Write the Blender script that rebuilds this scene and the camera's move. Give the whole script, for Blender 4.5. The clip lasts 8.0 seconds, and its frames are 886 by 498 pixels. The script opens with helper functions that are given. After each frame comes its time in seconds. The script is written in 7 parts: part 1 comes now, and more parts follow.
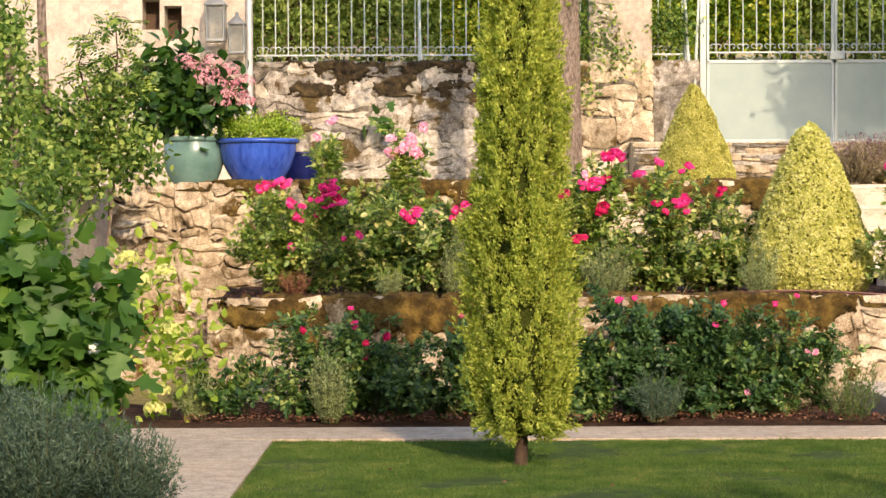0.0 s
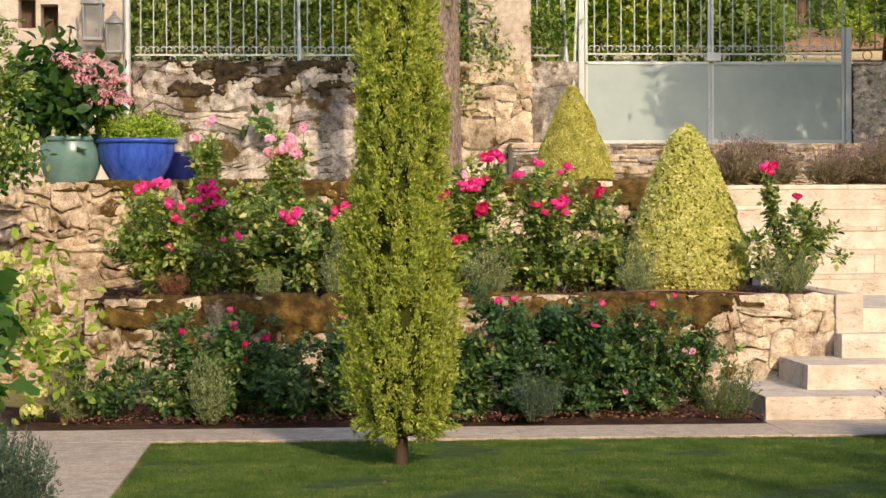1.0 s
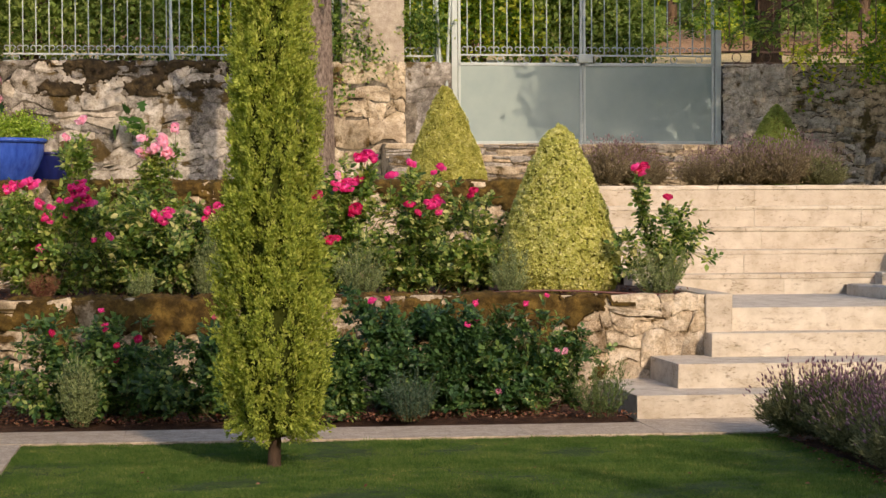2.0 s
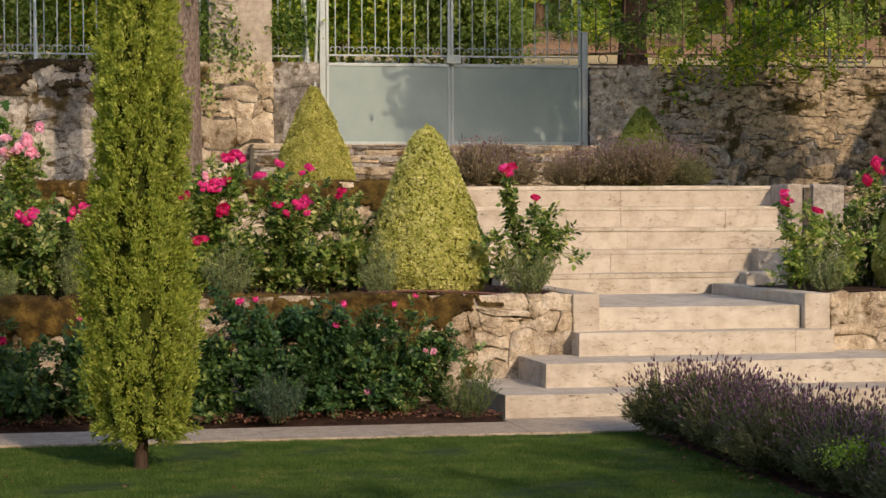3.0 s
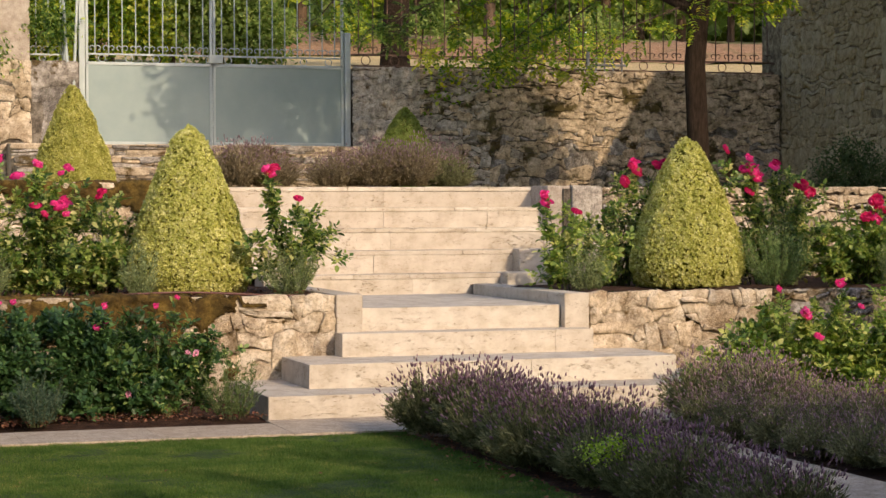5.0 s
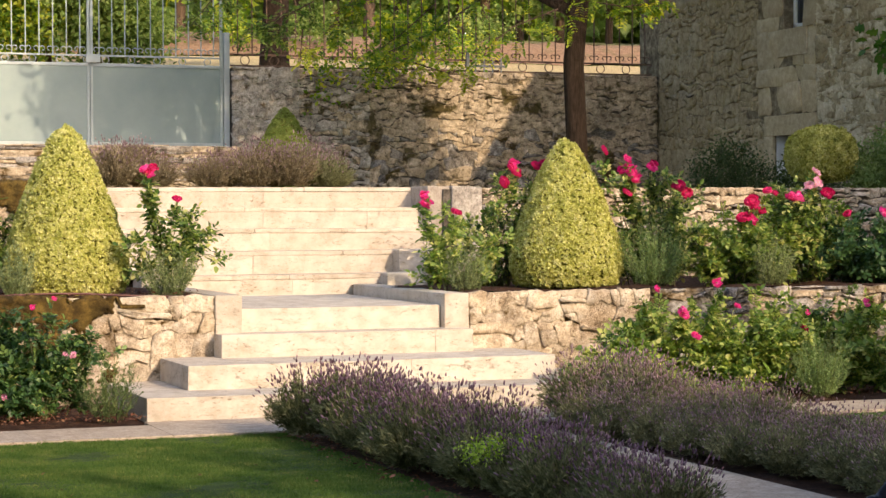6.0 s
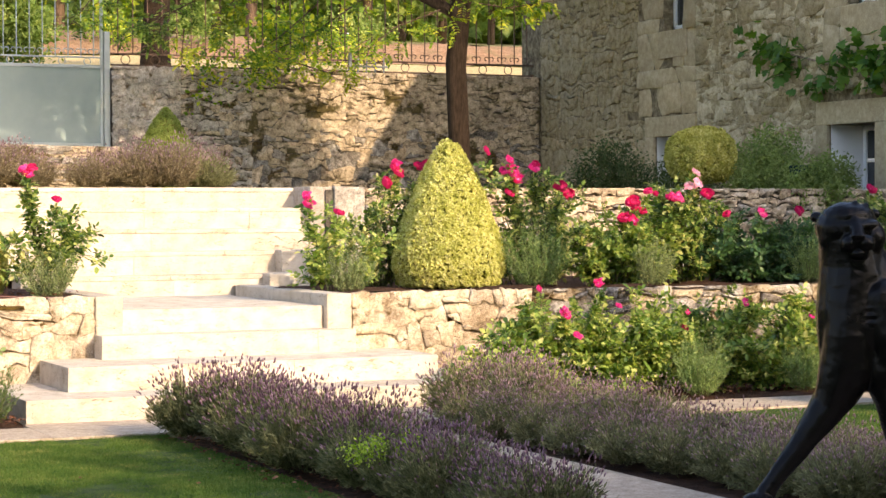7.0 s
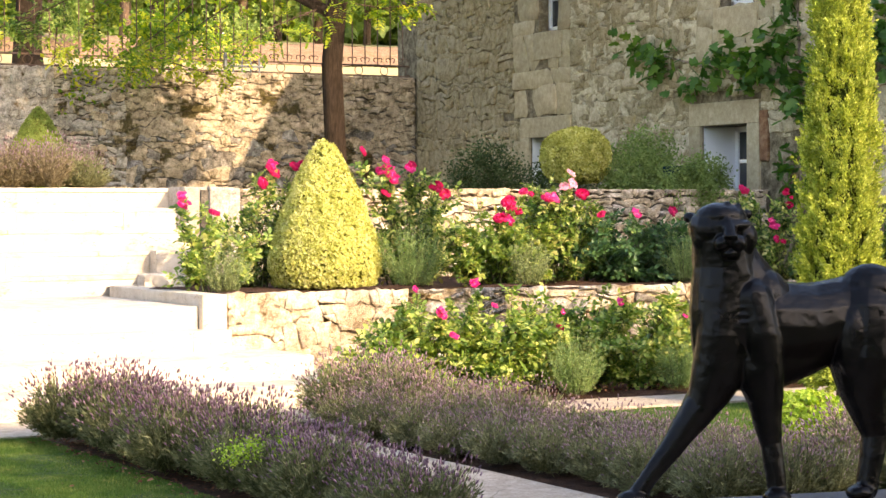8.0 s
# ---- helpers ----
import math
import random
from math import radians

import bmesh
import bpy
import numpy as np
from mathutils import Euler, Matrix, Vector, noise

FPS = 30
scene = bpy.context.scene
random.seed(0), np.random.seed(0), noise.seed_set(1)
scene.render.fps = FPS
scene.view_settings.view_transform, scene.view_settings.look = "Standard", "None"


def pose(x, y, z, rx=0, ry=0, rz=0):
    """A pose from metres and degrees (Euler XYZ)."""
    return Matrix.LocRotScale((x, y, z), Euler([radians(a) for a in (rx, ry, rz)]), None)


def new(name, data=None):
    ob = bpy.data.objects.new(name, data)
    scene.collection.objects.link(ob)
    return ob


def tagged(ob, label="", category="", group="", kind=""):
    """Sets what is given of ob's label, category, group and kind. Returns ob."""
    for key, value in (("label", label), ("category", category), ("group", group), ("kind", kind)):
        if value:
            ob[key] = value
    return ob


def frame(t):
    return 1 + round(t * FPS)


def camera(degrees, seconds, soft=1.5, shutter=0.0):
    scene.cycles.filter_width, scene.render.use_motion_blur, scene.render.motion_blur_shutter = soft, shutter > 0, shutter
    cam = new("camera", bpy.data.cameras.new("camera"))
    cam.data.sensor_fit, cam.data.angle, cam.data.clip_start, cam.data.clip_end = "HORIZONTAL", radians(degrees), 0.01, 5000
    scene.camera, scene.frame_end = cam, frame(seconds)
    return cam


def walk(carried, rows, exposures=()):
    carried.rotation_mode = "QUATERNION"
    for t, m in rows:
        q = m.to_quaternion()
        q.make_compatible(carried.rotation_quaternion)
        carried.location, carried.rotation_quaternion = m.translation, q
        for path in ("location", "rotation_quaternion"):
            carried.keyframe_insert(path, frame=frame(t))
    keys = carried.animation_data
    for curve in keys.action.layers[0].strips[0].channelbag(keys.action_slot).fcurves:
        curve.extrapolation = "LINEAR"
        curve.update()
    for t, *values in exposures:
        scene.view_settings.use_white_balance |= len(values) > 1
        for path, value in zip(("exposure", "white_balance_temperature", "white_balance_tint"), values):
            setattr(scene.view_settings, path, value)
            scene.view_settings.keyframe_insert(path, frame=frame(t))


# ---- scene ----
cam = camera(24.87, 8.0, soft=1.45)
# a level pan from one standpoint: seconds, degrees to the right of the garden axis
PAN = [
    (0.0, 0.0),
    (0.5, 1.619),
    (1.0, 3.425),
    (1.5, 5.215),
    (1.7, 5.94),
    (2.8, 10.025),
    (3.0, 10.786),
    (3.5, 12.561),
    (4.0, 14.374),
    (4.5, 15.966),
    (4.7, 16.57),
    (5.8, 20.294),
    (6.0, 20.959),
    (6.5, 22.549),
    (7.0, 24.303),
    (7.5, 25.924),
    (8.0, 27.832),
]
EYE = 1.40
# stops, then one white balance for the whole shot
STOPS = [(0.0, 1.04), (0.5, 0.92), (1.0, 0.70), (1.5, 0.46), (2.2, 0.26), (2.8, 0.10), (3.5, 0.03), (4.0, 0.06), (4.5, 0.19), (5.2, 0.45), (5.8, 0.74), (6.5, 1.06), (7.0, 1.38), (7.5, 1.67), (8.0, 1.93)]
EXPOSURES = [(t, ev, float(np.interp(t, (0.0, 2.8, 6.0, 8.0), (6950, 6680, 6780, 7250))), 20) for t, ev in STOPS]
walk(cam, [(t, pose(0, 0, EYE, 90 - 1.063, 0.21, -a)) for t, a in PAN], EXPOSURES)

# ---- daylight: low evening sun from behind and to the right ----
SUN_TO = Vector((0.30, -1.0, 0.47)).normalized()
world = bpy.data.worlds.new("sky")
scene.world = world
world.use_nodes = True
wn = world.node_tree.nodes
sky = wn.new("ShaderNodeTexSky")
sky.sky_type = "NISHITA"
sky.sun_disc = False
sky.sun_elevation = math.asin(SUN_TO.z)
sky.sun_rotation = math.atan2(SUN_TO.x, SUN_TO.y)
sky.air_density, sky.dust_density = 1.0, 1.5
wn["Background"].inputs[1].default_value = 0.20
world.node_tree.links.new(sky.outputs[0], wn["Background"].inputs[0])
sun = new("sun", bpy.data.lights.new("sun", "SUN"))
sun.data.energy = 2.45
sun.data.angle = radians(0.53)
sun.data.color = (1.0, 0.84, 0.58)
sun.rotation_mode = "QUATERNION"
sun.rotation_quaternion = SUN_TO.to_track_quat("Z", "Y")
sun.location = (10, -20, 30)

# ---- mesh tools ----
rng = np.random.default_rng(7)


def mesh_from(name, verts, faces, smooth=False):
    """A mesh from an array of points and an array of faces (all with the same number of corners), or a list of faces."""
    me = bpy.data.meshes.new(name)
    verts = np.asarray(verts, dtype=np.float32)
    if isinstance(faces, np.ndarray):
        n, k = faces.shape
        me.vertices.add(len(verts))
        me.vertices.foreach_set("co", verts.ravel())
        me.loops.add(n * k)
        me.loops.foreach_set("vertex_index", faces.astype(np.int32).ravel())
        me.polygons.add(n)
        me.polygons.foreach_set("loop_start", np.arange(0, n * k, k, dtype=np.int32))
        me.polygons.foreach_set("loop_total", np.full(n, k, dtype=np.int32))
        me.update(calc_edges=True)
        me.validate()
    else:
        me.from_pydata([tuple(v) for v in verts], [], [tuple(f) for f in faces])
    if smooth:
        me.polygons.foreach_set("use_smooth", np.ones(len(me.polygons), dtype=bool))
    return me


def put(name, me, material, parent=None, label="", m=None):
    """Links a mesh as one object, at top level or under a parent."""
    if material is not None and not me.materials:
        me.materials.append(material)
    ob = new(name, me)
    if m is not None:
        ob.matrix_basis = m
    if parent is not None:
        ob.parent = parent
    if label:
        ob["label"] = label
    return ob


def part(name, bm, material, parent=None, label="", smooth=False):
    """Links a bmesh as one mesh object under a thing or a part."""
    me = bpy.data.meshes.new(name)
    bm.to_mesh(me)
    bm.free()
    if smooth:
        me.polygons.foreach_set("use_smooth", np.ones(len(me.polygons), dtype=bool))
    return put(name, me, material, parent, label)


def thing(name, label, category, at=(0, 0, 0), turn=0.0, group="", kind=""):
    """An Empty at the base of a thing, which carries its parts."""
    ob = new(name)
    ob.empty_display_size = 0.1
    ob.matrix_basis = pose(*at, 0, 0, turn)
    return tagged(ob, label, category, group, kind)


def box(bm, lo, hi, bevel=0.0, jitter=0.0):
    """Adds a box between two corners, with worn edges."""
    lo, hi = Vector(lo), Vector(hi)
    made = bmesh.ops.create_cube(bm, size=1.0)["verts"]
    for v in made:
        v.co = Vector(((lo[i] + hi[i]) / 2 + v.co[i] * (hi[i] - lo[i]) for i in range(3)))
    if bevel:
        edges = {e for v in made for e in v.link_edges}
        res = bmesh.ops.bevel(bm, geom=list(edges), offset=bevel, segments=2, affect="EDGES", profile=0.6)
        made = res["verts"]
    if jitter:
        for v in made:
            v.co += noise.noise_vector(v.co * 7.0) * jitter
    return bm


def boxed(name, lo, hi, material, parent=None, bevel=0.0, label="", jitter=0.0):
    return part(name, box(bmesh.new(), lo, hi, bevel, jitter), material, parent, label)


def tube_arrays(points, radii, sides=6):
    """Points and quads of a round tapering tube along a line of points."""
    points, radii = np.asarray(points, float), np.asarray(radii, float)
    way = np.gradient(points, axis=0)
    way /= np.linalg.norm(way, axis=1)[:, None] + 1e-9
    ref = np.where(np.abs(way[:, 2:3]) > 0.9, np.array([[1.0, 0, 0]]), np.array([[0, 0, 1.0]]))
    u = np.cross(way, ref)
    u /= np.linalg.norm(u, axis=1)[:, None] + 1e-9
    v = np.cross(way, u)
    a = np.linspace(0, 2 * np.pi, sides, endpoint=False)
    ring = u[:, None] * np.cos(a)[None, :, None] + v[:, None] * np.sin(a)[None, :, None]
    verts = (points[:, None] + ring * radii[:, None, None]).reshape(-1, 3)
    n = len(points)
    i, j = np.meshgrid(np.arange(n - 1), np.arange(sides), indexing="ij")
    k = (j + 1) % sides
    faces = np.stack([i * sides + j, i * sides + k, (i + 1) * sides + k, (i + 1) * sides + j], -1).reshape(-1, 4)
    return verts, faces


def joined(pieces):
    """Several (points, faces) pairs as one."""
    vs, fs, n = [], [], 0
    for v, f in pieces:
        vs.append(v)
        fs.append(f + n)
        n += len(v)
    return np.concatenate(vs), np.concatenate(fs)


def lathe(profile, sides=40):
    """Points and quads of a turned form from (radius, height) pairs."""
    prof = np.asarray(profile, float)
    a = np.linspace(0, 2 * np.pi, sides, endpoint=False)
    verts = np.stack([prof[:, :1] * np.cos(a), prof[:, :1] * np.sin(a), np.repeat(prof[:, 1:], sides, 1)], -1).reshape(-1, 3)
    n = len(prof)
    i, j = np.meshgrid(np.arange(n - 1), np.arange(sides), indexing="ij")
    k = (j + 1) % sides
    faces = np.stack([i * sides + j, i * sides + k, (i + 1) * sides + k, (i + 1) * sides + j], -1).reshape(-1, 4)
    return verts, faces


# leaf forms: points (length along y, face up), with a fold along the rib
LEAF = (np.array([[0, 0, 0], [0.30, 0.35, 0.10], [0.24, 0.72, 0.08], [0, 1, -0.06], [-0.24, 0.72, 0.08], [-0.30, 0.35, 0.10], [0, 0.5, 0]], float),
        np.array([[0, 1, 6], [1, 2, 6], [2, 3, 6], [3, 4, 6], [4, 5, 6], [5, 0, 6]]))
SLIM = (np.array([[0.0, 0, 0], [0.11, 0.4, 0.02], [0.0, 1, -0.04], [-0.11, 0.4, 0.02]], float), np.array([[0, 1, 2], [0, 2, 3]]))
SPRIG = (np.array([[0.0, 0, 0], [0.20, 0.45, 0.05], [0.0, 1, -0.04], [-0.20, 0.45, 0.05]], float), np.array([[0, 1, 2], [0, 2, 3]]))
OVAL = (np.array([[0.0, 0, 0], [0.34, 0.5, 0.06], [0.0, 1, 0], [-0.34, 0.5, 0.06]], float), np.array([[0, 1, 2], [0, 2, 3]]))
LOBED = (np.array([[0, 0, 0], [0.16, 0.02, 0.02], [0.46, 0.10, 0.05], [0.30, 0.30, 0.03], [0.55, 0.52, 0.02], [0.24, 0.58, 0.02], [0.26, 0.86, -0.02], [0.0, 1.05, -0.06],
                   [-0.26, 0.86, -0.02], [-0.24, 0.58, 0.02], [-0.55, 0.52, 0.02], [-0.30, 0.30, 0.03], [-0.46, 0.10, 0.05], [-0.16, 0.02, 0.02], [0, 0.45, -0.05]], float),
         np.array([[i, (i + 1) % 14, 14] for i in range(14)]))
PETAL = (np.array([[0, 0, 0], [0.34, 0.30, 0.12], [0.42, 0.75, 0.02], [0.0, 0.98, -0.10], [-0.42, 0.75, 0.02], [-0.34, 0.30, 0.12], [0, 0.5, 0.06]], float),
         np.array([[0, 1, 6], [1, 2, 6], [2, 3, 6], [3, 4, 6], [4, 5, 6], [5, 0, 6]]))


def unit(a):
    return a / (np.linalg.norm(a, axis=-1, keepdims=True) + 1e-9)


def leaves(form, at, along, up, size):
    """Many copies of a leaf form as one array: its place, the way its length points, the way its face looks, its length."""
    pts, tri = form
    along = unit(along)
    side = unit(np.cross(along, up))
    face = np.cross(side, along)
    size = np.broadcast_to(np.asarray(size, float), (len(at),))
    v = at[:, None] + size[:, None, None] * (side[:, None] * pts[None, :, :1] + along[:, None] * pts[None, :, 1:2] + face[:, None] * pts[None, :, 2:3])
    f = tri[None] + (np.arange(len(at)) * len(pts))[:, None, None]
    return v.reshape(-1, 3), f.reshape(-1, 3)


def directions(n, low=-1.0):
    z = rng.uniform(low, 1, n)
    a = rng.uniform(0, 2 * np.pi, n)
    r = np.sqrt(1 - z * z)
    return np.stack([r * np.cos(a), r * np.sin(a), z], 1)

# ---- materials ----
def mat(name):
    m = bpy.data.materials.new(name)
    m.use_nodes = True
    return m, m.node_tree.nodes, m.node_tree.links


def ramp(nodes, stops, interpolation="LINEAR"):
    r = nodes.new("ShaderNodeValToRGB")
    r.color_ramp.interpolation = interpolation
    while len(r.color_ramp.elements) < len(stops):
        r.color_ramp.elements.new(0.5)
    for e, (p, c) in zip(r.color_ramp.elements, stops):
        e.position, e.color = p, (*c, 1)
    return r


def tex(nodes, links, scale, detail=4.0, rough=0.6, coords="pos", kind="ShaderNodeTexNoise", stretch=None):
    n = nodes.new(kind)
    n.inputs["Scale"].default_value = scale
    if kind == "ShaderNodeTexNoise":
        n.inputs["Detail"].default_value, n.inputs["Roughness"].default_value = detail, rough
    src = nodes.new("ShaderNodeNewGeometry").outputs["Position"] if coords == "pos" else nodes.new("ShaderNodeTexCoord").outputs["Object"]
    if stretch:
        mp = nodes.new("ShaderNodeMapping")
        mp.inputs["Scale"].default_value = stretch
        links.new(src, mp.inputs[0])
        src = mp.outputs[0]
    links.new(src, n.inputs["Vector"])
    return n


def mixed(nodes, links, fac, a, b, mode="MIX"):
    x = nodes.new("ShaderNodeMix")
    x.data_type, x.blend_type = "RGBA", mode
    for sock, val in ((x.inputs[0], fac), (x.inputs[6], a), (x.inputs[7], b)):
        if hasattr(val, "is_output"):
            links.new(val, sock)
        elif isinstance(val, (int, float)):
            sock.default_value = val
        else:
            sock.default_value = (*val, 1)
    return x.outputs[2]


def bump(nodes, links, height, strength, distance, target):
    b = nodes.new("ShaderNodeBump")
    b.inputs["Strength"].default_value, b.inputs["Distance"].default_value = strength, distance
    links.new(height, b.inputs["Height"])
    links.new(b.outputs[0], target)


def stone(name, tones, stain=(0.10, 0.09, 0.075), stain_amount=0.5, moss=None, moss_cut=(0.55, 0.66), grain=28.0, pits=True, depth=0.012, per_object=True, stain_cut=(0.50, 0.68), cracks=0.0, lumps=0.35, gritty=0.9):
    """Limestone: mottled tones, dark weathering, ochre or green growth in patches, pitted relief."""
    m, n, l = mat(name)
    p = n["Principled BSDF"]
    big = tex(n, l, 2.3, 5)
    mid = tex(n, l, 11.0, 8, 0.72)
    fine = tex(n, l, grain * 4, 5, 0.7)
    r = ramp(n, [(0.35, tones[0]), (0.5, tones[1]), (0.63, tones[2])])
    l.new(mid.outputs[0], r.inputs[0])
    col = r.outputs[0]
    if per_object:
        oi = n.new("ShaderNodeObjectInfo")
        rr = ramp(n, [(0.0, (0.80, 0.76, 0.71)), (0.5, (1.0, 0.97, 0.93)), (1.0, (1.0, 0.92, 0.82))])
        l.new(oi.outputs["Random"], rr.inputs[0])
        col = mixed(n, l, 0.8, col, rr.outputs[0], "MULTIPLY")
    st = ramp(n, [(stain_cut[0], (0, 0, 0)), (stain_cut[1], (stain_amount,) * 3)])
    l.new(big.outputs[0], st.inputs[0])
    sp = ramp(n, [(0.35, (0, 0, 0)), (0.62, (1, 1, 1))])
    l.new(fine.outputs[0], sp.inputs[0])
    col = mixed(n, l, mixed(n, l, 1.0, st.outputs[0], sp.outputs[0], "MULTIPLY"), col, stain)
    if moss:
        mo = tex(n, l, 3.1, 7, 0.62)
        mr = ramp(n, [(moss_cut[0], (0, 0, 0)), (moss_cut[1], (1, 1, 1))])
        l.new(mo.outputs[0], mr.inputs[0])
        mc = ramp(n, [(0.3, moss[0]), (0.7, moss[1])])
        l.new(fine.outputs[0], mc.inputs[0])
        col = mixed(n, l, mr.outputs[0], col, mc.outputs[0])
    grit = tex(n, l, grain * 1.7, 6, 0.75)
    gr = ramp(n, [(0.36, (0.52, 0.50, 0.47)), (0.48, (1.0, 1.0, 1.0)), (0.64, (1.15, 1.14, 1.11))])
    l.new(grit.outputs[0], gr.inputs[0])
    col = mixed(n, l, gritty, col, gr.outputs[0], "MULTIPLY")
    vein = None
    if cracks:
        # broken hairline cracks and lost mortar: a warped cell edge, kept only in patches
        warp = tex(n, l, 5.0, 6, 0.7)
        geo = n.new("ShaderNodeNewGeometry")
        mp = n.new("ShaderNodeMapping")
        mp.inputs["Scale"].default_value = (1.0, 1.0, 1.9)
        l.new(geo.outputs["Position"], mp.inputs[0])
        vec = mixed(n, l, 0.22, mp.outputs[0], warp.outputs["Color"], "ADD")
        vo = n.new("ShaderNodeTexVoronoi")
        vo.feature = "DISTANCE_TO_EDGE"
        vo.inputs["Scale"].default_value = 5.5
        l.new(vec, vo.inputs["Vector"])
        thin = ramp(n, [(0.015, (1, 1, 1)), (0.06, (0, 0, 0))])
        l.new(vo.outputs["Distance"], thin.inputs[0])
        keep = ramp(n, [(0.47, (0, 0, 0)), (0.56, (cracks,) * 3)])
        l.new(tex(n, l, 6.3, 5, 0.6).outputs[0], keep.inputs[0])
        vein = mixed(n, l, 1.0, thin.outputs[0], keep.outputs[0], "MULTIPLY")
        col = mixed(n, l, vein, col, (tones[0][0] * 0.20, tones[0][1] * 0.18, tones[0][2] * 0.15))
    l.new(col, p.inputs["Base Color"])
    p.inputs["Roughness"].default_value = 0.92
    p.inputs["Specular IOR Level"].default_value = 0.2
    coarse = tex(n, l, grain * 1.3, 9, 0.78)
    h = mixed(n, l, 0.35, coarse.outputs[0], fine.outputs[0])
    if per_object:
        h = mixed(n, l, lumps, h, tex(n, l, 13.0, 7, 0.72).outputs[0])
    if vein:
        inv = n.new("ShaderNodeInvert")
        l.new(vein, inv.inputs["Color"])
        h = mixed(n, l, 0.22, h, inv.outputs[0])
    if pits:
        vo = tex(n, l, grain * 1.6, kind="ShaderNodeTexVoronoi")
        pr = ramp(n, [(0.10, (0, 0, 0)), (0.30, (1, 1, 1))])
        l.new(vo.outputs["Distance"], pr.inputs[0])
        h = mixed(n, l, 0.16, h, pr.outputs[0])
    bump(n, l, h, 1.0, depth, p.inputs["Normal"])
    return m


def travertine(name):
    """Sawn travertine: pale cream, with darker level strata, elongated pits and small spalls."""
    m, n, l = mat(name)
    p = n["Principled BSDF"]
    mid = tex(n, l, 6.0, 6, 0.65)
    strata = tex(n, l, 5.0, 8, 0.74, stretch=(1.1, 1.1, 3.0))
    pit = tex(n, l, 52.0, 7, 0.75, stretch=(0.55, 0.55, 1.4))
    fine = tex(n, l, 140.0, 4, 0.7)
    r = ramp(n, [(0.28, (0.455, 0.385, 0.290)), (0.48, (0.605, 0.540, 0.440)), (0.72, (0.71, 0.650, 0.550))])
    l.new(mid.outputs[0], r.inputs[0])
    oi = n.new("ShaderNodeObjectInfo")
    rr = ramp(n, [(0.0, (0.83, 0.80, 0.76)), (0.5, (0.95, 0.93, 0.90)), (1.0, (1.0, 1.0, 0.98))])
    l.new(oi.outputs["Random"], rr.inputs[0])
    col = mixed(n, l, 1.0, r.outputs[0], rr.outputs[0], "MULTIPLY")
    sr = ramp(n, [(0.50, (0, 0, 0)), (0.70, (0.8, 0.8, 0.8))])
    l.new(strata.outputs[0], sr.inputs[0])
    col = mixed(n, l, sr.outputs[0], col, (0.47, 0.385, 0.275))
    pr = ramp(n, [(0.545, (0, 0, 0)), (0.63, (0.85, 0.85, 0.85))])
    l.new(pit.outputs[0], pr.inputs[0])
    gate_ = ramp(n, [(0.45, (0, 0, 0)), (0.62, (1, 1, 1))])
    l.new(strata.outputs[0], gate_.inputs[0])
    pits = mixed(n, l, 1.0, pr.outputs[0], gate_.outputs[0], "MULTIPLY")
    col = mixed(n, l, pits, col, (0.19, 0.13, 0.075))
    l.new(col, p.inputs["Base Color"])
    p.inputs["Roughness"].default_value, p.inputs["Specular IOR Level"].default_value = 0.85, 0.25
    inv = n.new("ShaderNodeInvert")
    l.new(pits, inv.inputs["Color"])
    bump(n, l, mixed(n, l, 0.6, fine.outputs[0], inv.outputs[0]), 0.9, 0.012, p.inputs["Normal"])
    return m


def foliage(name, stops, translucent=0.35, rough=0.5, spec=0.35, patch_scale=4.0, speckle=0.7):
    """Leaves: colour differs leaf by leaf, and some light passes through them."""
    m, n, l = mat(name)
    p = n["Principled BSDF"]
    geo = n.new("ShaderNodeNewGeometry")
    r = ramp(n, stops)
    patch = tex(n, l, patch_scale, 3)
    add = n.new("ShaderNodeMath")
    add.operation = "MULTIPLY_ADD"
    l.new(geo.outputs["Random Per Island"], add.inputs[0])
    add.inputs[1].default_value = speckle
    sub = n.new("ShaderNodeMath")
    sub.operation = "MULTIPLY_ADD"
    sub.inputs[1].default_value, sub.inputs[2].default_value = 1.2, -0.1 - speckle / 2
    l.new(patch.outputs[0], sub.inputs[0])
    l.new(sub.outputs[0], add.inputs[2])
    l.new(add.outputs[0], r.inputs[0])
    l.new(r.outputs[0], p.inputs["Base Color"])
    p.inputs["Roughness"].default_value = rough
    p.inputs["Specular IOR Level"].default_value = spec
    tr = n.new("ShaderNodeBsdfTranslucent")
    hue = n.new("ShaderNodeHueSaturation")
    hue.inputs["Saturation"].default_value, hue.inputs["Value"].default_value = 1.15, 1.5
    l.new(r.outputs[0], hue.inputs["Color"])
    l.new(hue.outputs[0], tr.inputs[0])
    mx = n.new("ShaderNodeMixShader")
    mx.inputs[0].default_value = translucent
    l.new(p.outputs[0], mx.inputs[1])
    l.new(tr.outputs[0], mx.inputs[2])
    l.new(mx.outputs[0], n["Material Output"].inputs[0])
    return m


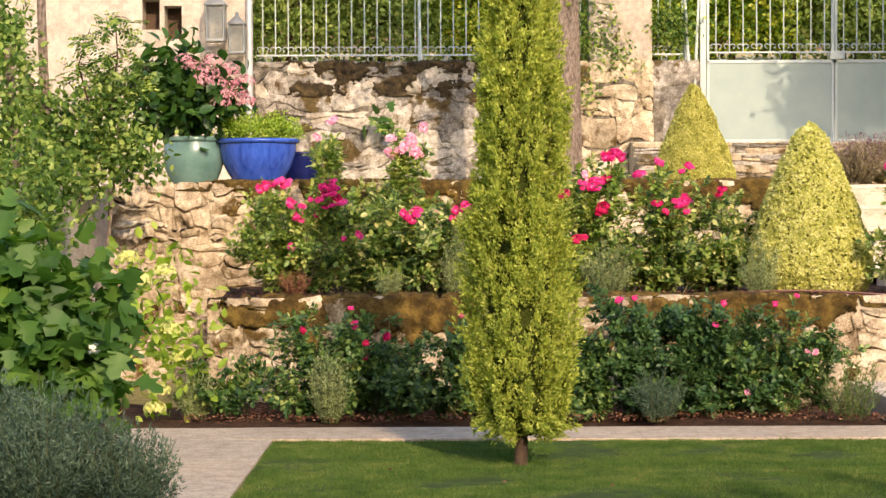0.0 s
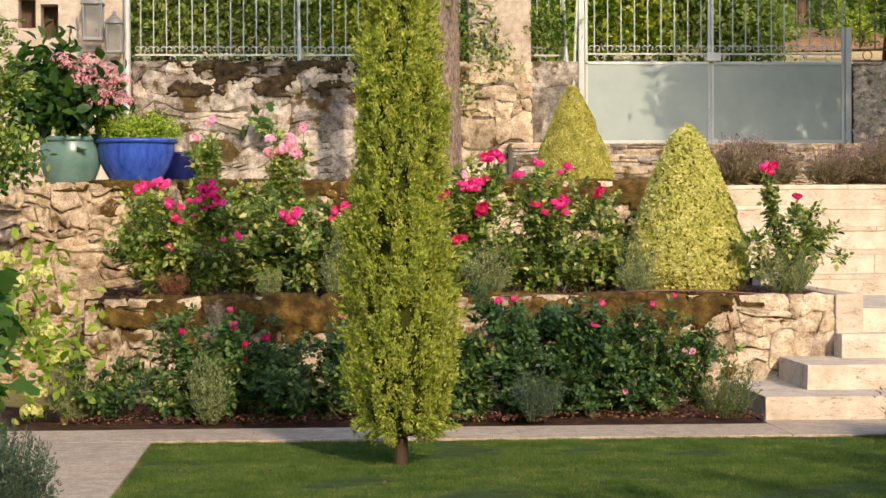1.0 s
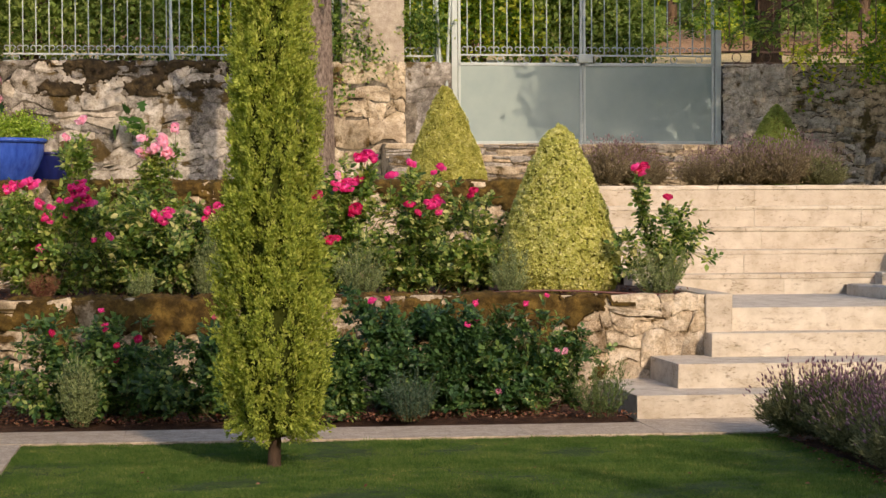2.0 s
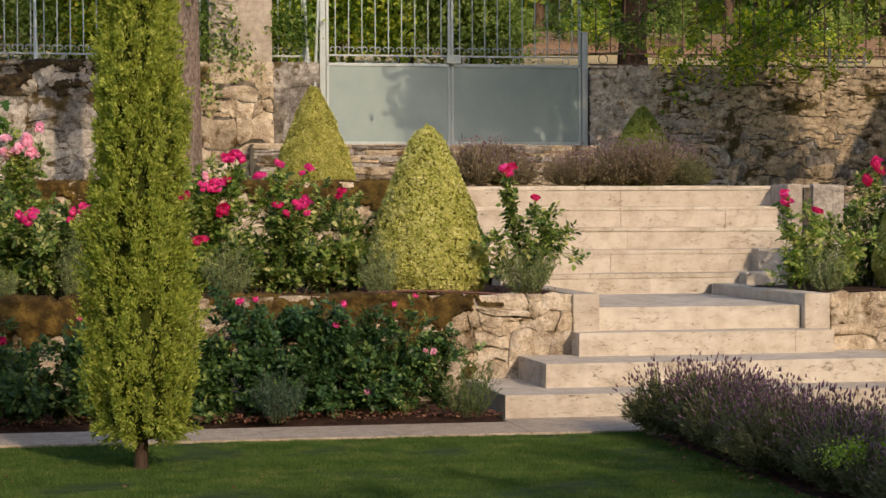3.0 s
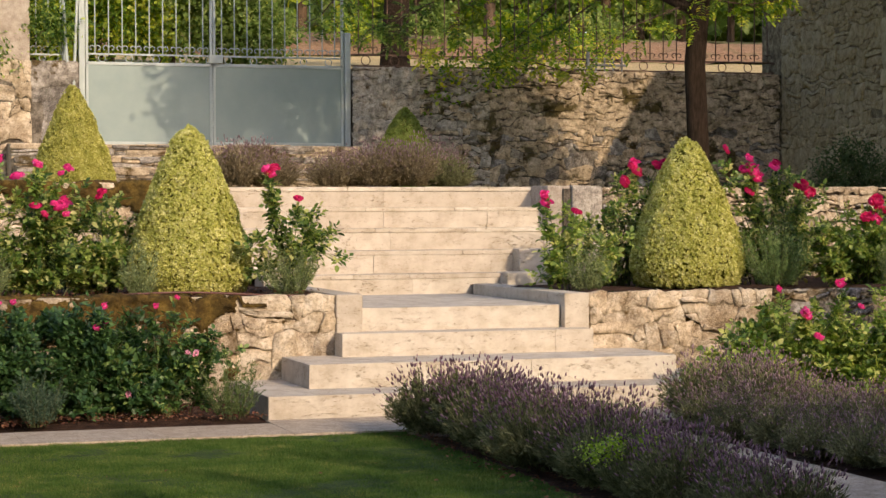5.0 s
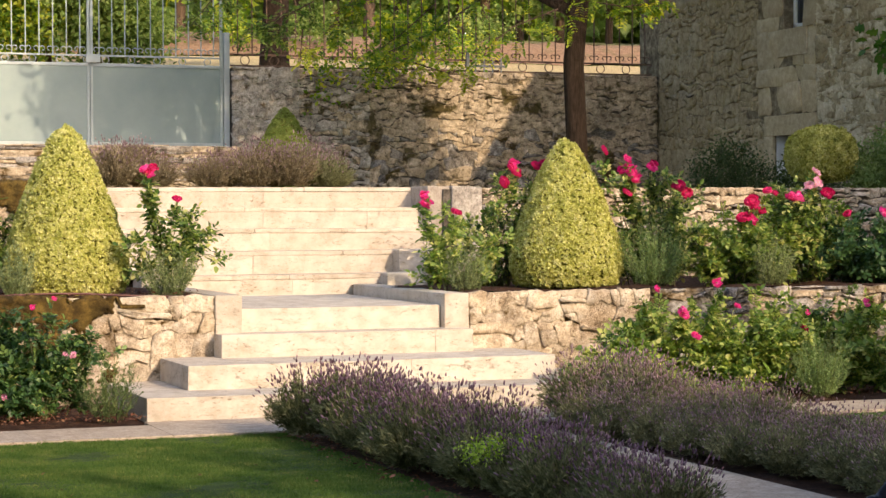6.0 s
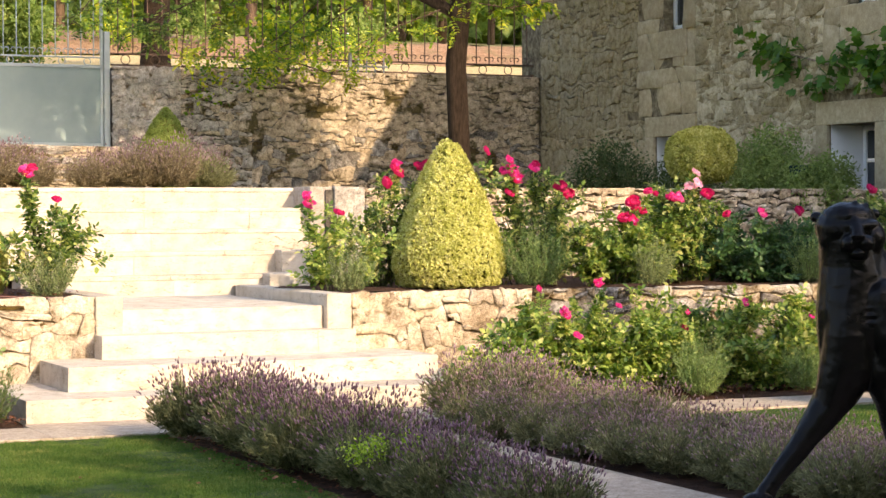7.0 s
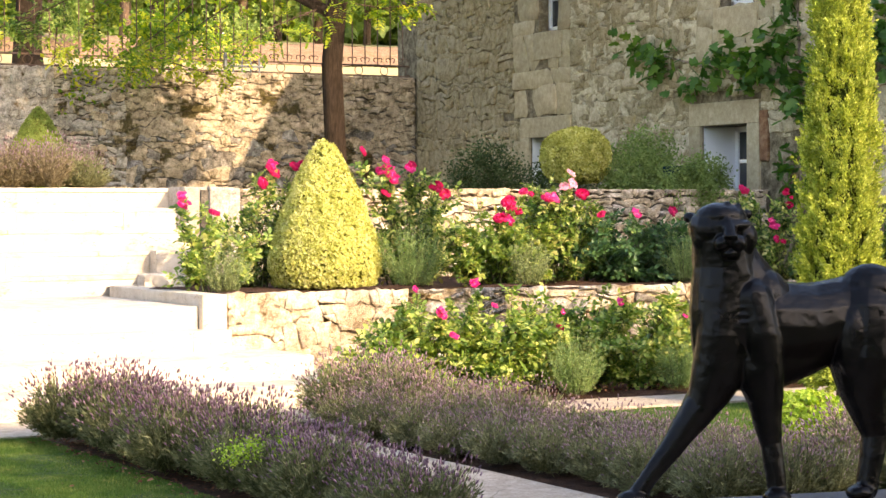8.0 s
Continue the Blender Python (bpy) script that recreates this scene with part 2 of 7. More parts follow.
def plain(name, a, b, scale=6.0, rough=0.6, metal=0.0, relief=0.3, depth=0.003, spec=0.5, stretch=None):
    """A painted, plastered or metal surface with slight mottling and relief."""
    m, n, l = mat(name)
    p = n["Principled BSDF"]
    t = tex(n, l, scale, 6, 0.65, stretch=stretch)
    r = ramp(n, [(0.3, a), (0.7, b)])
    l.new(t.outputs[0], r.inputs[0])
    l.new(r.outputs[0], p.inputs["Base Color"])
    p.inputs["Roughness"].default_value, p.inputs["Metallic"].default_value = rough, metal
    p.inputs["Specular IOR Level"].default_value = spec
    if relief:
        f = tex(n, l, scale * 9, 5, 0.7, stretch=stretch)
        bump(n, l, f.outputs[0], relief, depth, p.inputs["Normal"])
    return m


MOSS = ((0.050, 0.031, 0.010), (0.14, 0.085, 0.024))
M_STEP = travertine("step_travertine")
M_PAVE = stone("paving_stone", ((0.34, 0.285, 0.22), (0.43, 0.365, 0.285), (0.51, 0.44, 0.355)), stain=(0.24, 0.19, 0.135), stain_amount=0.5, grain=30.0, depth=0.003, pits=False)
M_RUBBLE = stone("rubble_stone", ((0.255, 0.200, 0.132), (0.442, 0.365, 0.264), (0.578, 0.497, 0.378)), stain=(0.10, 0.08, 0.06), stain_amount=0.75, moss=MOSS, moss_cut=(0.52, 0.60), depth=0.03, cracks=0.22, lumps=0.55)
M_RUBBLE_CLEAN = stone("pale_rubble_stone", ((0.378, 0.306, 0.216), (0.593, 0.508, 0.386), (0.701, 0.629, 0.513)), stain=(0.15, 0.095, 0.05), stain_amount=0.9, moss=MOSS, moss_cut=(0.60, 0.68), stain_cut=(0.47, 0.60), depth=0.03, cracks=0.22, lumps=0.55)
# Dark stain is weathering, strengthened to include dead-vine shadows on the rear wall.
M_GREY_RUBBLE = stone("lichened_stone", ((0.135, 0.122, 0.108), (0.32, 0.30, 0.275), (0.50, 0.48, 0.45)), stain=(0.05, 0.04, 0.03), stain_amount=0.9, moss=((0.045, 0.032, 0.014), (0.14, 0.095, 0.035)), moss_cut=(0.54, 0.59), depth=0.035, stain_cut=(0.46, 0.57), cracks=0.35, lumps=0.4)
M_HOUSE_STONE = stone("house_stone", ((0.248, 0.198, 0.115), (0.396, 0.331, 0.207), (0.497, 0.428, 0.290)), stain=(0.294, 0.225, 0.120), stain_amount=0.6, depth=0.010, pits=False, cracks=0.35, lumps=0.45, gritty=0.55)
M_HOUSE_DRESSED = stone("dressed_house_stone", ((0.36, 0.295, 0.19), (0.45, 0.382, 0.255), (0.53, 0.462, 0.324)), stain=(0.33, 0.26, 0.16), stain_amount=0.5, depth=0.006, pits=False, gritty=0.3)
# Paler house stone: reflected light on the near end painted into the tones.
M_HOUSE_PALE = stone("light_lifted_house_stone", ((0.37, 0.32, 0.22), (0.52, 0.465, 0.335), (0.63, 0.58, 0.445)), stain=(0.40, 0.35, 0.24), stain_amount=0.6, depth=0.010, pits=False, cracks=0.3, lumps=0.45, gritty=0.5)
M_PALE_GREY = stone("pale_grey_stone", ((0.252, 0.227, 0.197), (0.454, 0.420, 0.370), (0.588, 0.554, 0.496)), stain=(0.10, 0.085, 0.07), stain_amount=0.75, moss=MOSS, moss_cut=(0.59, 0.67), depth=0.03, cracks=0.22, lumps=0.55)
M_MORTAR = stone("lime_mortar", ((0.24, 0.18, 0.12), (0.46, 0.375, 0.27), (0.64, 0.55, 0.42)), stain=(0.08, 0.06, 0.04), stain_amount=0.85, moss=MOSS, moss_cut=(0.56, 0.64), grain=40.0, depth=0.012, per_object=False)
# Mortar coloured near black: the shade of deep joints is in its tones.
M_MORTAR_DARK = stone("shade_dark_mortar", ((0.045, 0.038, 0.03), (0.13, 0.11, 0.085), (0.25, 0.22, 0.18)), stain=(0.04, 0.032, 0.025), stain_amount=0.8, grain=40.0, depth=0.012, per_object=False)
M_RENDER = stone("lime_render", ((0.331, 0.276, 0.221), (0.423, 0.363, 0.299), (0.497, 0.437, 0.363)), stain=(0.30, 0.24, 0.18), stain_amount=0.6, grain=60.0, pits=False, depth=0.010, per_object=False)
M_SOIL = stone("bed_soil", ((0.034, 0.016, 0.009), (0.070, 0.034, 0.019), (0.12, 0.062, 0.036)), stain=(0.025, 0.014, 0.009), stain_amount=0.6, grain=70.0, depth=0.02, per_object=False)
M_GROUND = stone("dry_ground", ((0.16, 0.17, 0.05), (0.24, 0.22, 0.09), (0.36, 0.28, 0.14)), stain=(0.10, 0.12, 0.03), stain_amount=0.6, grain=30.0, pits=False, depth=0.01, per_object=False)
M_TURF = stone("turf", ((0.030, 0.060, 0.012), (0.045, 0.080, 0.017), (0.065, 0.10, 0.025)), stain=(0.06, 0.05, 0.02), stain_amount=0.4, grain=120.0, pits=False, depth=0.01, per_object=False)
M_GRASS = foliage("grass_blade", [(0.0, (0.034, 0.080, 0.016)), (0.4, (0.076, 0.138, 0.029)), (0.75, (0.132, 0.195, 0.046)), (1.0, (0.30, 0.28, 0.09))], 0.3, 0.8, 0.1, 3.4, 0.65)
M_ROSE = foliage("rose_leaf", [(0.0, (0.028, 0.064, 0.016)), (0.33, (0.100, 0.180, 0.036)), (0.68, (0.255, 0.335, 0.075)), (1.0, (0.58, 0.55, 0.22))], 0.40, 0.45, 0.4, 4.0, 0.95)
M_ROSE_GREEN = foliage("green_rose_leaf", [(0.0, (0.022, 0.058, 0.018)), (0.5, (0.064, 0.140, 0.036)), (0.85, (0.16, 0.25, 0.06)), (1.0, (0.36, 0.42, 0.13))], 0.36, 0.45, 0.4, 4.0, 0.9)
M_ROSE_YELLOW = foliage("young_rose_leaf", [(0.0, (0.055, 0.110, 0.022)), (0.4, (0.155, 0.250, 0.045)), (0.75, (0.33, 0.40, 0.09)), (1.0, (0.58, 0.57, 0.20))], 0.40, 0.45, 0.4, 4.0, 0.9)
M_ROSE_DARK = foliage("dark_rose_leaf", [(0.0, (0.018, 0.050, 0.018)), (0.5, (0.046, 0.110, 0.034)), (0.9, (0.105, 0.195, 0.055)), (1.0, (0.24, 0.32, 0.09))], 0.32, 0.45, 0.4)
M_BOX = foliage("variegated_box_leaf", [(0.0, (0.24, 0.27, 0.05)), (0.3, (0.45, 0.455, 0.12)), (0.65, (0.62, 0.60, 0.22)), (1.0, (0.80, 0.77, 0.42))], 0.35, 0.65, 0.1, 9.0, 0.65)
M_CYPRESS = foliage("golden_cypress_spray", [(0.0, (0.080, 0.120, 0.024)), (0.3, (0.215, 0.275, 0.048)), (0.65, (0.42, 0.465, 0.09)), (1.0, (0.65, 0.65, 0.20))], 0.38, 0.6, 0.1, 13.0, 0.55)
M_LAV = foliage("lavender_leaf", [(0.0, (0.055, 0.062, 0.029)), (0.5, (0.141, 0.152, 0.068)), (1.0, (0.286, 0.286, 0.143))], 0.3, 0.75, 0.15)
M_LAV_PALE = foliage("grey_lavender_leaf", [(0.0, (0.078, 0.085, 0.044)), (0.5, (0.184, 0.190, 0.092)), (1.0, (0.345, 0.339, 0.178))], 0.28, 0.7, 0.2)
M_LAV_FADED = foliage("faded_lavender_flower", [(0.0, (0.160, 0.101, 0.106)), (0.5, (0.275, 0.185, 0.193)), (1.0, (0.451, 0.325, 0.325))], 0.2, 0.8, 0.1)
M_LAV_DRY = foliage("dry_lavender_leaf", [(0.0, (0.105, 0.084, 0.050)), (0.5, (0.23, 0.185, 0.112)), (1.0, (0.41, 0.34, 0.215))], 0.25, 0.8, 0.1)
M_LAV_HEAD = foliage("lavender_flower", [(0.0, (0.110, 0.063, 0.081)), (0.5, (0.218, 0.132, 0.162)), (1.0, (0.398, 0.263, 0.297))], 0.2, 0.8, 0.1)
M_SILVER = foliage("silver_leaf", [(0.0, (0.085, 0.120, 0.048)), (0.5, (0.205, 0.255, 0.108)), (1.0, (0.40, 0.44, 0.205))], 0.3, 0.75, 0.15)
M_TREE = foliage("tree_leaf", [(0.0, (0.045, 0.10, 0.016)), (0.4, (0.13, 0.225, 0.032)), (0.7, (0.34, 0.41, 0.05)), (1.0, (0.62, 0.56, 0.09))], 0.52, 0.5, 0.3)
M_RAMBLER = foliage("rambler_leaf", [(0.0, (0.030, 0.075, 0.016)), (0.5, (0.125, 0.215, 0.042)), (1.0, (0.38, 0.45, 0.12))], 0.42, 0.5, 0.25, 3.0, 0.9)
M_BACK = foliage("hedge_leaf", [(0.0, (0.066, 0.114, 0.026)), (0.5, (0.180, 0.258, 0.060)), (1.0, (0.396, 0.444, 0.144))], 0.4, 0.6, 0.15)
M_OAKLEAF = foliage("lobed_leaf", [(0.0, (0.027, 0.078, 0.014)), (0.5, (0.062, 0.148, 0.025)), (1.0, (0.133, 0.234, 0.039))], 0.42, 0.5, 0.3)
M_PINK = foliage("pink_petal", [(0.0, (0.64, 0.030, 0.21)), (0.5, (0.83, 0.085, 0.35)), (1.0, (0.93, 0.26, 0.51))], 0.3, 0.6, 0.2)
M_RED = foliage("red_petal", [(0.0, (0.42, 0.010, 0.075)), (0.5, (0.64, 0.025, 0.14)), (1.0, (0.80, 0.09, 0.26))], 0.25, 0.6, 0.2)
M_BLUSH = foliage("pale_pink_petal", [(0.0, (0.78, 0.33, 0.47)), (0.5, (0.88, 0.52, 0.62)), (1.0, (0.94, 0.73, 0.78))], 0.35, 0.6, 0.2)
M_CREAM = foliage("cream_floret", [(0.0, (0.45, 0.48, 0.12)), (0.5, (0.62, 0.62, 0.22)), (1.0, (0.78, 0.76, 0.42))], 0.3, 0.7, 0.1)
M_STEM = plain("green_stem", (0.07, 0.09, 0.025), (0.13, 0.13, 0.05), 20)
M_WOODY = plain("bark_brown", (0.07, 0.045, 0.03), (0.17, 0.11, 0.075), 9, 0.9, relief=1.0, depth=0.02, spec=0.2, stretch=(4, 4, 0.8))
M_BARK = plain("ridged_bark", (0.12, 0.08, 0.058), (0.60, 0.47, 0.385), 11, 0.92, relief=1.0, depth=0.035, spec=0.1, stretch=(4, 4, 1.6))
M_SAGE = plain("sage_green_paint", (0.205, 0.272, 0.258), (0.245, 0.312, 0.292), 2.5, 0.42, relief=0.15)
M_IRON = plain("grey_painted_iron", (0.34, 0.39, 0.38), (0.42, 0.47, 0.45), 9, 0.45, 0.0, relief=0.2)
M_RUST = plain("rusted_iron", (0.10, 0.06, 0.04), (0.20, 0.12, 0.08), 14, 0.8, 0.2, relief=0.5)
M_BRONZE = plain("black_bronze", (0.0012, 0.0011, 0.0014), (0.0045, 0.0038, 0.0036), 4, 0.27, 0.0, relief=0.3, depth=0.010, spec=0.13)
M_WHITE = plain("white_paint", (0.80, 0.80, 0.79), (0.87, 0.87, 0.86), 4, 0.4, relief=0.1)
M_ZINC = plain("zinc_grey", (0.36, 0.36, 0.36), (0.46, 0.46, 0.45), 8, 0.45, 0.3, relief=0.2)
M_BLUE = plain("cobalt_glaze", (0.012, 0.040, 0.25), (0.045, 0.115, 0.50), 6, 0.12, relief=0.1, spec=0.6, stretch=(3, 3, 0.7))
M_TEAL = plain("celadon_glaze", (0.075, 0.15, 0.13), (0.14, 0.24, 0.21), 4.5, 0.18, relief=0.1, spec=0.6)
M_NAVY = plain("navy_glaze", (0.003, 0.005, 0.042), (0.008, 0.014, 0.095), 6, 0.2, relief=0.1, spec=0.4, stretch=(3, 3, 0.7))
M_MOSS = stone("moss_cushion", ((0.034, 0.021, 0.006), (0.088, 0.054, 0.013), (0.19, 0.122, 0.028)), stain=(0.045, 0.042, 0.010), stain_amount=0.7, grain=120.0, depth=0.012, per_object=False)
M_MOSS_DARK = stone("dry_moss", ((0.018, 0.013, 0.008), (0.045, 0.032, 0.016), (0.095, 0.066, 0.03)), stain=(0.03, 0.022, 0.014), stain_amount=0.7, grain=120.0, depth=0.012, per_object=False)
M_HOSE = plain("brown_hose", (0.09, 0.03, 0.022), (0.14, 0.05, 0.035), 6, 0.5, relief=0.1)
m_, n_, l_ = mat("window_glass")
n_["Principled BSDF"].inputs["Base Color"].default_value = (0.03, 0.035, 0.04, 1)
n_["Principled BSDF"].inputs["Roughness"].default_value = 0.05
n_["Principled BSDF"].inputs["Specular IOR Level"].default_value = 0.8
M_GLASS = m_
M_DRY = foliage("dry_herb", [(0.0, (0.11, 0.045, 0.025)), (0.5, (0.21, 0.095, 0.055)), (1.0, (0.34, 0.19, 0.11))], 0.2, 0.8, 0.1)
M_LITTER = foliage("fallen_leaf", [(0.0, (0.07, 0.028, 0.018)), (0.5, (0.17, 0.072, 0.042)), (1.0, (0.33, 0.18, 0.10))], 0.1, 0.8, 0.1)
M_STRAW = stone("straw_field", ((0.40, 0.29, 0.12), (0.52, 0.39, 0.18), (0.62, 0.48, 0.25)), stain=(0.30, 0.26, 0.09), stain_amount=0.5, grain=12.0, pits=False, depth=0.02, per_object=False)
M_EARTH = stone("red_earth", ((0.22, 0.12, 0.06), (0.30, 0.175, 0.095), (0.38, 0.24, 0.14)), stain=(0.11, 0.11, 0.035), stain_amount=0.8, grain=12.0, pits=False, depth=0.03, per_object=False)
# Core colour carries the shade seen in gaps between box leaves.
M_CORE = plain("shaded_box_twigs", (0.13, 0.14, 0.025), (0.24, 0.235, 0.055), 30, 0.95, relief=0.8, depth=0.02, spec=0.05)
# Dark core colour: the shade between cypress sprays is put into it.
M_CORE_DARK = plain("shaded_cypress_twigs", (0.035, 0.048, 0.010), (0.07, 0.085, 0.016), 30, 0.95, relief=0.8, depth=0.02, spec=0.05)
M_HYDRANGEA = foliage("hydrangea_leaf", [(0.0, (0.010, 0.038, 0.008)), (0.5, (0.03, 0.085, 0.014)), (1.0, (0.09, 0.17, 0.025))], 0.3, 0.4, 0.45)
M_MAUVE = foliage("mauve_floret", [(0.0, (0.44, 0.13, 0.18)), (0.5, (0.58, 0.28, 0.32)), (1.0, (0.74, 0.50, 0.47))], 0.3, 0.7, 0.1)
M_LIME = foliage("lime_leaf", [(0.0, (0.12, 0.20, 0.025)), (0.5, (0.27, 0.40, 0.05)), (1.0, (0.52, 0.58, 0.12))], 0.45, 0.5, 0.3)
M_VINE = foliage("vine_leaf", [(0.0, (0.028, 0.08, 0.016)), (0.5, (0.065, 0.155, 0.028)), (1.0, (0.16, 0.26, 0.045))], 0.38, 0.5, 0.3)
M_BROWN_RUBBLE = stone("brown_rubble_stone", ((0.22, 0.175, 0.12), (0.47, 0.39, 0.285), (0.64, 0.54, 0.41)), stain=(0.08, 0.066, 0.05), stain_amount=0.8, moss=((0.05, 0.042, 0.02), (0.13, 0.10, 0.035)), moss_cut=(0.56, 0.63), depth=0.022, cracks=0.3, lumps=0.5)
M_RUST_STONE = stone("rust_stained_stone", ((0.17, 0.085, 0.045), (0.28, 0.15, 0.085), (0.40, 0.26, 0.16)), stain=(0.13, 0.065, 0.035), stain_amount=0.6, depth=0.006, pits=False, gritty=0.4)
M_SLATE = plain("dark_slate", (0.03, 0.03, 0.034), (0.06, 0.06, 0.065), 5, 0.6, relief=0.3)
# House mortar darkened so its colour supplies the shadow inside open joints.
M_HOUSE_MORTAR = stone("house_mortar", ((0.085, 0.064, 0.038), (0.20, 0.16, 0.10), (0.36, 0.30, 0.20)), stain=(0.07, 0.052, 0.03), stain_amount=0.6, grain=40.0, depth=0.012, pits=False, per_object=False, gritty=0.5)
M_GREYGREEN = foliage("grey_green_leaf", [(0.0, (0.025, 0.052, 0.032)), (0.5, (0.068, 0.115, 0.072)), (1.0, (0.19, 0.25, 0.165))], 0.3, 0.75, 0.15, 7.0, 0.6)
M_SAGE_LEAF = foliage("dull_green_leaf", [(0.0, (0.05, 0.085, 0.03)), (0.5, (0.11, 0.16, 0.055)), (1.0, (0.22, 0.27, 0.10))], 0.3, 0.65, 0.2)
M_HEDGE = foliage("clipped_hedge", [(0.0, (0.02, 0.05, 0.012)), (0.5, (0.05, 0.10, 0.02)), (1.0, (0.10, 0.16, 0.03))], 0.0, 0.8, 0.1)
M_LANTERN = plain("dark_zinc", (0.16, 0.17, 0.17), (0.24, 0.25, 0.25), 8, 0.5, 0.3, relief=0.2)

M_PLANTER = plain("dark_teal_paint", (0.008, 0.024, 0.022), (0.016, 0.042, 0.037), 5, 0.8, relief=0.2, spec=0.1)
m_, n_, l_ = mat("lantern_glass")
n_["Principled BSDF"].inputs["Base Color"].default_value = (0.3, 0.32, 0.3, 1)
n_["Principled BSDF"].inputs["Roughness"].default_value = 0.08
n_["Principled BSDF"].inputs["Alpha"].default_value = 0.14
M_LANTERN_GLASS = m_
# Bark darkened: the crowns' shade on these trunks is in the colour.
M_SHADED_BARK = plain("shaded_bark", (0.026, 0.018, 0.012), (0.090, 0.060, 0.041), 9, 0.92, relief=1.0, depth=0.04, spec=0.1, stretch=(5, 5, 0.9))
# Yellower tree leaf: sunlight on two boughs is put into the colour.
M_TREE_SUNLIT = foliage("sunlit_tree_leaf", [(0.0, (0.12, 0.19, 0.02)), (0.5, (0.34, 0.40, 0.045)), (1.0, (0.66, 0.60, 0.11))], 0.5, 0.5, 0.25, 3.0, 0.7)
M_HERB = foliage("green_herb_leaf", [(0.0, (0.085, 0.145, 0.050)), (0.5, (0.21, 0.30, 0.105)), (1.0, (0.40, 0.48, 0.20))], 0.35, 0.7, 0.15, 6.0, 0.6)
M_YARD_LEAF = foliage("yard_shrub_leaf", [(0.0, (0.08, 0.13, 0.04)), (0.5, (0.18, 0.25, 0.075)), (1.0, (0.34, 0.40, 0.14))], 0.35, 0.65, 0.15, 2.5, 0.4)
# Duller box leaf: shade on the cone by the rear wall, as colour.
M_BOX_SHADED = foliage("shaded_box_leaf", [(0.0, (0.10, 0.14, 0.035)), (0.4, (0.19, 0.25, 0.06)), (1.0, (0.36, 0.40, 0.13))], 0.35, 0.65, 0.1, 9.0, 0.5)
M_BOX_OLIVE = foliage("olive_box_leaf", [(0.0, (0.20, 0.215, 0.045)), (0.3, (0.38, 0.375, 0.09)), (0.65, (0.54, 0.51, 0.16)), (1.0, (0.70, 0.66, 0.30))], 0.35, 0.65, 0.1, 9.0, 0.6)
M_YARD_DARK = foliage("dark_yard_leaf", [(0.0, (0.030, 0.055, 0.020)), (0.5, (0.070, 0.105, 0.040)), (1.0, (0.15, 0.17, 0.07))], 0.3, 0.65, 0.15, 2.5, 0.4)

# ---- plan (metres): x along the terrace walls, y away from the standpoint ----
REAR, HOUSE_X, TERRACE = 26.0, 13.3, 1.63
WALL1, WALL2 = 14.42, 17.7
BED1, BED2 = 0.03, 0.76
STEP_Y = [13.08, 13.58, 14.19, 14.48, 16.80, 17.10, 17.40, 17.70, 18.00]
STEP_Z = [0.17, 0.34, 0.51, 0.68, 0.857, 1.057, 1.255, 1.445, 1.632]
STEP_X = [(2.91, 6.50), (3.31, 6.09), (3.71, 5.68), (3.93, 5.52), (3.70, 5.86), (3.66, 6.30), (3.62, 6.60), (3.60, 6.73), (3.58, 6.78)]


def structure(ob, label, category):
    return tagged(ob, label, category, kind="structure")


def sheet(name, x0, x1, y0, y1, z, material, label, category, step=0.25, rough=0.0, slope=None):
    """A level piece of ground with slight unevenness."""
    nx, ny = max(2, int((x1 - x0) / step) + 1), max(2, int((y1 - y0) / step) + 1)
    gx, gy = np.meshgrid(np.linspace(x0, x1, nx), np.linspace(y0, y1, ny))
    gz = np.array([noise.noise((x * 1.7, y * 1.7, z)) * rough for x, y in zip(gx.ravel(), gy.ravel())]) + z
    if slope:
        gz = gz + np.array([slope(x, y) for x, y in zip(gx.ravel(), gy.ravel())])
    verts = np.stack([gx.ravel(), gy.ravel(), gz], 1)
    i, j = np.meshgrid(np.arange(ny - 1), np.arange(nx - 1), indexing="ij")
    a = (i * nx + j).ravel()
    faces = np.stack([a, a + 1, a + nx + 1, a + nx], 1)
    return structure(put(name, mesh_from(name, verts, faces, True), material), label, category)


ground = sheet("ground", -400, 400, -300, 700, -0.10, M_GROUND, "dry grassy ground around the garden", "ground", 50)
lawn = sheet("lawn", -1.03, 3.57, -7.0, 12.19, 0.0, M_TURF, "mown green lawn beside pale paving", "lawn", 0.25, 0.012)
sheet("lawn_right", 6.45, 13.2, -7.0, 11.89, 0.0, M_TURF, "mown green lawn behind the lavender", "lawn", 0.25, 0.012)
sheet("bed_lower", -4.2, 2.95, 12.84, WALL1 + 0.05, BED1 - 0.02, M_SOIL, "dark soil bed below the lower wall", "soil", 0.08, 0.035)
sheet("bed_lower_right", 6.4, 13.2, 12.52, WALL1 + 0.05, BED1 - 0.02, M_SOIL, "dark soil bed below the lower wall", "soil", 0.08, 0.035)
sheet("bed_upper", -1.72, 3.92, WALL1 + 0.16, WALL2 + 0.1, BED2, M_SOIL, "dark soil bed between the two walls", "soil", 0.08, 0.05)
sheet("bed_upper_right", 5.56, 13.2, WALL1 + 0.16, WALL2 + 0.1, BED2, M_SOIL, "dark soil bed between the two walls", "soil", 0.08, 0.05)
sheet("bed_lavender", 3.56, 4.29, 5.0, 12.15, -0.004, M_SOIL, "soil under the lavender", "soil", 0.08, 0.03)
sheet("bed_lavender_right", 5.21, 6.5, 5.0, 12.15, -0.004, M_SOIL, "soil under the lavender", "soil", 0.08, 0.03)
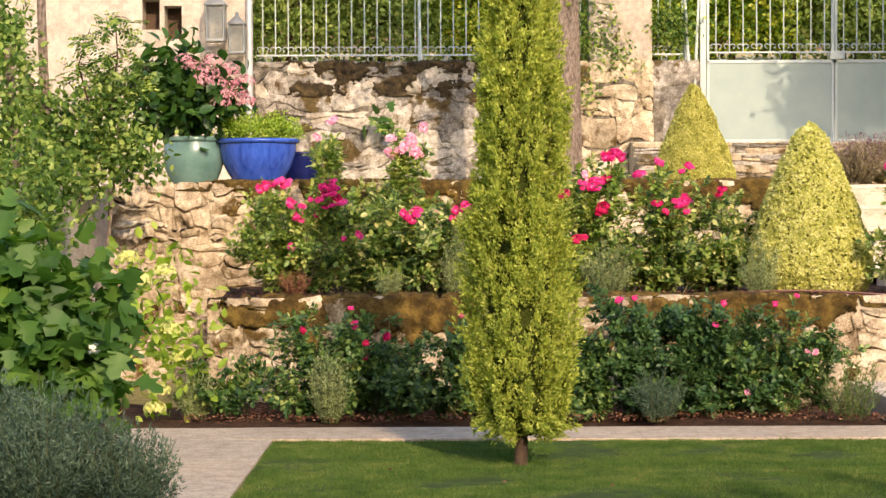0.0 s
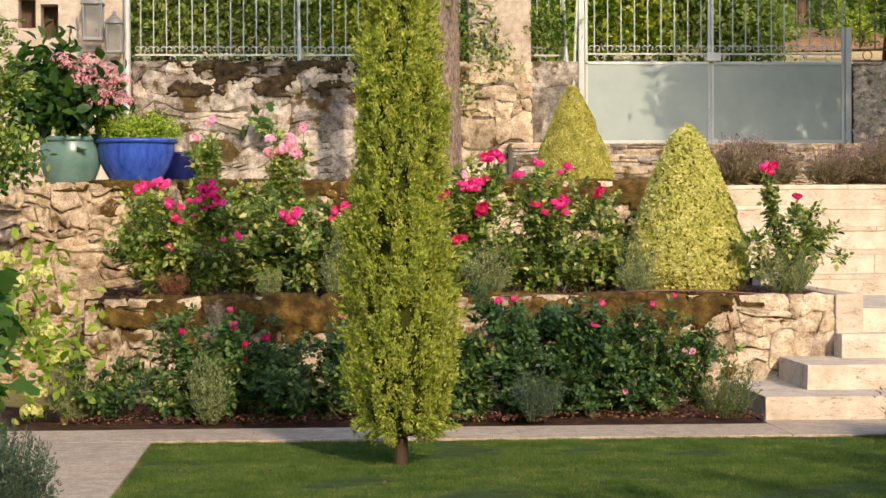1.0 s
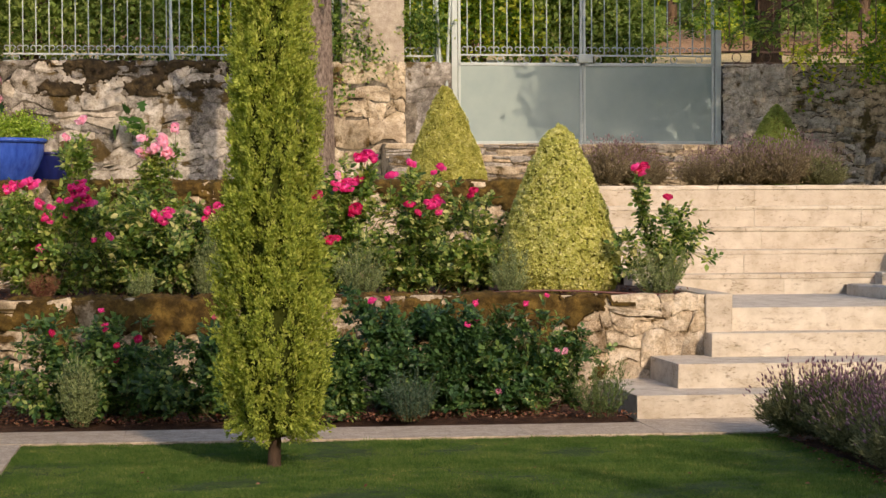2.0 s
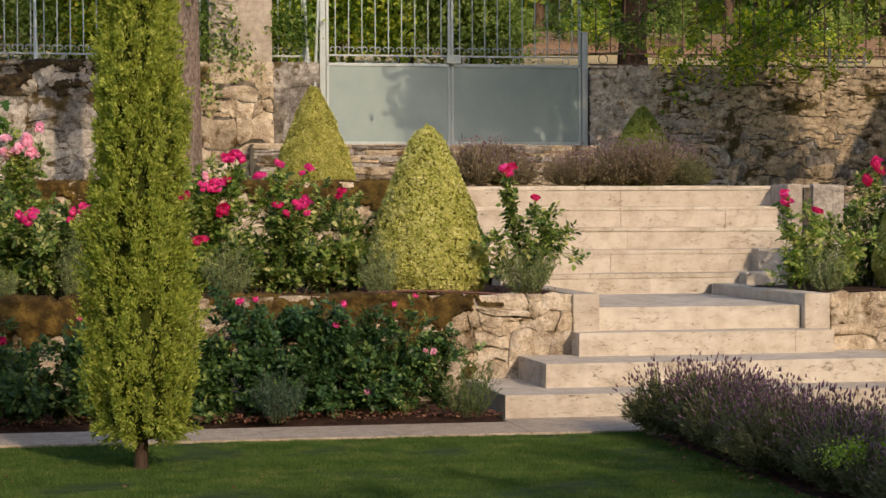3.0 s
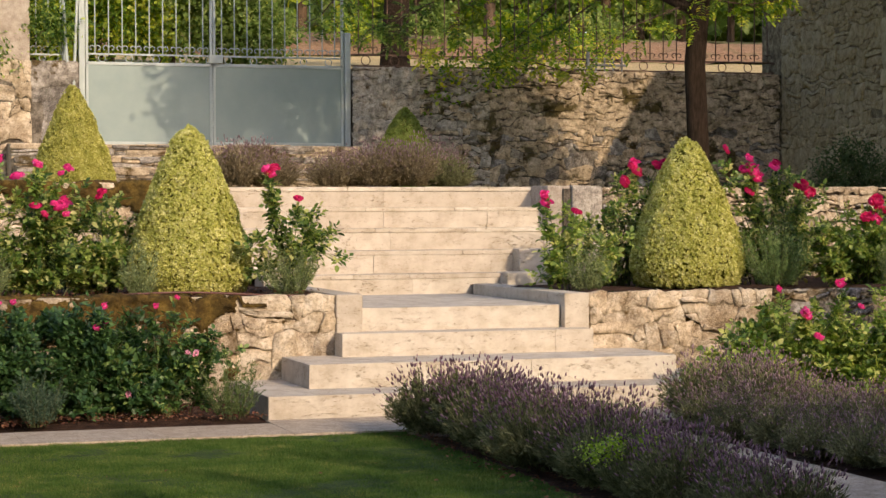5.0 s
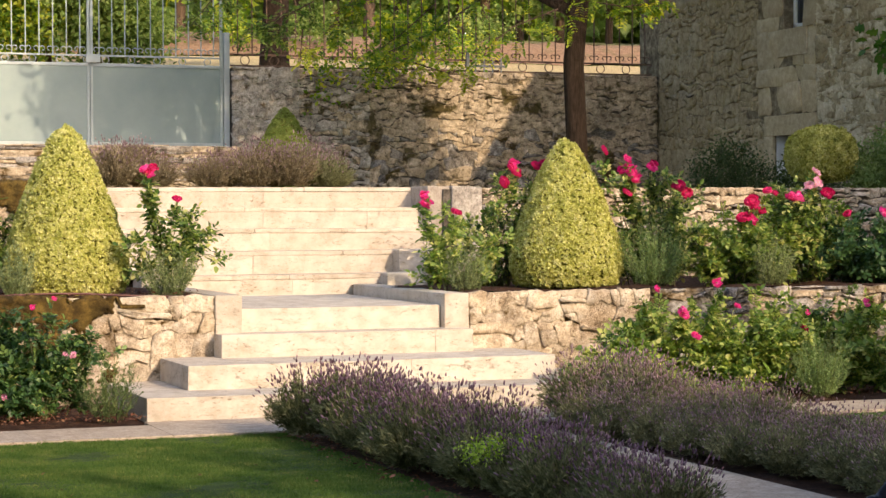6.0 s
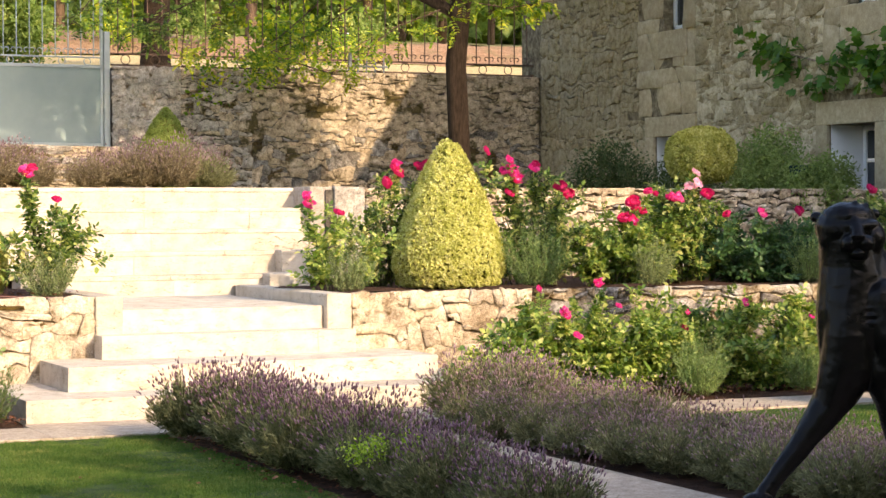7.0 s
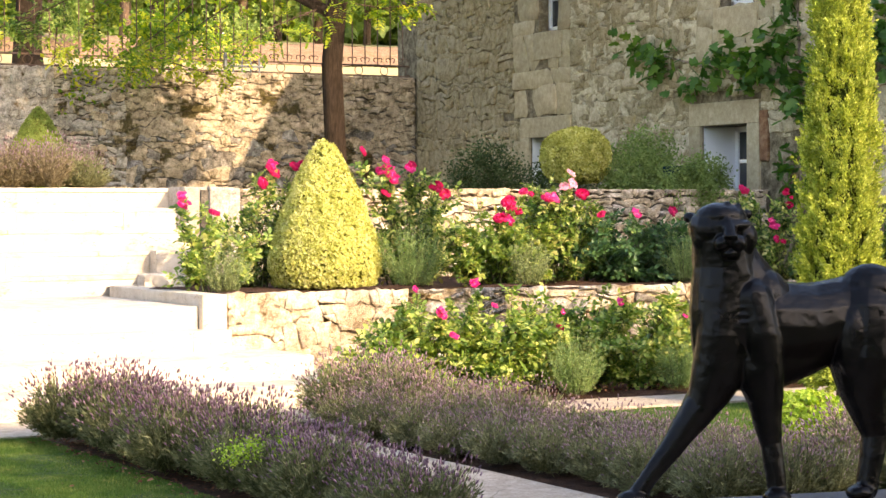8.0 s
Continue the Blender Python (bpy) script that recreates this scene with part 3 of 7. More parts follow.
terrace = sheet("terrace", -3.4, 9.6, 18.05, REAR + 0.1, TERRACE, M_GROUND, "gravelled upper terrace", "terrace", 0.3, 0.02)
yard = sheet("yard", 9.6, HOUSE_X, 17.8, REAR + 0.1, 0.38, M_GROUND, "sunken gravel yard beside the house", "yard", 0.4, 0.02)
terrace_edge = structure(boxed("terrace_edge", (9.5, 17.8, 0.3), (9.6, REAR, TERRACE - 0.01), M_MORTAR_DARK), "plain retaining edge of the terrace", "wall")
def rise(x, y):
    """The height of the land behind the boundary wall."""
    return 3.32 + 0.093 * (y - 26.4) + (0.42 * min(1.0, max(0.0, (y - 36.0) / 2.0)))


bank_straw = sheet("bank_straw", -14, 44, REAR + 0.3, 36.2, 0.0, M_STRAW, "dry straw-coloured strip behind the fence", "ground", 0.8, 0.05, slope=rise)
bank_earth = sheet("bank_earth", -14, 44, 36.2, 39.0, 0.02, M_EARTH, "bare reddish earth bank", "ground", 0.4, 0.10, slope=rise)
field = sheet("field", -60, 90, 39.0, 140, 0.0, M_GROUND, "dry green field rising to the woods", "ground", 3.0, 0.1, slope=rise)


def slabs(name, x0, x1, y0, y1, cols, rows, label, seed):
    """Pale sawn paving: each slab a piece, with narrow recessed joints."""
    r = random.Random(seed)
    base = structure(boxed(name, (x0, y0, -0.06), (x1, y1, 0.014), M_PAVE), label, "paving")
    for i in range(cols):
        for j in range(rows):
            a, b = x0 + (x1 - x0) * i / cols, x0 + (x1 - x0) * (i + 1) / cols
            c, d = y0 + (y1 - y0) * j / rows, y0 + (y1 - y0) * (j + 1) / rows
            lift = r.uniform(-0.0015, 0.0015)
            boxed("slab", (a + 0.001, c + 0.001, -0.03), (b - 0.001, d - 0.001, 0.02 + lift), M_PAVE, base, 0.002)
    return base


slabs("path_cross", -2.1, 2.88, 12.2, 12.86, 6, 1, "pale limestone path along the flower bed", 1)
slabs("path_steps", 2.885, 6.3, 12.2, 13.06, 4, 1, "pale limestone path before the steps", 4)
slabs("path_right", 6.305, 13.2, 11.90, 12.54, 8, 1, "pale limestone path along the flower bed", 6)
slabs("path_side", -2.1, -1.04, -7.0, 12.19, 1, 20, "pale limestone path beside the lawn", 2)
slabs("path_centre", 4.30, 5.20, -7.0, 12.19, 1, 24, "pale limestone path between lavender hedges", 3)


def stairs():
    """Nine travertine steps in two flights with a deep landing; each step a row of blocks."""
    r = random.Random(5)
    whole = thing("garden_stairs", "wide pale travertine garden steps with a landing", "stairs", kind="structure")
    for k, (y, z, (xa, xb)) in enumerate(zip(STEP_Y, STEP_Z, STEP_X)):
        low = 0.0 if k == 0 else STEP_Z[k - 1] - 0.02
        if k == 4:
            low = STEP_Z[3] - 0.02
        back = (STEP_Y[k + 1] + 0.06) if k < 8 else 18.5
        if k < 3:
            back = WALL1 + 0.1
        cuts = [xa]
        while cuts[-1] < xb - 1.6:
            cuts.append(cuts[-1] + r.uniform(1.0, 1.7))
        cuts.append(xb)
        lip = 0.040 if k > 3 else 0.0
        for a, b in zip(cuts, cuts[1:]):
            boxed("step_block", (a + 0.0004, y + r.uniform(-0.003, 0.003), low), (b - 0.0004, back, z - lip - (0.001 if lip else 0.0)), M_STEP, whole, 0.006, jitter=0.004)
        if lip:
            cuts = [xa, xa + (xb - xa) * r.uniform(0.30, 0.42), xa + (xb - xa) * r.uniform(0.6, 0.75), xb]
            for a, b in zip(cuts, cuts[1:]):
                boxed("tread_slab", (a + 0.0004, y - 0.005 + r.uniform(-0.002, 0.002), z - lip), (b - 0.0004, back, z + r.uniform(-0.002, 0.002)), M_STEP, whole, 0.009, jitter=0.005)
    return whole


stairs()
structure(boxed("stair_cheek", (3.72, WALL1 - 0.02, 0.40), (3.925, 16.9, 0.79), M_STEP, None, 0.012, jitter=0.006), "pale stone kerb beside the landing", "kerb")
structure(boxed("stair_cheek_right", (5.525, WALL1 - 0.02, 0.40), (5.73, 16.62, 0.775), M_STEP, None, 0.012, jitter=0.006), "pale stone kerb beside the landing", "kerb")
structure(boxed("cheek_block", (5.84, 16.62, 0.60), (6.22, 16.95, 0.865), M_STEP, None, 0.012, jitter=0.006), "pale stone block at the foot of the upper flight", "kerb")
structure(boxed("cheek_block", (6.06, 16.92, 0.80), (6.60, 17.2, 1.062), M_STEP, None, 0.012, jitter=0.006), "pale stone block beside the upper flight", "kerb")
structure(boxed("stair_pillar", (6.80, 17.50, 0.7), (7.10, 17.98, 1.64), M_PALE_GREY, None, 0.015, jitter=0.012), "lichened stone pier beside the top step", "pier")
structure(boxed("stair_head_block", (6.57, 17.56, 1.06), (6.795, 18.02, 1.638), M_RENDER, None, 0.012, jitter=0.006), "smooth grey-pink stone block beside the top step", "kerb")
structure(boxed("terrace_fill", (3.2, 18.2, 0.5), (7.2, 18.9, TERRACE - 0.03), M_SOIL), "packed earth behind the top step", "ground")


def wall_open(name, axis, at, thick, lo, hi, z0, z1, openings, material, label):
    """A wall along one axis with openings cut through it: a grid of blocks round them, joined into one mesh."""
    us = sorted({lo, hi, *[u for o in openings for u in o[:2]]})
    zs = sorted({z0, z1, *[u for o in openings for u in o[2:]]})
    bm = bmesh.new()
    for a, b in zip(us, us[1:]):
        for c, d in zip(zs, zs[1:]):
            um, zm = (a + b) / 2, (c + d) / 2
            if any(o[0] < um < o[1] and o[2] < zm < o[3] for o in openings):
                continue
            if axis == "x":
                box(bm, (a, at, c), (b, at + thick, d))
            else:
                box(bm, (at, a, c), (at + thick, b, d))
    bmesh.ops.remove_doubles(bm, verts=bm.verts, dist=0.0005)
    seen = {}
    for f in bm.faces:
        key = tuple(round(x, 3) for x in f.calc_center_median())
        seen.setdefault(key, []).append(f)
    bmesh.ops.delete(bm, geom=[f for fs in seen.values() if len(fs) > 1 for f in fs], context="FACES_ONLY")
    return structure(part(name, bm, material), label, "wall")


wall_lower = structure(boxed("wall_lower", (-1.70, WALL1 + 0.03, -0.1), (3.72, WALL1 + 0.4, 0.74), M_MORTAR), "low rubble retaining wall with brown moss", "wall")
wall_lower_r = structure(boxed("wall_lower_right", (5.55, WALL1 + 0.03, -0.1), (13.25, WALL1 + 0.4, 0.74), M_MORTAR), "low pale rubble retaining wall", "wall")
wall_upper = structure(boxed("wall_upper", (-3.0, WALL2 + 0.03, -0.1), (3.55, WALL2 + 0.45, 1.655), M_MORTAR), "tall rubble retaining wall capped with moss", "wall")
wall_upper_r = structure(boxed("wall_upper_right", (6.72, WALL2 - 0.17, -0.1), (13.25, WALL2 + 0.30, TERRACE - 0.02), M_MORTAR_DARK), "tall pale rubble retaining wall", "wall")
wall_side = structure(boxed("wall_side", (-3.35, 13.6, -0.1), (-2.95, 18.2, 1.62), M_RENDER), "pale rendered side wall of the garden", "wall")
wall_rear_l = structure(boxed("wall_rear_left", (-2.45, REAR + 0.03, 1.3), (3.335, REAR + 0.45, 3.33), M_MORTAR_DARK), "old stone boundary wall under the fence", "wall")
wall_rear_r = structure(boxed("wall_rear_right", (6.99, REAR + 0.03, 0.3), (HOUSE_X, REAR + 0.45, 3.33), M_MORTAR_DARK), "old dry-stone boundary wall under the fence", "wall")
gate_pier = structure(boxed("gate_pier", (1.9, REAR + 0.03, 3.30), (2.71, REAR + 0.45, 5.4), M_RENDER, None, 0.01, jitter=0.008), "tall part-rendered stone pier beside the fence", "pier")
house_r = wall_open("house_wall_right", "y", HOUSE_X, 0.55, 4.0, REAR + 0.6, 0.0, 6.42,
                    [(17.98, 18.86, 0.38, 2.36), (21.9, 22.72, 0.38, 2.36), (22.02, 22.5, 3.72, 5.0), (17.9, 18.5, 3.68, 5.0)], M_HOUSE_MORTAR, "tall shaded rubble stone house wall")
wall_open("house_wall_left", "x", REAR - 0.5, 0.5, -9.0, -2.46, 1.0, 7.0,
                    [(-3.80, -3.58, 3.72, 4.10), (-3.52, -3.30, 3.60, 4.02)], M_RENDER, "sunlit cream rendered house wall")
# unseen clipped hedge, added behind the standpoint to darken reflections and block low sky
structure(boxed("unseen_hedge", (-14, -8.0, -0.1), (18, -7.0, 3.6), M_HEDGE), "unseen tall clipped hedge added to close the garden", "hedge")

# ---- plants ----
def cloud(n, centre, radii, low=-0.4, shell=0.6):
    """Points in an uneven half-filled ellipsoid, thicker towards its skin."""
    d = directions(n, low)
    r = rng.uniform(0, 1, (n, 1)) ** shell
    return np.asarray(centre) + d * r * np.asarray(radii), d


BLOOMS = {}


def bloom_mesh(material, petals=34):
    if material.name not in BLOOMS:
        n = petals
        k = np.arange(n)
        z = 0.95 - 1.0 * (k + 0.5) / n
        a = k * 2.39996 + rng.normal(0, 0.25, n)
        d = np.stack([np.sqrt(1 - z * z) * np.cos(a), np.sqrt(1 - z * z) * np.sin(a), z], 1)
        along = unit(np.array([0, 0, 1.0]) - d * d[:, 2:3] + d * np.linspace(0.0, 0.75, n)[:, None] + rng.normal(0, 0.28, (n, 3)))
        v, f = leaves(PETAL, d * np.array([0.032, 0.032, 0.016]) * rng.uniform(0.7, 1.15, (n, 1)) - along * 0.014, along, unit(d + rng.normal(0, 0.25, (n, 3))), np.linspace(0.022, 0.050, n) * rng.uniform(0.8, 1.2, n))
        BLOOMS[material.name] = mesh_from("flower", v, f)
        BLOOMS[material.name].materials.append(material)
    return BLOOMS[material.name]


def rose_bush(at, width, height, material, label, n=1500, blooms=(), leaf=0.051, depth=None, lean=(0, 0), group="rose bushes", loose=False):
    """Arching canes with side shoots, leaves of five leaflets along them, full flowers on thin stalks."""
    depth = depth or width * 0.8
    bush = thing("rose_bush", label, "rose bush", at, 0, group)
    canes, shoots = [], []
    for i in range(max(7, int(width * (11 if loose else 22)))):
        a, q = rng.uniform(0, 2 * np.pi), rng.uniform(0.15, 1.0) ** 0.6
        up = rng.uniform(0.70, 1.08) * (1 - 0.62 * q ** 2.4)
        tip = np.array([math.cos(a) * q * width * 0.56 + lean[0], math.sin(a) * q * depth * 0.52 + lean[1], height * up])
        foot = np.array([rng.normal(0, 0.05) + tip[0] * 0.25, rng.normal(0, 0.04) + tip[1] * 0.25, 0.0])
        mid = foot + (tip - foot) * np.array([0.35, 0.35, 0.62]) + rng.normal(0, 0.02, 3)
        t = np.linspace(0, 1, 7)[:, None]
        way = foot * (1 - t) ** 2 + 2 * mid * t * (1 - t) + tip * t * t
        canes.append(tube_arrays(way, np.linspace(0.0065, 0.0022, 7), 5))
        shoots.append((way[2:], 1.0))
        for _ in range(3 if loose else 5):
            k = rng.uniform(0.7, 5.8)
            base = way[int(k)] + (way[int(k) + 1] - way[int(k)]) * (k % 1)
            out = unit(np.array([base[0], base[1], 0.0]) * 1.5 + rng.normal(0, 0.25, 3) + np.array([0, 0, rng.uniform(-0.05, 0.30)]))
            end = base + out * rng.uniform(0.10, 0.24) * min(1.0, height / 0.7)
            end[2] = max(end[2], 0.06)
            line = np.stack([base, (base + end) / 2 + np.array([0, 0, 0.02]), end])
            canes.append(tube_arrays(line, [0.003, 0.0024, 0.0016], 4))
            shoots.append((line, 0.8))
    for i in range(0 if loose else int(width * 16)):
        a, q = rng.uniform(0, 2 * np.pi), rng.uniform(0.5, 1.0)
        line = np.array([(0.2, 0.2, 0.02), (0.7, 0.7, 0.14), (1.0, 1.0, rng.uniform(0.06, 0.24))]) * np.array([math.cos(a) * width * 0.5 * q, math.sin(a) * depth * 0.5 * q, min(1.0, height)])
        canes.append(tube_arrays(line, [0.004, 0.003, 0.002], 4))
        shoots.append((line, 1.0))
    for m, spots in blooms:
        for (x, y, z, s_) in spots:
            line = np.array([(x * 0.6, y * 0.4, z * 0.55), (x * 0.88, y * 0.75, z * 0.80), (x, y, z - 0.015)]) + np.array([[0, 0, 0], [rng.normal(0, 0.025), rng.normal(0, 0.02), 0], [0, 0, 0]])
            stalk = np.concatenate([[(x * 0.2, y * 0.15, 0.0), (x * 0.36, y * 0.26, z * 0.28)], line])
            canes.append(tube_arrays(stalk, [0.006, 0.005, 0.004, 0.003, 0.0022], 5))
            shoots.append((stalk[1:4], 0.7 if loose else 0.4))
            shoots.append((line[:2] * 0.4 + line[1:] * 0.6, 0.8 if loose else 1.6))
    v, f = joined(canes)
    put("branchwork", mesh_from("branchwork", v, f, True), M_STEM, bush)
    size = np.array([np.linalg.norm(np.diff(l, axis=0), axis=1).sum() * w for l, w in shoots])
    pick = rng.choice(len(shoots), max(40, int(n * (1.0 if loose else 1.75)) // 5), p=size / size.sum())
    at_, al_, up_, sz_ = [], [], [], []
    for i in pick:
        line = shoots[i][0]
        k = rng.uniform(0, len(line) - 1.001)
        c = line[int(k)] + (line[int(k) + 1] - line[int(k)]) * (k % 1)
        out = unit(np.array([c[0], c[1] - 0.05, 0.25 * height]) + rng.normal(0, 0.12, 3))
        rib = unit(out * 0.6 + rng.normal(0, 0.65, 3))
        face = unit(np.array([0, -0.15, 0.8]) + out * 0.5 + rng.normal(0, 0.40, 3))
        side = unit(np.cross(rib, face))
        L = leaf * rng.uniform(0.65, 1.25)
        for s_, q in ((0.0, 1.15), (0.85, 0.75), (-0.85, 0.75), (0.95, 0.30), (-0.95, 0.30)):
            at_.append(c + rib * q * L)
            al_.append(rib * (1.0 if s_ == 0 else 0.5) + side * s_)
            up_.append(face + rng.normal(0, 0.22, 3))
            sz_.append(L * (1.05 if s_ == 0 else 0.85))
    v, f = leaves(LEAF, np.array(at_), np.array(al_), unit(np.array(up_)), np.array(sz_))
    put("foliage", mesh_from("foliage", v, f), material, bush)
    for m, spots in blooms:
        for (x, y, z, s_) in spots:
            put("flower", bloom_mesh(m), m, bush, m=pose(x, y, z, rng.uniform(15, 75), rng.uniform(-35, 35), rng.uniform(-50, 50)) @ Matrix.Diagonal((s_, s_, s_ * 0.85, 1) if m is not M_BLUSH else (s_ * 0.9, s_ * 0.9, s_ * 0.75, 1)))
            if s_ > 0.85 and not loose and m is not M_BLUSH and rng.random() < 0.5:
                q = s_ * rng.uniform(0.5, 0.85)
                put("flower", bloom_mesh(m), m, bush, m=pose(x + rng.normal(0, 0.05), y - 0.01, z + rng.normal(-0.02, 0.03), rng.uniform(15, 75), rng.uniform(-35, 35), 0) @ Matrix.Diagonal((q, q, q, 1)))
    return bush


def clipped(name, at, profile, material, label, category, n, leaf, group=""):
    """Clipped box: a dense core darkened for inner shade, with thousands of small leaves on its uneven skin. profile:
    (radius, height).
    """
    ob = thing(name, label, category, at, 0, group)
    prof = np.asarray(profile, float)
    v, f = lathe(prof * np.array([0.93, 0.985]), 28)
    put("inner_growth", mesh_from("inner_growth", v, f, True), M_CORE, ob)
    seg = np.hypot(*np.diff(prof, axis=0).T) * (prof[1:, 0] + prof[:-1, 0] + 0.02)
    i = rng.choice(len(seg), n, p=seg / seg.sum())
    u = rng.uniform(0, 1, n)
    rad = prof[i, 0] + (prof[i + 1, 0] - prof[i, 0]) * u
    z = prof[i, 1] + (prof[i + 1, 1] - prof[i, 1]) * u
    dz, dr = prof[i + 1, 1] - prof[i, 1], prof[i + 1, 0] - prof[i, 0]
    a = rng.uniform(0, 2 * np.pi, n)
    nr, nz = dz / (np.hypot(dz, dr) + 1e-6), -dr / (np.hypot(dz, dr) + 1e-6)
    out = np.stack([nr * np.cos(a), nr * np.sin(a), nz], 1)
    bumpy = np.array([noise.noise((math.cos(t) * 3.0 + at[0], math.sin(t) * 3.0, zz * 7.0)) for t, zz in zip(a, z)]) * 0.020
    p = np.stack([rad * np.cos(a), rad * np.sin(a), z], 1) + out * (bumpy + rng.uniform(-0.026, 0.010, n))[:, None]
    # small rosettes of leaves at each shoot's end
    grow = unit(out + rng.normal(0, 0.38, (n, 3)))
    ref = unit(np.cross(grow, rng.normal(0, 1, (n, 3))))
    sets = []
    for k in range(6):
        q = 2 * math.pi * k / 6
        w = ref * math.cos(q) + np.cross(grow, ref) * math.sin(q)
        sets.append(leaves(OVAL, p + w * leaf * 0.08, w + grow * (0.25 if k % 2 else 0.85), unit(grow + rng.normal(0, 0.2, (n, 3))), rng.uniform(0.7, 1.2, n) * leaf))
    v, f = joined(sets)
    put("foliage", mesh_from("foliage", v, f), material, ob)
    return ob


def cone_profile(r, h):
    return [(r * 0.55, 0.0), (r * 0.90, 0.03 * h), (r, 0.13 * h), (r * 0.97, 0.25 * h), (r * 0.86, 0.40 * h), (r * 0.72, 0.55 * h), (r * 0.56, 0.70 * h), (r * 0.40, 0.83 * h), (r * 0.24, 0.93 * h), (r * 0.12, 0.98 * h), (0.004, h)]


def point_profile(r, h):
    return [(r * 0.6, 0.0), (r * 0.95, 0.03 * h), (r, 0.10 * h), (r * 0.90, 0.25 * h), (r * 0.75, 0.42 * h), (r * 0.57, 0.60 * h), (r * 0.38, 0.77 * h), (r * 0.19, 0.91 * h), (r * 0.08, 0.98 * h), (0.004, h)]


def cypress(at, profile, label, n=2700):
    """A golden columnar cypress: trunk, inner growth coloured dark for the shade inside, and upright feathery sprays in
    clumps.
    """
    ob = thing("cypress", label, "cypress tree", at, 0, "cypresses")
    v, f = tube_arrays([(0.0, 0, -0.05), (0.01, 0, 0.15), (-0.02, 0.01, 0.5), (0, 0, 2.0)], [0.042, 0.034, 0.028, 0.01], 10)
    put("trunk", mesh_from("trunk", v, f, True), M_WOODY, ob)
    prof = np.asarray(profile, float)
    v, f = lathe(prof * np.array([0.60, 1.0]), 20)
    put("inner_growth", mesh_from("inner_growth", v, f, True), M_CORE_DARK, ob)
    z = rng.uniform(prof[0, 1], prof[-1, 1], n)
    rad = np.interp(z, prof[:, 1], prof[:, 0])
    a = rng.uniform(0, 2 * np.pi, n)
    lump = np.array([noise.noise((math.cos(t) * 4.2, math.sin(t) * 4.2, zz * 1.9)) + 0.7 * noise.noise((math.cos(t) * 9.0, math.sin(t) * 9.0, zz * 3.6 + 9.0)) for t, zz in zip(a, z)])
    rr = rad * (0.84 + 0.36 * lump + rng.uniform(-0.10, 0.05, n))
    c = np.stack([rr * np.cos(a), rr * np.sin(a), z], 1)
    out = np.stack([np.cos(a), np.sin(a), np.zeros(n)], 1)
    # each spray is a small feathery plume: a leading tip with thin scaly twigs that fan from it
    per = 62
    plume = unit(out * 0.55 + np.array([0, 0, 1.0]) + rng.normal(0, 0.22, (n, 3)))
    plume[z < prof[0, 1] + 0.12] = unit(out[z < prof[0, 1] + 0.12] * 0.9 + np.array([0, 0, -0.35]))
    grow = np.repeat(plume, per, 0)
    along = rng.uniform(-0.6, 1.0, (n * per, 1))
    tall = np.repeat(rng.uniform(0.055, 0.115, n), per)[:, None]
    base = np.repeat(c, per, 0) + grow * along * tall + rng.normal(0, 1, (n * per, 3)) * 0.014 * (1.1 - 0.75 * np.abs(along))
    axis = unit(grow + np.repeat(out, per, 0) * 0.2 + rng.normal(0, 0.5, (n * per, 3)))
    v, f = leaves(SPRIG, base, axis, unit(np.repeat(out, per, 0) + rng.normal(0, 0.6, (n * per, 3))), rng.uniform(0.016, 0.034, n * per))
    put("foliage", mesh_from("foliage", v, f), M_CYPRESS, ob)
    return ob


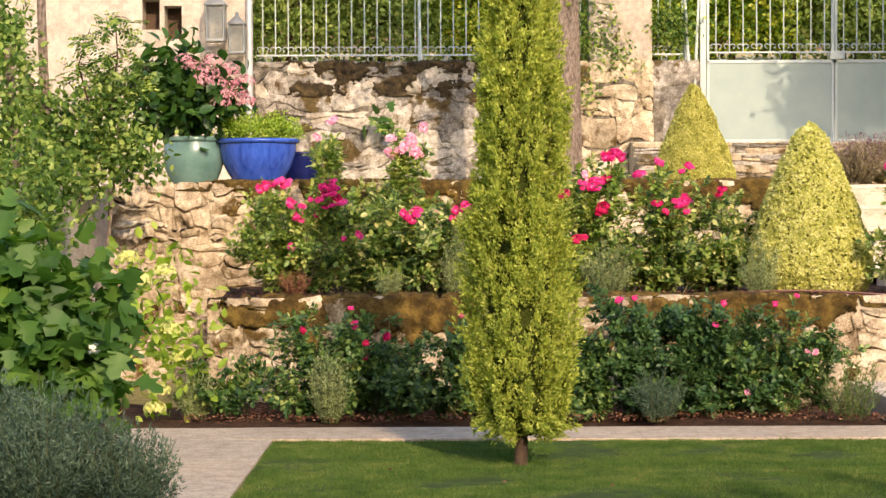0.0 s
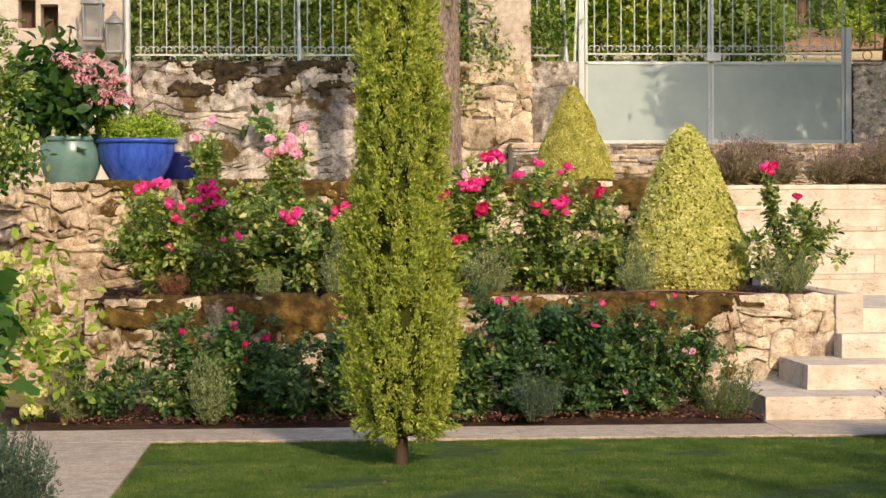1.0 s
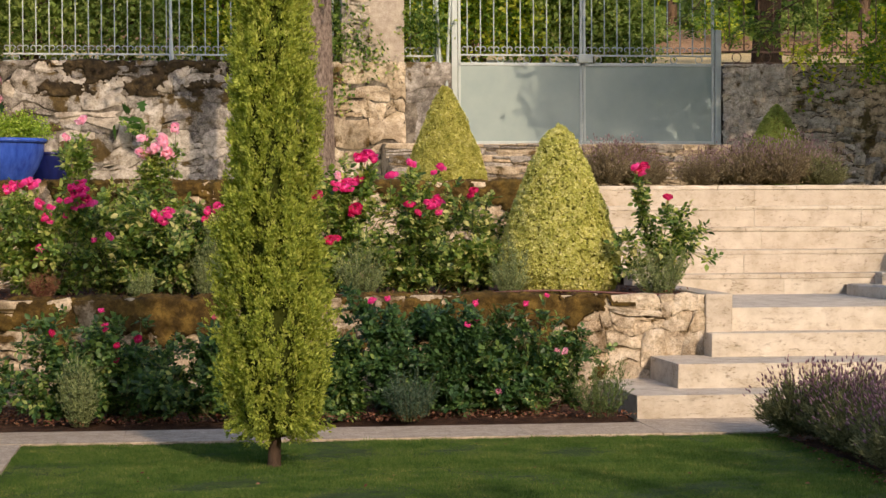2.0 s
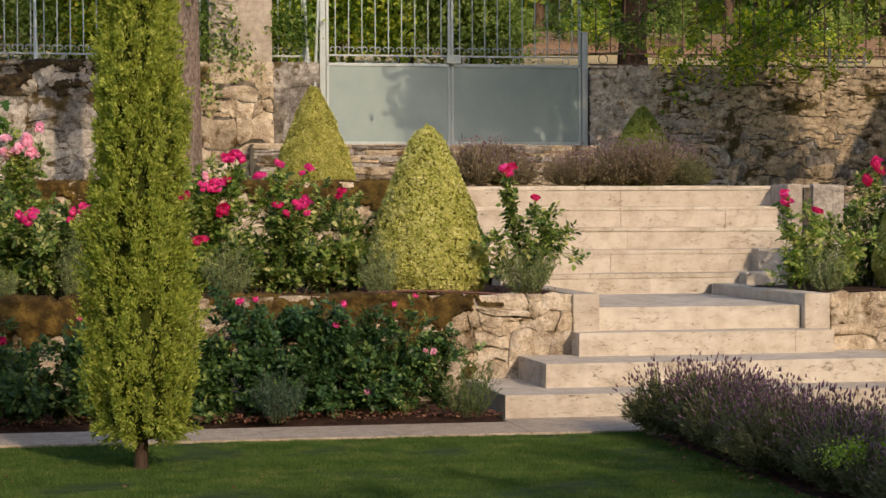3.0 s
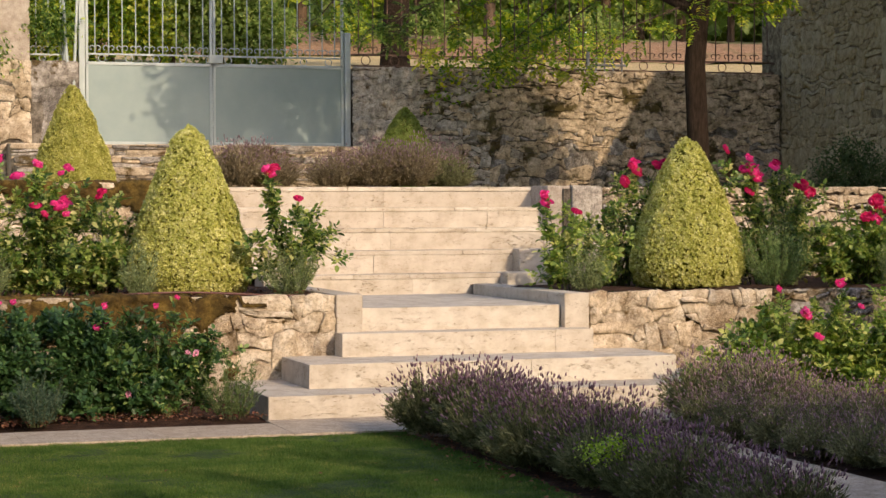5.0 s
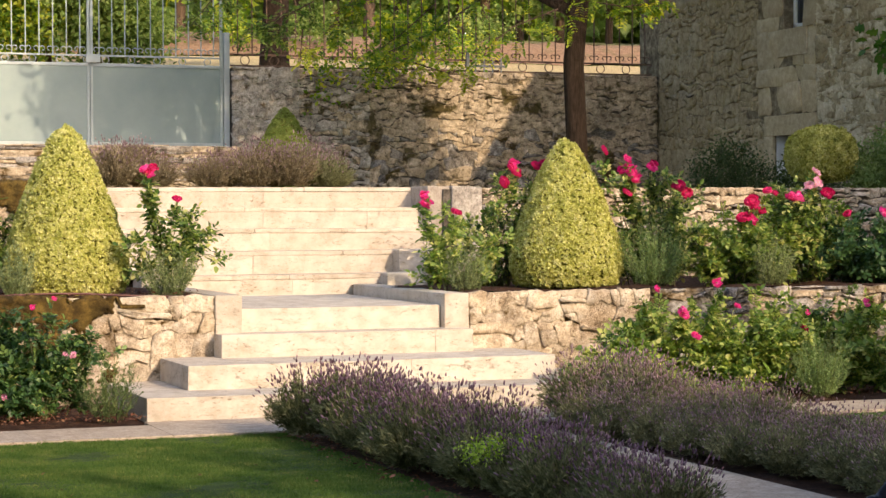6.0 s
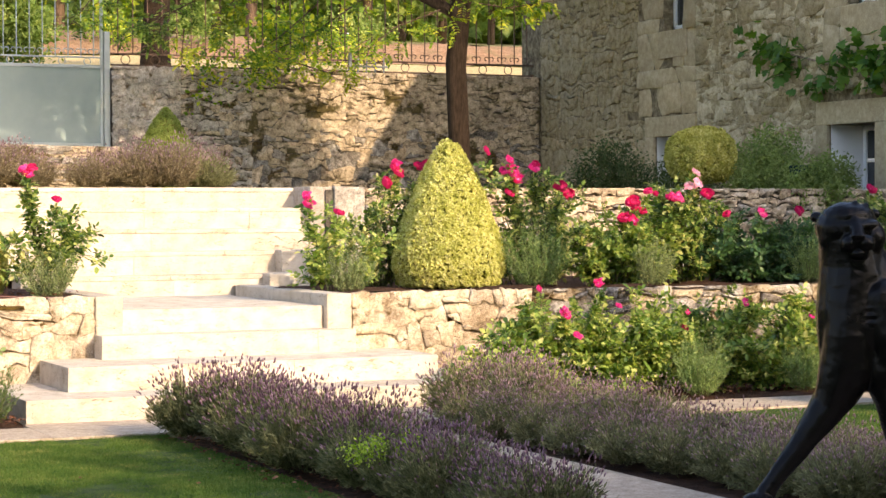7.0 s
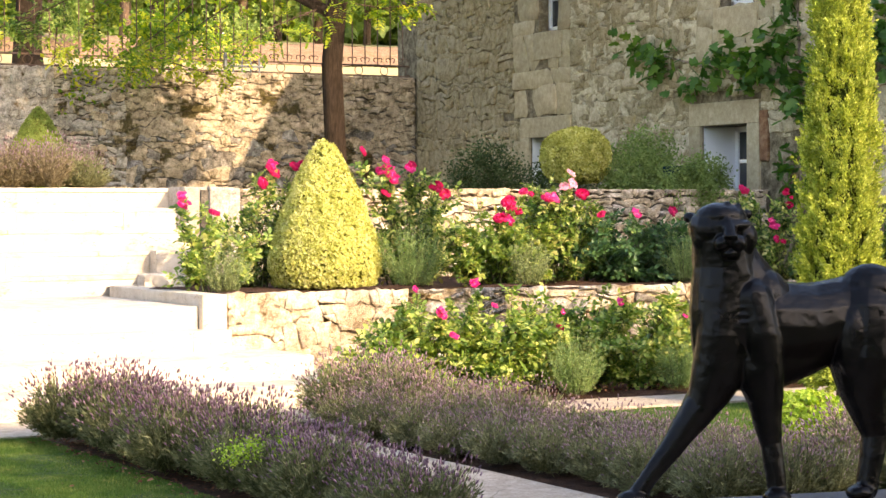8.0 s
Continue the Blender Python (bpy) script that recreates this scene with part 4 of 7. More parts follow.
def lavender_meshes(seed, spread, height, stems, head=0.05, slim=0.18, cut=(0.30, 0.95)):
    r = np.random.default_rng(seed)
    a = r.uniform(0, 2 * np.pi, stems)
    lean = np.sqrt(r.uniform(0, 1, stems)) * 1.05
    d = np.stack([np.sin(lean) * np.cos(a), np.sin(lean) * np.sin(a), np.cos(lean)], 1)
    d = unit(d + r.normal(0, 0.13, (stems, 3)))
    ln = height * r.uniform(0.70, 1.12, stems) * (1 - 0.12 * lean)
    foot = np.stack([np.cos(a), np.sin(a), np.zeros(stems)], 1) * (spread * 0.16 * r.uniform(0, 1, stems))[:, None]
    tip = foot + d * ln[:, None] * np.array([spread / height * 0.62, spread / height * 0.62, 1.0])
    sv, sf = leaves(SLIM, foot + (tip - foot) * 0.35, tip - foot, r.normal(0, 1, (stems, 3)), np.linalg.norm(tip - foot, axis=1) * 0.66)
    sv = sv.reshape(stems, 4, 3)
    mid = foot + (tip - foot) * 0.6
    sv[:, 1] = mid + (sv[:, 1] - mid) * 0.04
    sv[:, 3] = mid + (sv[:, 3] - mid) * 0.04
    stem = (sv.reshape(-1, 3), sf)
    n = stems * 17
    k = r.integers(0, stems, n)
    t = r.uniform(0.08, 0.80, n)[:, None] ** 0.8
    lv, lf = leaves(SLIM, foot[k] + (tip[k] - foot[k]) * t, unit(d[k] * 1.2 + r.normal(0, 0.55, (n, 3))), r.normal(0, 1, (n, 3)), r.uniform(0.024, 0.052, n))
    fol = mesh_from("foliage", *joined([stem, (lv, lf)]))
    keep = lean < r.uniform(*cut, stems)
    tip, foot, stems = tip[keep], foot[keep], int(keep.sum())
    w = unit(tip - foot + r.normal(0, 0.05, (stems, 3)))
    u = unit(np.cross(w, np.array([0.3, 0.2, 1.0])))
    q = np.cross(w, u)
    L = (head * r.uniform(0.7, 1.3, stems))[:, None]
    ring = [tip + w * L * s + (u * c1 + q * c2) * L * g for s, g in ((0.25, slim), (0.72, slim * 0.85)) for c1, c2 in ((1, 0), (-0.5, 0.87), (-0.5, -0.87))]
    pts = np.stack([tip, *ring, tip + w * L], 1)
    tri = np.array([[0, 2, 1], [0, 3, 2], [0, 1, 3], [1, 2, 5], [1, 5, 4], [2, 3, 6], [2, 6, 5], [3, 1, 4], [3, 4, 6], [4, 5, 7], [5, 6, 7], [6, 4, 7]])
    hf = (tri[None] + (np.arange(stems) * 8)[:, None, None]).reshape(-1, 3)
    return fol, mesh_from("bloom", pts.reshape(-1, 3), hf)


LAV = [lavender_meshes(s, 0.62, 0.48, 560, 0.029, 0.20, (0.35, 1.0)) for s in (11, 12, 13)]
LAV_PALE = [lavender_meshes(s, 0.62, 0.46, 560, 0.026, 0.22, (0.45, 1.05)) for s in (14, 15, 16)]


def lavender(at, scale, label, which=0, turn=0.0, group="lavender hedge", heads=True, faded=False, leaf=None):
    ob = thing("lavender", label, "lavender", at, turn, group)
    ob.scale = (scale[0], scale[0], scale[1])
    growth = put("foliage", LAV_PALE[which][0] if faded else LAV[which][0], M_LAV_PALE if faded else M_LAV, ob)
    if leaf:
        growth.material_slots[0].link = "OBJECT"
        growth.material_slots[0].material = leaf
    if heads:
        tagged(put("bloom", LAV_PALE[which][1] if faded else LAV[which][1], M_LAV_FADED if faded else M_LAV_HEAD, ob), kind="stuff")
    return ob


def silver_tuft(at, width, height, label, n=900, material=None, name="herb_tuft", group="silver herbs", leaf=0.028, stems=3):
    """A loose upright tuft of narrow grey leaves."""
    ob = thing(name, label, "herb", at, 0, group)
    n = int(n * 2.3) if n < 5000 else n
    s = max(30, n // 30)
    a, q = rng.uniform(0, 2 * np.pi, s), np.sqrt(rng.uniform(0, 1, s))
    tip = np.stack([np.cos(a) * q * width / 2, np.sin(a) * q * width / 2, height * (1 - 0.35 * q ** 2) * (rng.uniform(0.75, 1.1, s) if leaf > 0.03 else rng.uniform(0.55, 1.2, s))], 1)
    foot = tip * np.array([0.35, 0.35, 0.0])
    k = rng.integers(0, s, n)
    t = rng.uniform(0.1, 1.0, n)[:, None]
    p = foot[k] + (tip[k] - foot[k]) * t
    along = unit(unit(tip[k] - foot[k]) + rng.normal(0, 0.34 if leaf > 0.03 else 0.7, (n, 3)))
    v, f = leaves(SLIM, p, along, rng.normal(0, 1, (n, 3)), rng.uniform(0.7, 1.3, n) * leaf)
    put("foliage", mesh_from("foliage", v, f), material or M_SILVER, ob)
    v, f = joined([tube_arrays([foot[i], (foot[i] + tip[i]) / 2, tip[i]], [0.0022, 0.0015, 0.0008], 3) for i in range(0, s, stems)])
    put("branchwork", mesh_from("branchwork", v, f), M_STEM, ob)
    return ob


def leafy(name, at, lumps, n, leaf, material, label, category, form=LEAF, group="", kind="", trunk=None, bark=None, droop=0.0):
    """A free-growing shrub or tree crown: uneven lumps of many leaves. lumps: (x, y, z, rx, ry, rz)."""
    ob = thing(name, label, category, at, 0, group, kind)
    vol = np.array([l[3] * l[4] * l[5] for l in lumps]) ** 0.75
    ps, ds = [], []
    for l, w in zip(lumps, vol / vol.sum()):
        k = max(1, int(n * w / 16))
        c, d = cloud(k, l[:3], l[3:], -0.8, 0.4)
        ps.append(np.repeat(c, 16, 0) + rng.normal(0, leaf * (1.5 if leaf < 0.12 else 0.75), (k * 16, 3)))
        ds.append(np.repeat(d, 16, 0))
    p, d = np.concatenate(ps), np.concatenate(ds)
    along = unit(d * 0.5 + rng.normal(0, 0.7, p.shape) - np.array([0, 0, droop]))
    v, f = leaves(form, p, along, unit(d * 0.6 + np.array([0, 0, 0.7]) + rng.normal(0, 0.45, p.shape)), rng.uniform(0.7, 1.25, len(p)) * leaf)
    put("crown", mesh_from("crown", v, f), material, ob)
    if trunk:
        v, f = joined([tube_arrays(pts, rad, 10) for pts, rad in trunk])
        put("trunk", mesh_from("trunk", v, f, True), bark or M_BARK, ob)
    return ob

# ---- the planting ----
CYP_PROFILE = [(0.13, 0.17), (0.225, 0.22), (0.265, 0.30), (0.292, 0.45), (0.304, 0.60), (0.282, 1.0), (0.262, 1.32), (0.222, 2.0), (0.192, 2.57), (0.145, 3.2), (0.02, 3.9)]
cypress((0.42, 11.05, 0), CYP_PROFILE, "golden columnar cypress standing in the lawn")
cypress((8.95, 11.05, 0), CYP_PROFILE, "golden columnar cypress beside the house")
for x, y, r, h, z, lab in ((2.82, 15.45, 0.468, 1.30, BED2, "clipped golden variegated box cone beside steps"), (6.985, 15.35, 0.465, 1.235, BED2, "clipped golden variegated box cone beside steps"),
                           (2.375, 19.0, 0.375, 0.96, TERRACE, "clipped golden box cone before the gate"), (7.27, 24.6, 0.52, 1.10, TERRACE, "small clipped box cone coloured dull for shade against the wall")):
    clipped("box_cone", (x, y, z), cone_profile(r, h) if y < 18 else point_profile(r, h), M_BOX_SHADED if y > 24 else M_BOX_OLIVE if y > 18 else M_BOX, lab, "topiary", 16000, 0.0175, "box cones")

for i, (x, y) in enumerate([(3.75 + 0.15 * a + 0.05 * (b % 2), 7.5 + 0.43 * b) for b in range(11) for a in range(2)]):
    s = rng.uniform(0.82, 1.0) * (0.86 if y < 9.4 else 1.0)
    lavender((x + rng.normal(0, 0.04), y + rng.normal(0, 0.05), 0.01), (s, s), "lavender in faded purple flower beside the path", i % 3, rng.uniform(0, 360))
for i, (x, y) in enumerate([(5.77 - 0.022 * b + 0.27 * a + 0.05 * (b % 2), 7.6 + 0.43 * b) for b in range(11) for a in range(2)]):
    s = rng.uniform(0.82, 1.0) * (1.08 if y > 11.2 else 0.92 if y > 10.0 else 0.78)
    lavender((x + rng.normal(0, 0.04), y + rng.normal(0, 0.05), 0.01), (s, s), "faded grey-mauve lavender beside the path", i % 3, rng.uniform(0, 360), faded=True)
for i, (x, y, s, flat) in enumerate(((3.86, 18.75, 0.86, 0.95), (4.08, 19.0, 0.92, 0.95), (4.28, 18.8, 0.72, 0.86), (4.78, 18.8, 0.70, 0.88), (5.00, 19.0, 0.80, 0.88), (5.24, 18.8, 0.88, 0.92), (5.44, 19.05, 0.94, 0.90), (5.60, 18.75, 0.90, 0.94), (5.80, 19.0, 0.96, 0.96), (5.97, 18.8, 0.80, 0.88), (6.08, 18.95, 0.62, 0.80))):
    lavender((x, y, TERRACE), (s * 1.05, s * flat * 1.2), "faded pinkish-brown lavender on the upper terrace" if i < 10 else "green end of the terrace lavender", i % 3, 50.0 * i, "terrace lavender", faded=True, heads=i < 10, leaf=M_LAV_DRY if i < 8 else None)
for i in range(9):
    s = rng.uniform(0.62, 0.76)
    lavender((5.51 - 0.02 * i + rng.normal(0, 0.03), 7.7 + 0.47 * i, 0.01), (s, s), "low faded lavender at the path edge", i % 3, 70.0 * i, faded=True)
for i, (x, y) in enumerate(((6.65, 8.1), (7.05, 8.45), (6.85, 7.75), (7.3, 8.1), (7.5, 8.7))):
    lavender((x, y, 0.0), (0.95, 0.85), "pale lavender behind the statue", i % 3, 40.0 * i, faded=True)
clipped("box_shrub", (7.28, 9.3, 0.0), [(0.2, 0.0), (0.28, 0.08), (0.30, 0.18), (0.25, 0.27), (0.13, 0.32), (0.01, 0.34)], M_LIME, "low lime-green box shrub by the lawn", "shrub", 1500, 0.028)
leafy("box_seedling", (3.69, 8.85, 0.20), [(0, 0, 0.07, 0.15, 0.12, 0.03), (0.12, 0, 0.06, 0.09, 0.08, 0.022), (-0.11, 0.02, 0.05, 0.08, 0.08, 0.028)], 900, 0.019, M_LIME, "small lime-green shrub among lavender", "shrub", OVAL)

# ---- ironwork: gate and fences on the boundary wall ----
def ring_mesh(name, radius, wire, sides=14):
    a = np.linspace(0, 2 * np.pi, sides + 1)
    pts = np.stack([np.cos(a) * radius, a * 0, np.sin(a) * radius], 1)
    return mesh_from(name, *tube_arrays(pts, np.full(len(pts), wire), 5), True)


def scroll_mesh(name, size, wire):
    """A C-scroll that leaves the bar low, swings out and curls in at its tip."""
    a = np.linspace(0, 1.5 * np.pi, 12)
    r = size * 0.5 * (1 - 0.55 * a / a[-1])
    pts = np.stack([size * 0.5 - r * np.cos(a), a * 0, size * 0.75 + r * np.sin(a)], 1)
    pts = np.concatenate([[[0.0, 0, 0.0]], pts])
    return mesh_from(name, *tube_arrays(pts, np.full(len(pts), wire), 5), True)


def bar_mesh(name, height, wire):
    return mesh_from(name, *tube_arrays([(0, 0, 0), (0, 0, height / 2), (0, 0, height)], [wire] * 3, 6), True)


def railing(ob, x0, x1, y, rail, top, bottom, material, pitch=0.168, wire=0.0085):
    """Two rails with rings between, bars above, scrolls at the foot of each bar."""
    boxed("rail", (x0, y - 0.012, rail - 0.011), (x1, y + 0.012, rail + 0.011), material, ob, 0.003)
    boxed("rail", (x0, y - 0.012, bottom - 0.011), (x1, y + 0.012, bottom + 0.011), material, ob, 0.003)
    boxed("rail", (x0, y - 0.012, top - 0.16), (x1, y + 0.012, top - 0.135), material, ob, 0.003)
    n = max(2, round((x1 - x0) / pitch))
    gap = rail - bottom
    bar, ring, curl = bar_mesh("bar", top - rail, wire), ring_mesh("ring", gap * 0.42, wire * 0.8), scroll_mesh("scroll", 0.085, wire * 0.8)
    for i in range(n):
        x = x0 + (x1 - x0) * (i + 0.5) / n
        put("bar", bar, material, ob, m=pose(x, y, rail))
        if i % 2 == 0:
            put("ring", ring, material, ob, m=pose(x + (x1 - x0) * 0.5 / n, y, (rail + bottom) / 2))
        put("scroll", curl, material, ob, m=pose(x, y, rail + 0.01))
        put("scroll", curl, material, ob, m=pose(x, y, rail + 0.01, 0, 0, 180))


GY = REAR + 0.14
gate = thing("garden_gate", "closed sage-green sheet-metal double gate with iron bars", "gate", (0, 0, 0))
for xa, xb in ((3.43, 5.085), (5.092, 6.865)):
    leaf = boxed("gate_leaf", (xa + 0.02, GY - 0.006, 2.31), (xb - 0.02, GY + 0.006, 3.33), M_SAGE, gate)
    for lo, hi in (((xa, GY - 0.02, 2.285), (xb, GY + 0.02, 2.325)), ((xa, GY - 0.02, 3.315), (xb, GY + 0.02, 3.350)), ((xa, GY - 0.02, 2.325), (xa + 0.035, GY + 0.02, 4.9)), ((xb - 0.035, GY - 0.02, 2.325), (xb, GY + 0.02, 4.9))):
        boxed("frame_bar", lo, hi, M_IRON, leaf, 0.004)
    railing(leaf, xa + 0.035, xb - 0.035, GY, 3.455, 4.85, 3.345, M_IRON)
boxed("lock_box", (5.03, GY - 0.055, 3.36), (5.22, GY - 0.02, 3.47), M_IRON, gate, 0.006, "grey lock case")
for x, top in ((3.38, 5.0), (6.915, 3.80)):
    boxed("post", (x - 0.04, GY - 0.05, 2.20), (x + 0.04, GY + 0.05, top), M_IRON, gate, 0.01, "grey iron gate post")
v, f = tube_arrays([(3.26, GY - 0.12, 2.9), (3.30, GY - 0.05, 3.7), (3.35, GY, 4.6)], [0.022, 0.02, 0.016], 8)
put("stay", mesh_from("stay", v, f, True), M_IRON, gate)
fence_l = thing("iron_fence", "grey iron railing with scrolls on the boundary wall", "fence", (0, 0, 0), group="railings")
railing(fence_l, -2.42, 1.88, REAR + 0.2, 3.44, 4.85, 3.345, M_IRON)
railing(fence_l, 2.73, 3.20, REAR + 0.2, 3.44, 4.85, 3.345, M_IRON)
for x in (-0.30, 3.16):
    boxed("post", (x - 0.02, REAR + 0.17, 3.33), (x + 0.02, REAR + 0.23, 4.9), M_IRON, fence_l, 0.004)
    v, f = tube_arrays([(x + 0.02, REAR + 0.02, 3.33), (x + 0.01, REAR + 0.10, 3.7), (x, REAR + 0.2, 4.3)], [0.022, 0.018, 0.012], 8)
    put("stay", mesh_from("stay", v, f, True), M_IRON, fence_l)
fence_r = thing("iron_fence", "dark weathered iron railing on the boundary wall", "fence", (0, 0, 0), group="railings")
railing(fence_r, 6.99, HOUSE_X - 0.02, REAR + 0.2, 3.52, 4.85, 3.37, M_RUST, 0.20)
low_rail = thing("low_rail", "short grey-painted railing on the wall", "railing", (0, 0, 0))
boxed("rail", (10.35, REAR + 0.08, 3.42), (10.95, REAR + 0.11, 3.45), M_LANTERN, low_rail, 0.004)
boxed("post", (10.35, REAR + 0.07, 3.33), (10.39, REAR + 0.11, 3.62), M_LANTERN, low_rail, 0.004)
for k in range(4):
    boxed("bar", (10.48 + 0.13 * k, REAR + 0.085, 3.33), (10.50 + 0.13 * k, REAR + 0.105, 3.55), M_LANTERN, low_rail, 0.003)
gate_steps = thing("gate_steps", "rough mossy stone steps below the gate", "steps", kind="structure")
for k in range(4):
    y, z = 24.1 + 0.46 * k, TERRACE + 0.16 * (k + 1)
    xs = [2.4, 3.3, 4.1, 5.2, 6.0, 6.95]
    for a, b in zip(xs, xs[1:]):
        boxed("step_block", (a + 0.01, y + rng.uniform(-0.02, 0.02), TERRACE - 0.1), (b - 0.01, REAR + 0.3, z + rng.uniform(-0.012, 0.012)), M_BROWN_RUBBLE if k < 3 else M_RUBBLE_CLEAN, gate_steps, 0.02, jitter=0.03)

# ---- the house walls' fittings ----
def window(name, y0, y1, z0, z1, label, panes=2, deep=0.30):
    """A white casement set back in the house wall at the right."""
    ob = thing(name, label, "window", (HOUSE_X + deep, (y0 + y1) / 2, z0), kind="structure")
    w, h = (y1 - y0) / 2, z1 - z0
    for lo, hi in (((0, -w, 0), (0.06, -w + 0.06, h)), ((0, w - 0.06, 0), (0.06, w, h)), ((0, -w, h - 0.06), (0.06, w, h)), ((0, -w, 0), (0.06, w, 0.07))):
        boxed("frame", lo, hi, M_WHITE, ob, 0.006)
    for k in range(1, panes):
        z = h * k / panes
        boxed("glazing_bar", (0.01, -w + 0.06, z - 0.018), (0.05, w - 0.06, z + 0.018), M_WHITE, ob, 0.004)
    for k in range(panes):
        boxed("pane", (0.028, -w + 0.06, h * k / panes + 0.02), (0.032, w - 0.06, h * (k + 1) / panes - 0.02), M_GLASS, ob)
    return ob


window("window_1", 17.98, 18.86, 0.38, 2.36, "white glazed door in a stone surround", 5, 0.45)
window("window_2", 21.9, 22.72, 0.38, 2.36, "white glazed door in a stone surround", 5, 0.45)
window("window_3", 22.02, 22.5, 3.72, 5.0, "narrow upper window in the stone wall", 3, 0.14)
window("window_4", 17.9, 18.5, 3.68, 5.0, "narrow upper window in the stone wall", 3, 0.14)
for ya, yb, za, zb in ((21.92, 22.62, 3.36, 3.715), (17.80, 18.62, 3.32, 3.675)):
    structure(boxed("window_sill", (HOUSE_X - 0.022, ya, za), (HOUSE_X + 0.13, yb, zb), M_HOUSE_DRESSED, None, 0.012, jitter=0.006), "dressed stone sill block of the upper window", "sill")
for y0, y1, z1 in ((17.98, 18.86, 2.36), (21.9, 22.72, 2.36)):
    jamb = structure(boxed("door_reveal", (HOUSE_X + 0.02, y1 - 0.012, 0.38), (HOUSE_X + 0.45, y1 - 0.002, z1), M_WHITE), "white-painted door reveal", "reveal")
    sur = thing("door_surround", "dressed stone surround of the doorway", "surround", kind="structure")
    for lo, hi in (((HOUSE_X - 0.035, y0 - 0.22, 0.38), (HOUSE_X + 0.01, y0, z1)), ((HOUSE_X - 0.035, y1, 0.38), (HOUSE_X + 0.01, y1 + 0.22, z1)), ((HOUSE_X - 0.035, y0 - 0.22, z1), (HOUSE_X + 0.01, y1 + 0.22, z1 + 0.26))):
        boxed("stone_block", lo, hi, M_HOUSE_DRESSED, sur, 0.01)


stained = structure(boxed("stained_jamb", (HOUSE_X - 0.045, 17.60, 1.93), (HOUSE_X + 0.01, 17.755, 2.50), M_RUST_STONE, None, 0.035, jitter=0.02), "rust-stained stone beside the doorway", "stone")


for k, (xa, xb, za, zb) in enumerate(((-3.80, -3.58, 3.72, 4.10), (-3.52, -3.30, 3.60, 4.02))):
    hole = thing("window_%d" % (k + 5), "small unglazed opening with an added brown backing for its shaded recess", "window", kind="structure")
    # Brown backing board, added to stand for the shaded inside of the recess.
    boxed("shutter", (xa - 0.05, REAR - 0.17, za - 0.05), (xb + 0.05, REAR - 0.13, zb + 0.05), M_WOODY, hole)


def lantern(at, s):
    """A zinc wall lantern: roof, four glazing posts, panes, base, arm."""
    ob = thing("wall_lantern", "grey zinc glazed wall lantern", "lantern", at, 0, "wall lanterns")
    ob.scale = (s, s, s)
    v, f = lathe([(0.004, 0.50), (0.025, 0.49), (0.03, 0.455), (0.07, 0.42), (0.150, 0.36), (0.152, 0.345), (0.004, 0.34)], 4)
    put("roof", mesh_from("roof", v, f), M_LANTERN, ob, m=pose(0, 0, 0, 0, 0, 45))
    for sx in (-1, 1):
        for sy in (-1, 1):
            v, f = tube_arrays([(0.080 * sx, 0.080 * sy, 0.02), (0.084 * sx, 0.084 * sy, 0.18), (0.088 * sx, 0.088 * sy, 0.345)], [0.011] * 3, 4)
            put("post", mesh_from("post", v, f), M_LANTERN, ob)
    for k in range(4):
        bm = bmesh.new()
        box(bm, (-0.078, -0.083, 0.03), (0.078, -0.079, 0.34))
        pane = part("pane", bm, M_LANTERN_GLASS, ob)
        pane.matrix_basis = pose(0, 0, 0, 0, 0, 90 * k)
    boxed("base", (-0.094, -0.094, 0.0), (0.094, 0.094, 0.028), M_LANTERN, ob, 0.006)
    boxed("arm", (-0.015, 0.08, 0.10), (0.015, 0.20, 0.13), M_LANTERN, ob, 0.004)
    return ob


lantern((-2.84, REAR - 0.76, 3.54), 1.30)
lantern((-2.58, REAR - 0.72, 3.39), 1.06)
pipe = thing("drainpipe", "zinc downpipe at the house corner", "drainpipe", (-2.44, REAR - 0.55, 1.65))
v, f = tube_arrays([(0, 0, 0), (0, 0, 2.5), (0, 0, 5.3)], [0.045] * 3, 12)
put("tube", mesh_from("tube", v, f, True), M_ZINC, pipe)
for z in (1.5, 3.4):
    v, f = tube_arrays([(0, 0, z), (0, 0, z + 0.04)], [0.055] * 2, 12)
    put("bracket", mesh_from("bracket", v, f, True), M_ZINC, pipe)

# ---- roses: foot, width, height, leaf colour, label, leaves, flowers (place from the foot, size) ----
rose_bush((-1.09, 15.3, BED2), 0.86, 0.92, M_ROSE_YELLOW, "lush rose bush with clusters of magenta roses", 3825, [(M_PINK, [(-0.233, -0.29, 0.84, 0.9), (-0.15, -0.26, 0.853, 1.26), (-0.089, -0.23, 0.84, 1.14), (-0.276, -0.28, 0.811, 1.02), (0.208, -0.25, 0.767, 0.9), (0.274, -0.29, 0.787, 1.26), (0.314, -0.26, 0.703, 1.14), (0.219, -0.23, 0.682, 1.02), (0.167, -0.28, 0.725, 0.9), (0.25, -0.25, 0.83, 1.26), (-0.056, -0.29, 0.704, 1.14), (0.001, -0.26, 0.603, 1.02), (0.451, -0.23, 0.465, 0.9), (-0.033, -0.28, 0.366, 1.26)]), (M_RED, [(0.28, -0.25, 0.737, 1.14)])])
rose_bush((-0.63, 15.6, BED2), 0.75, 0.82, M_ROSE, "dark leafy rose bush in the upper bed", 2944, [])
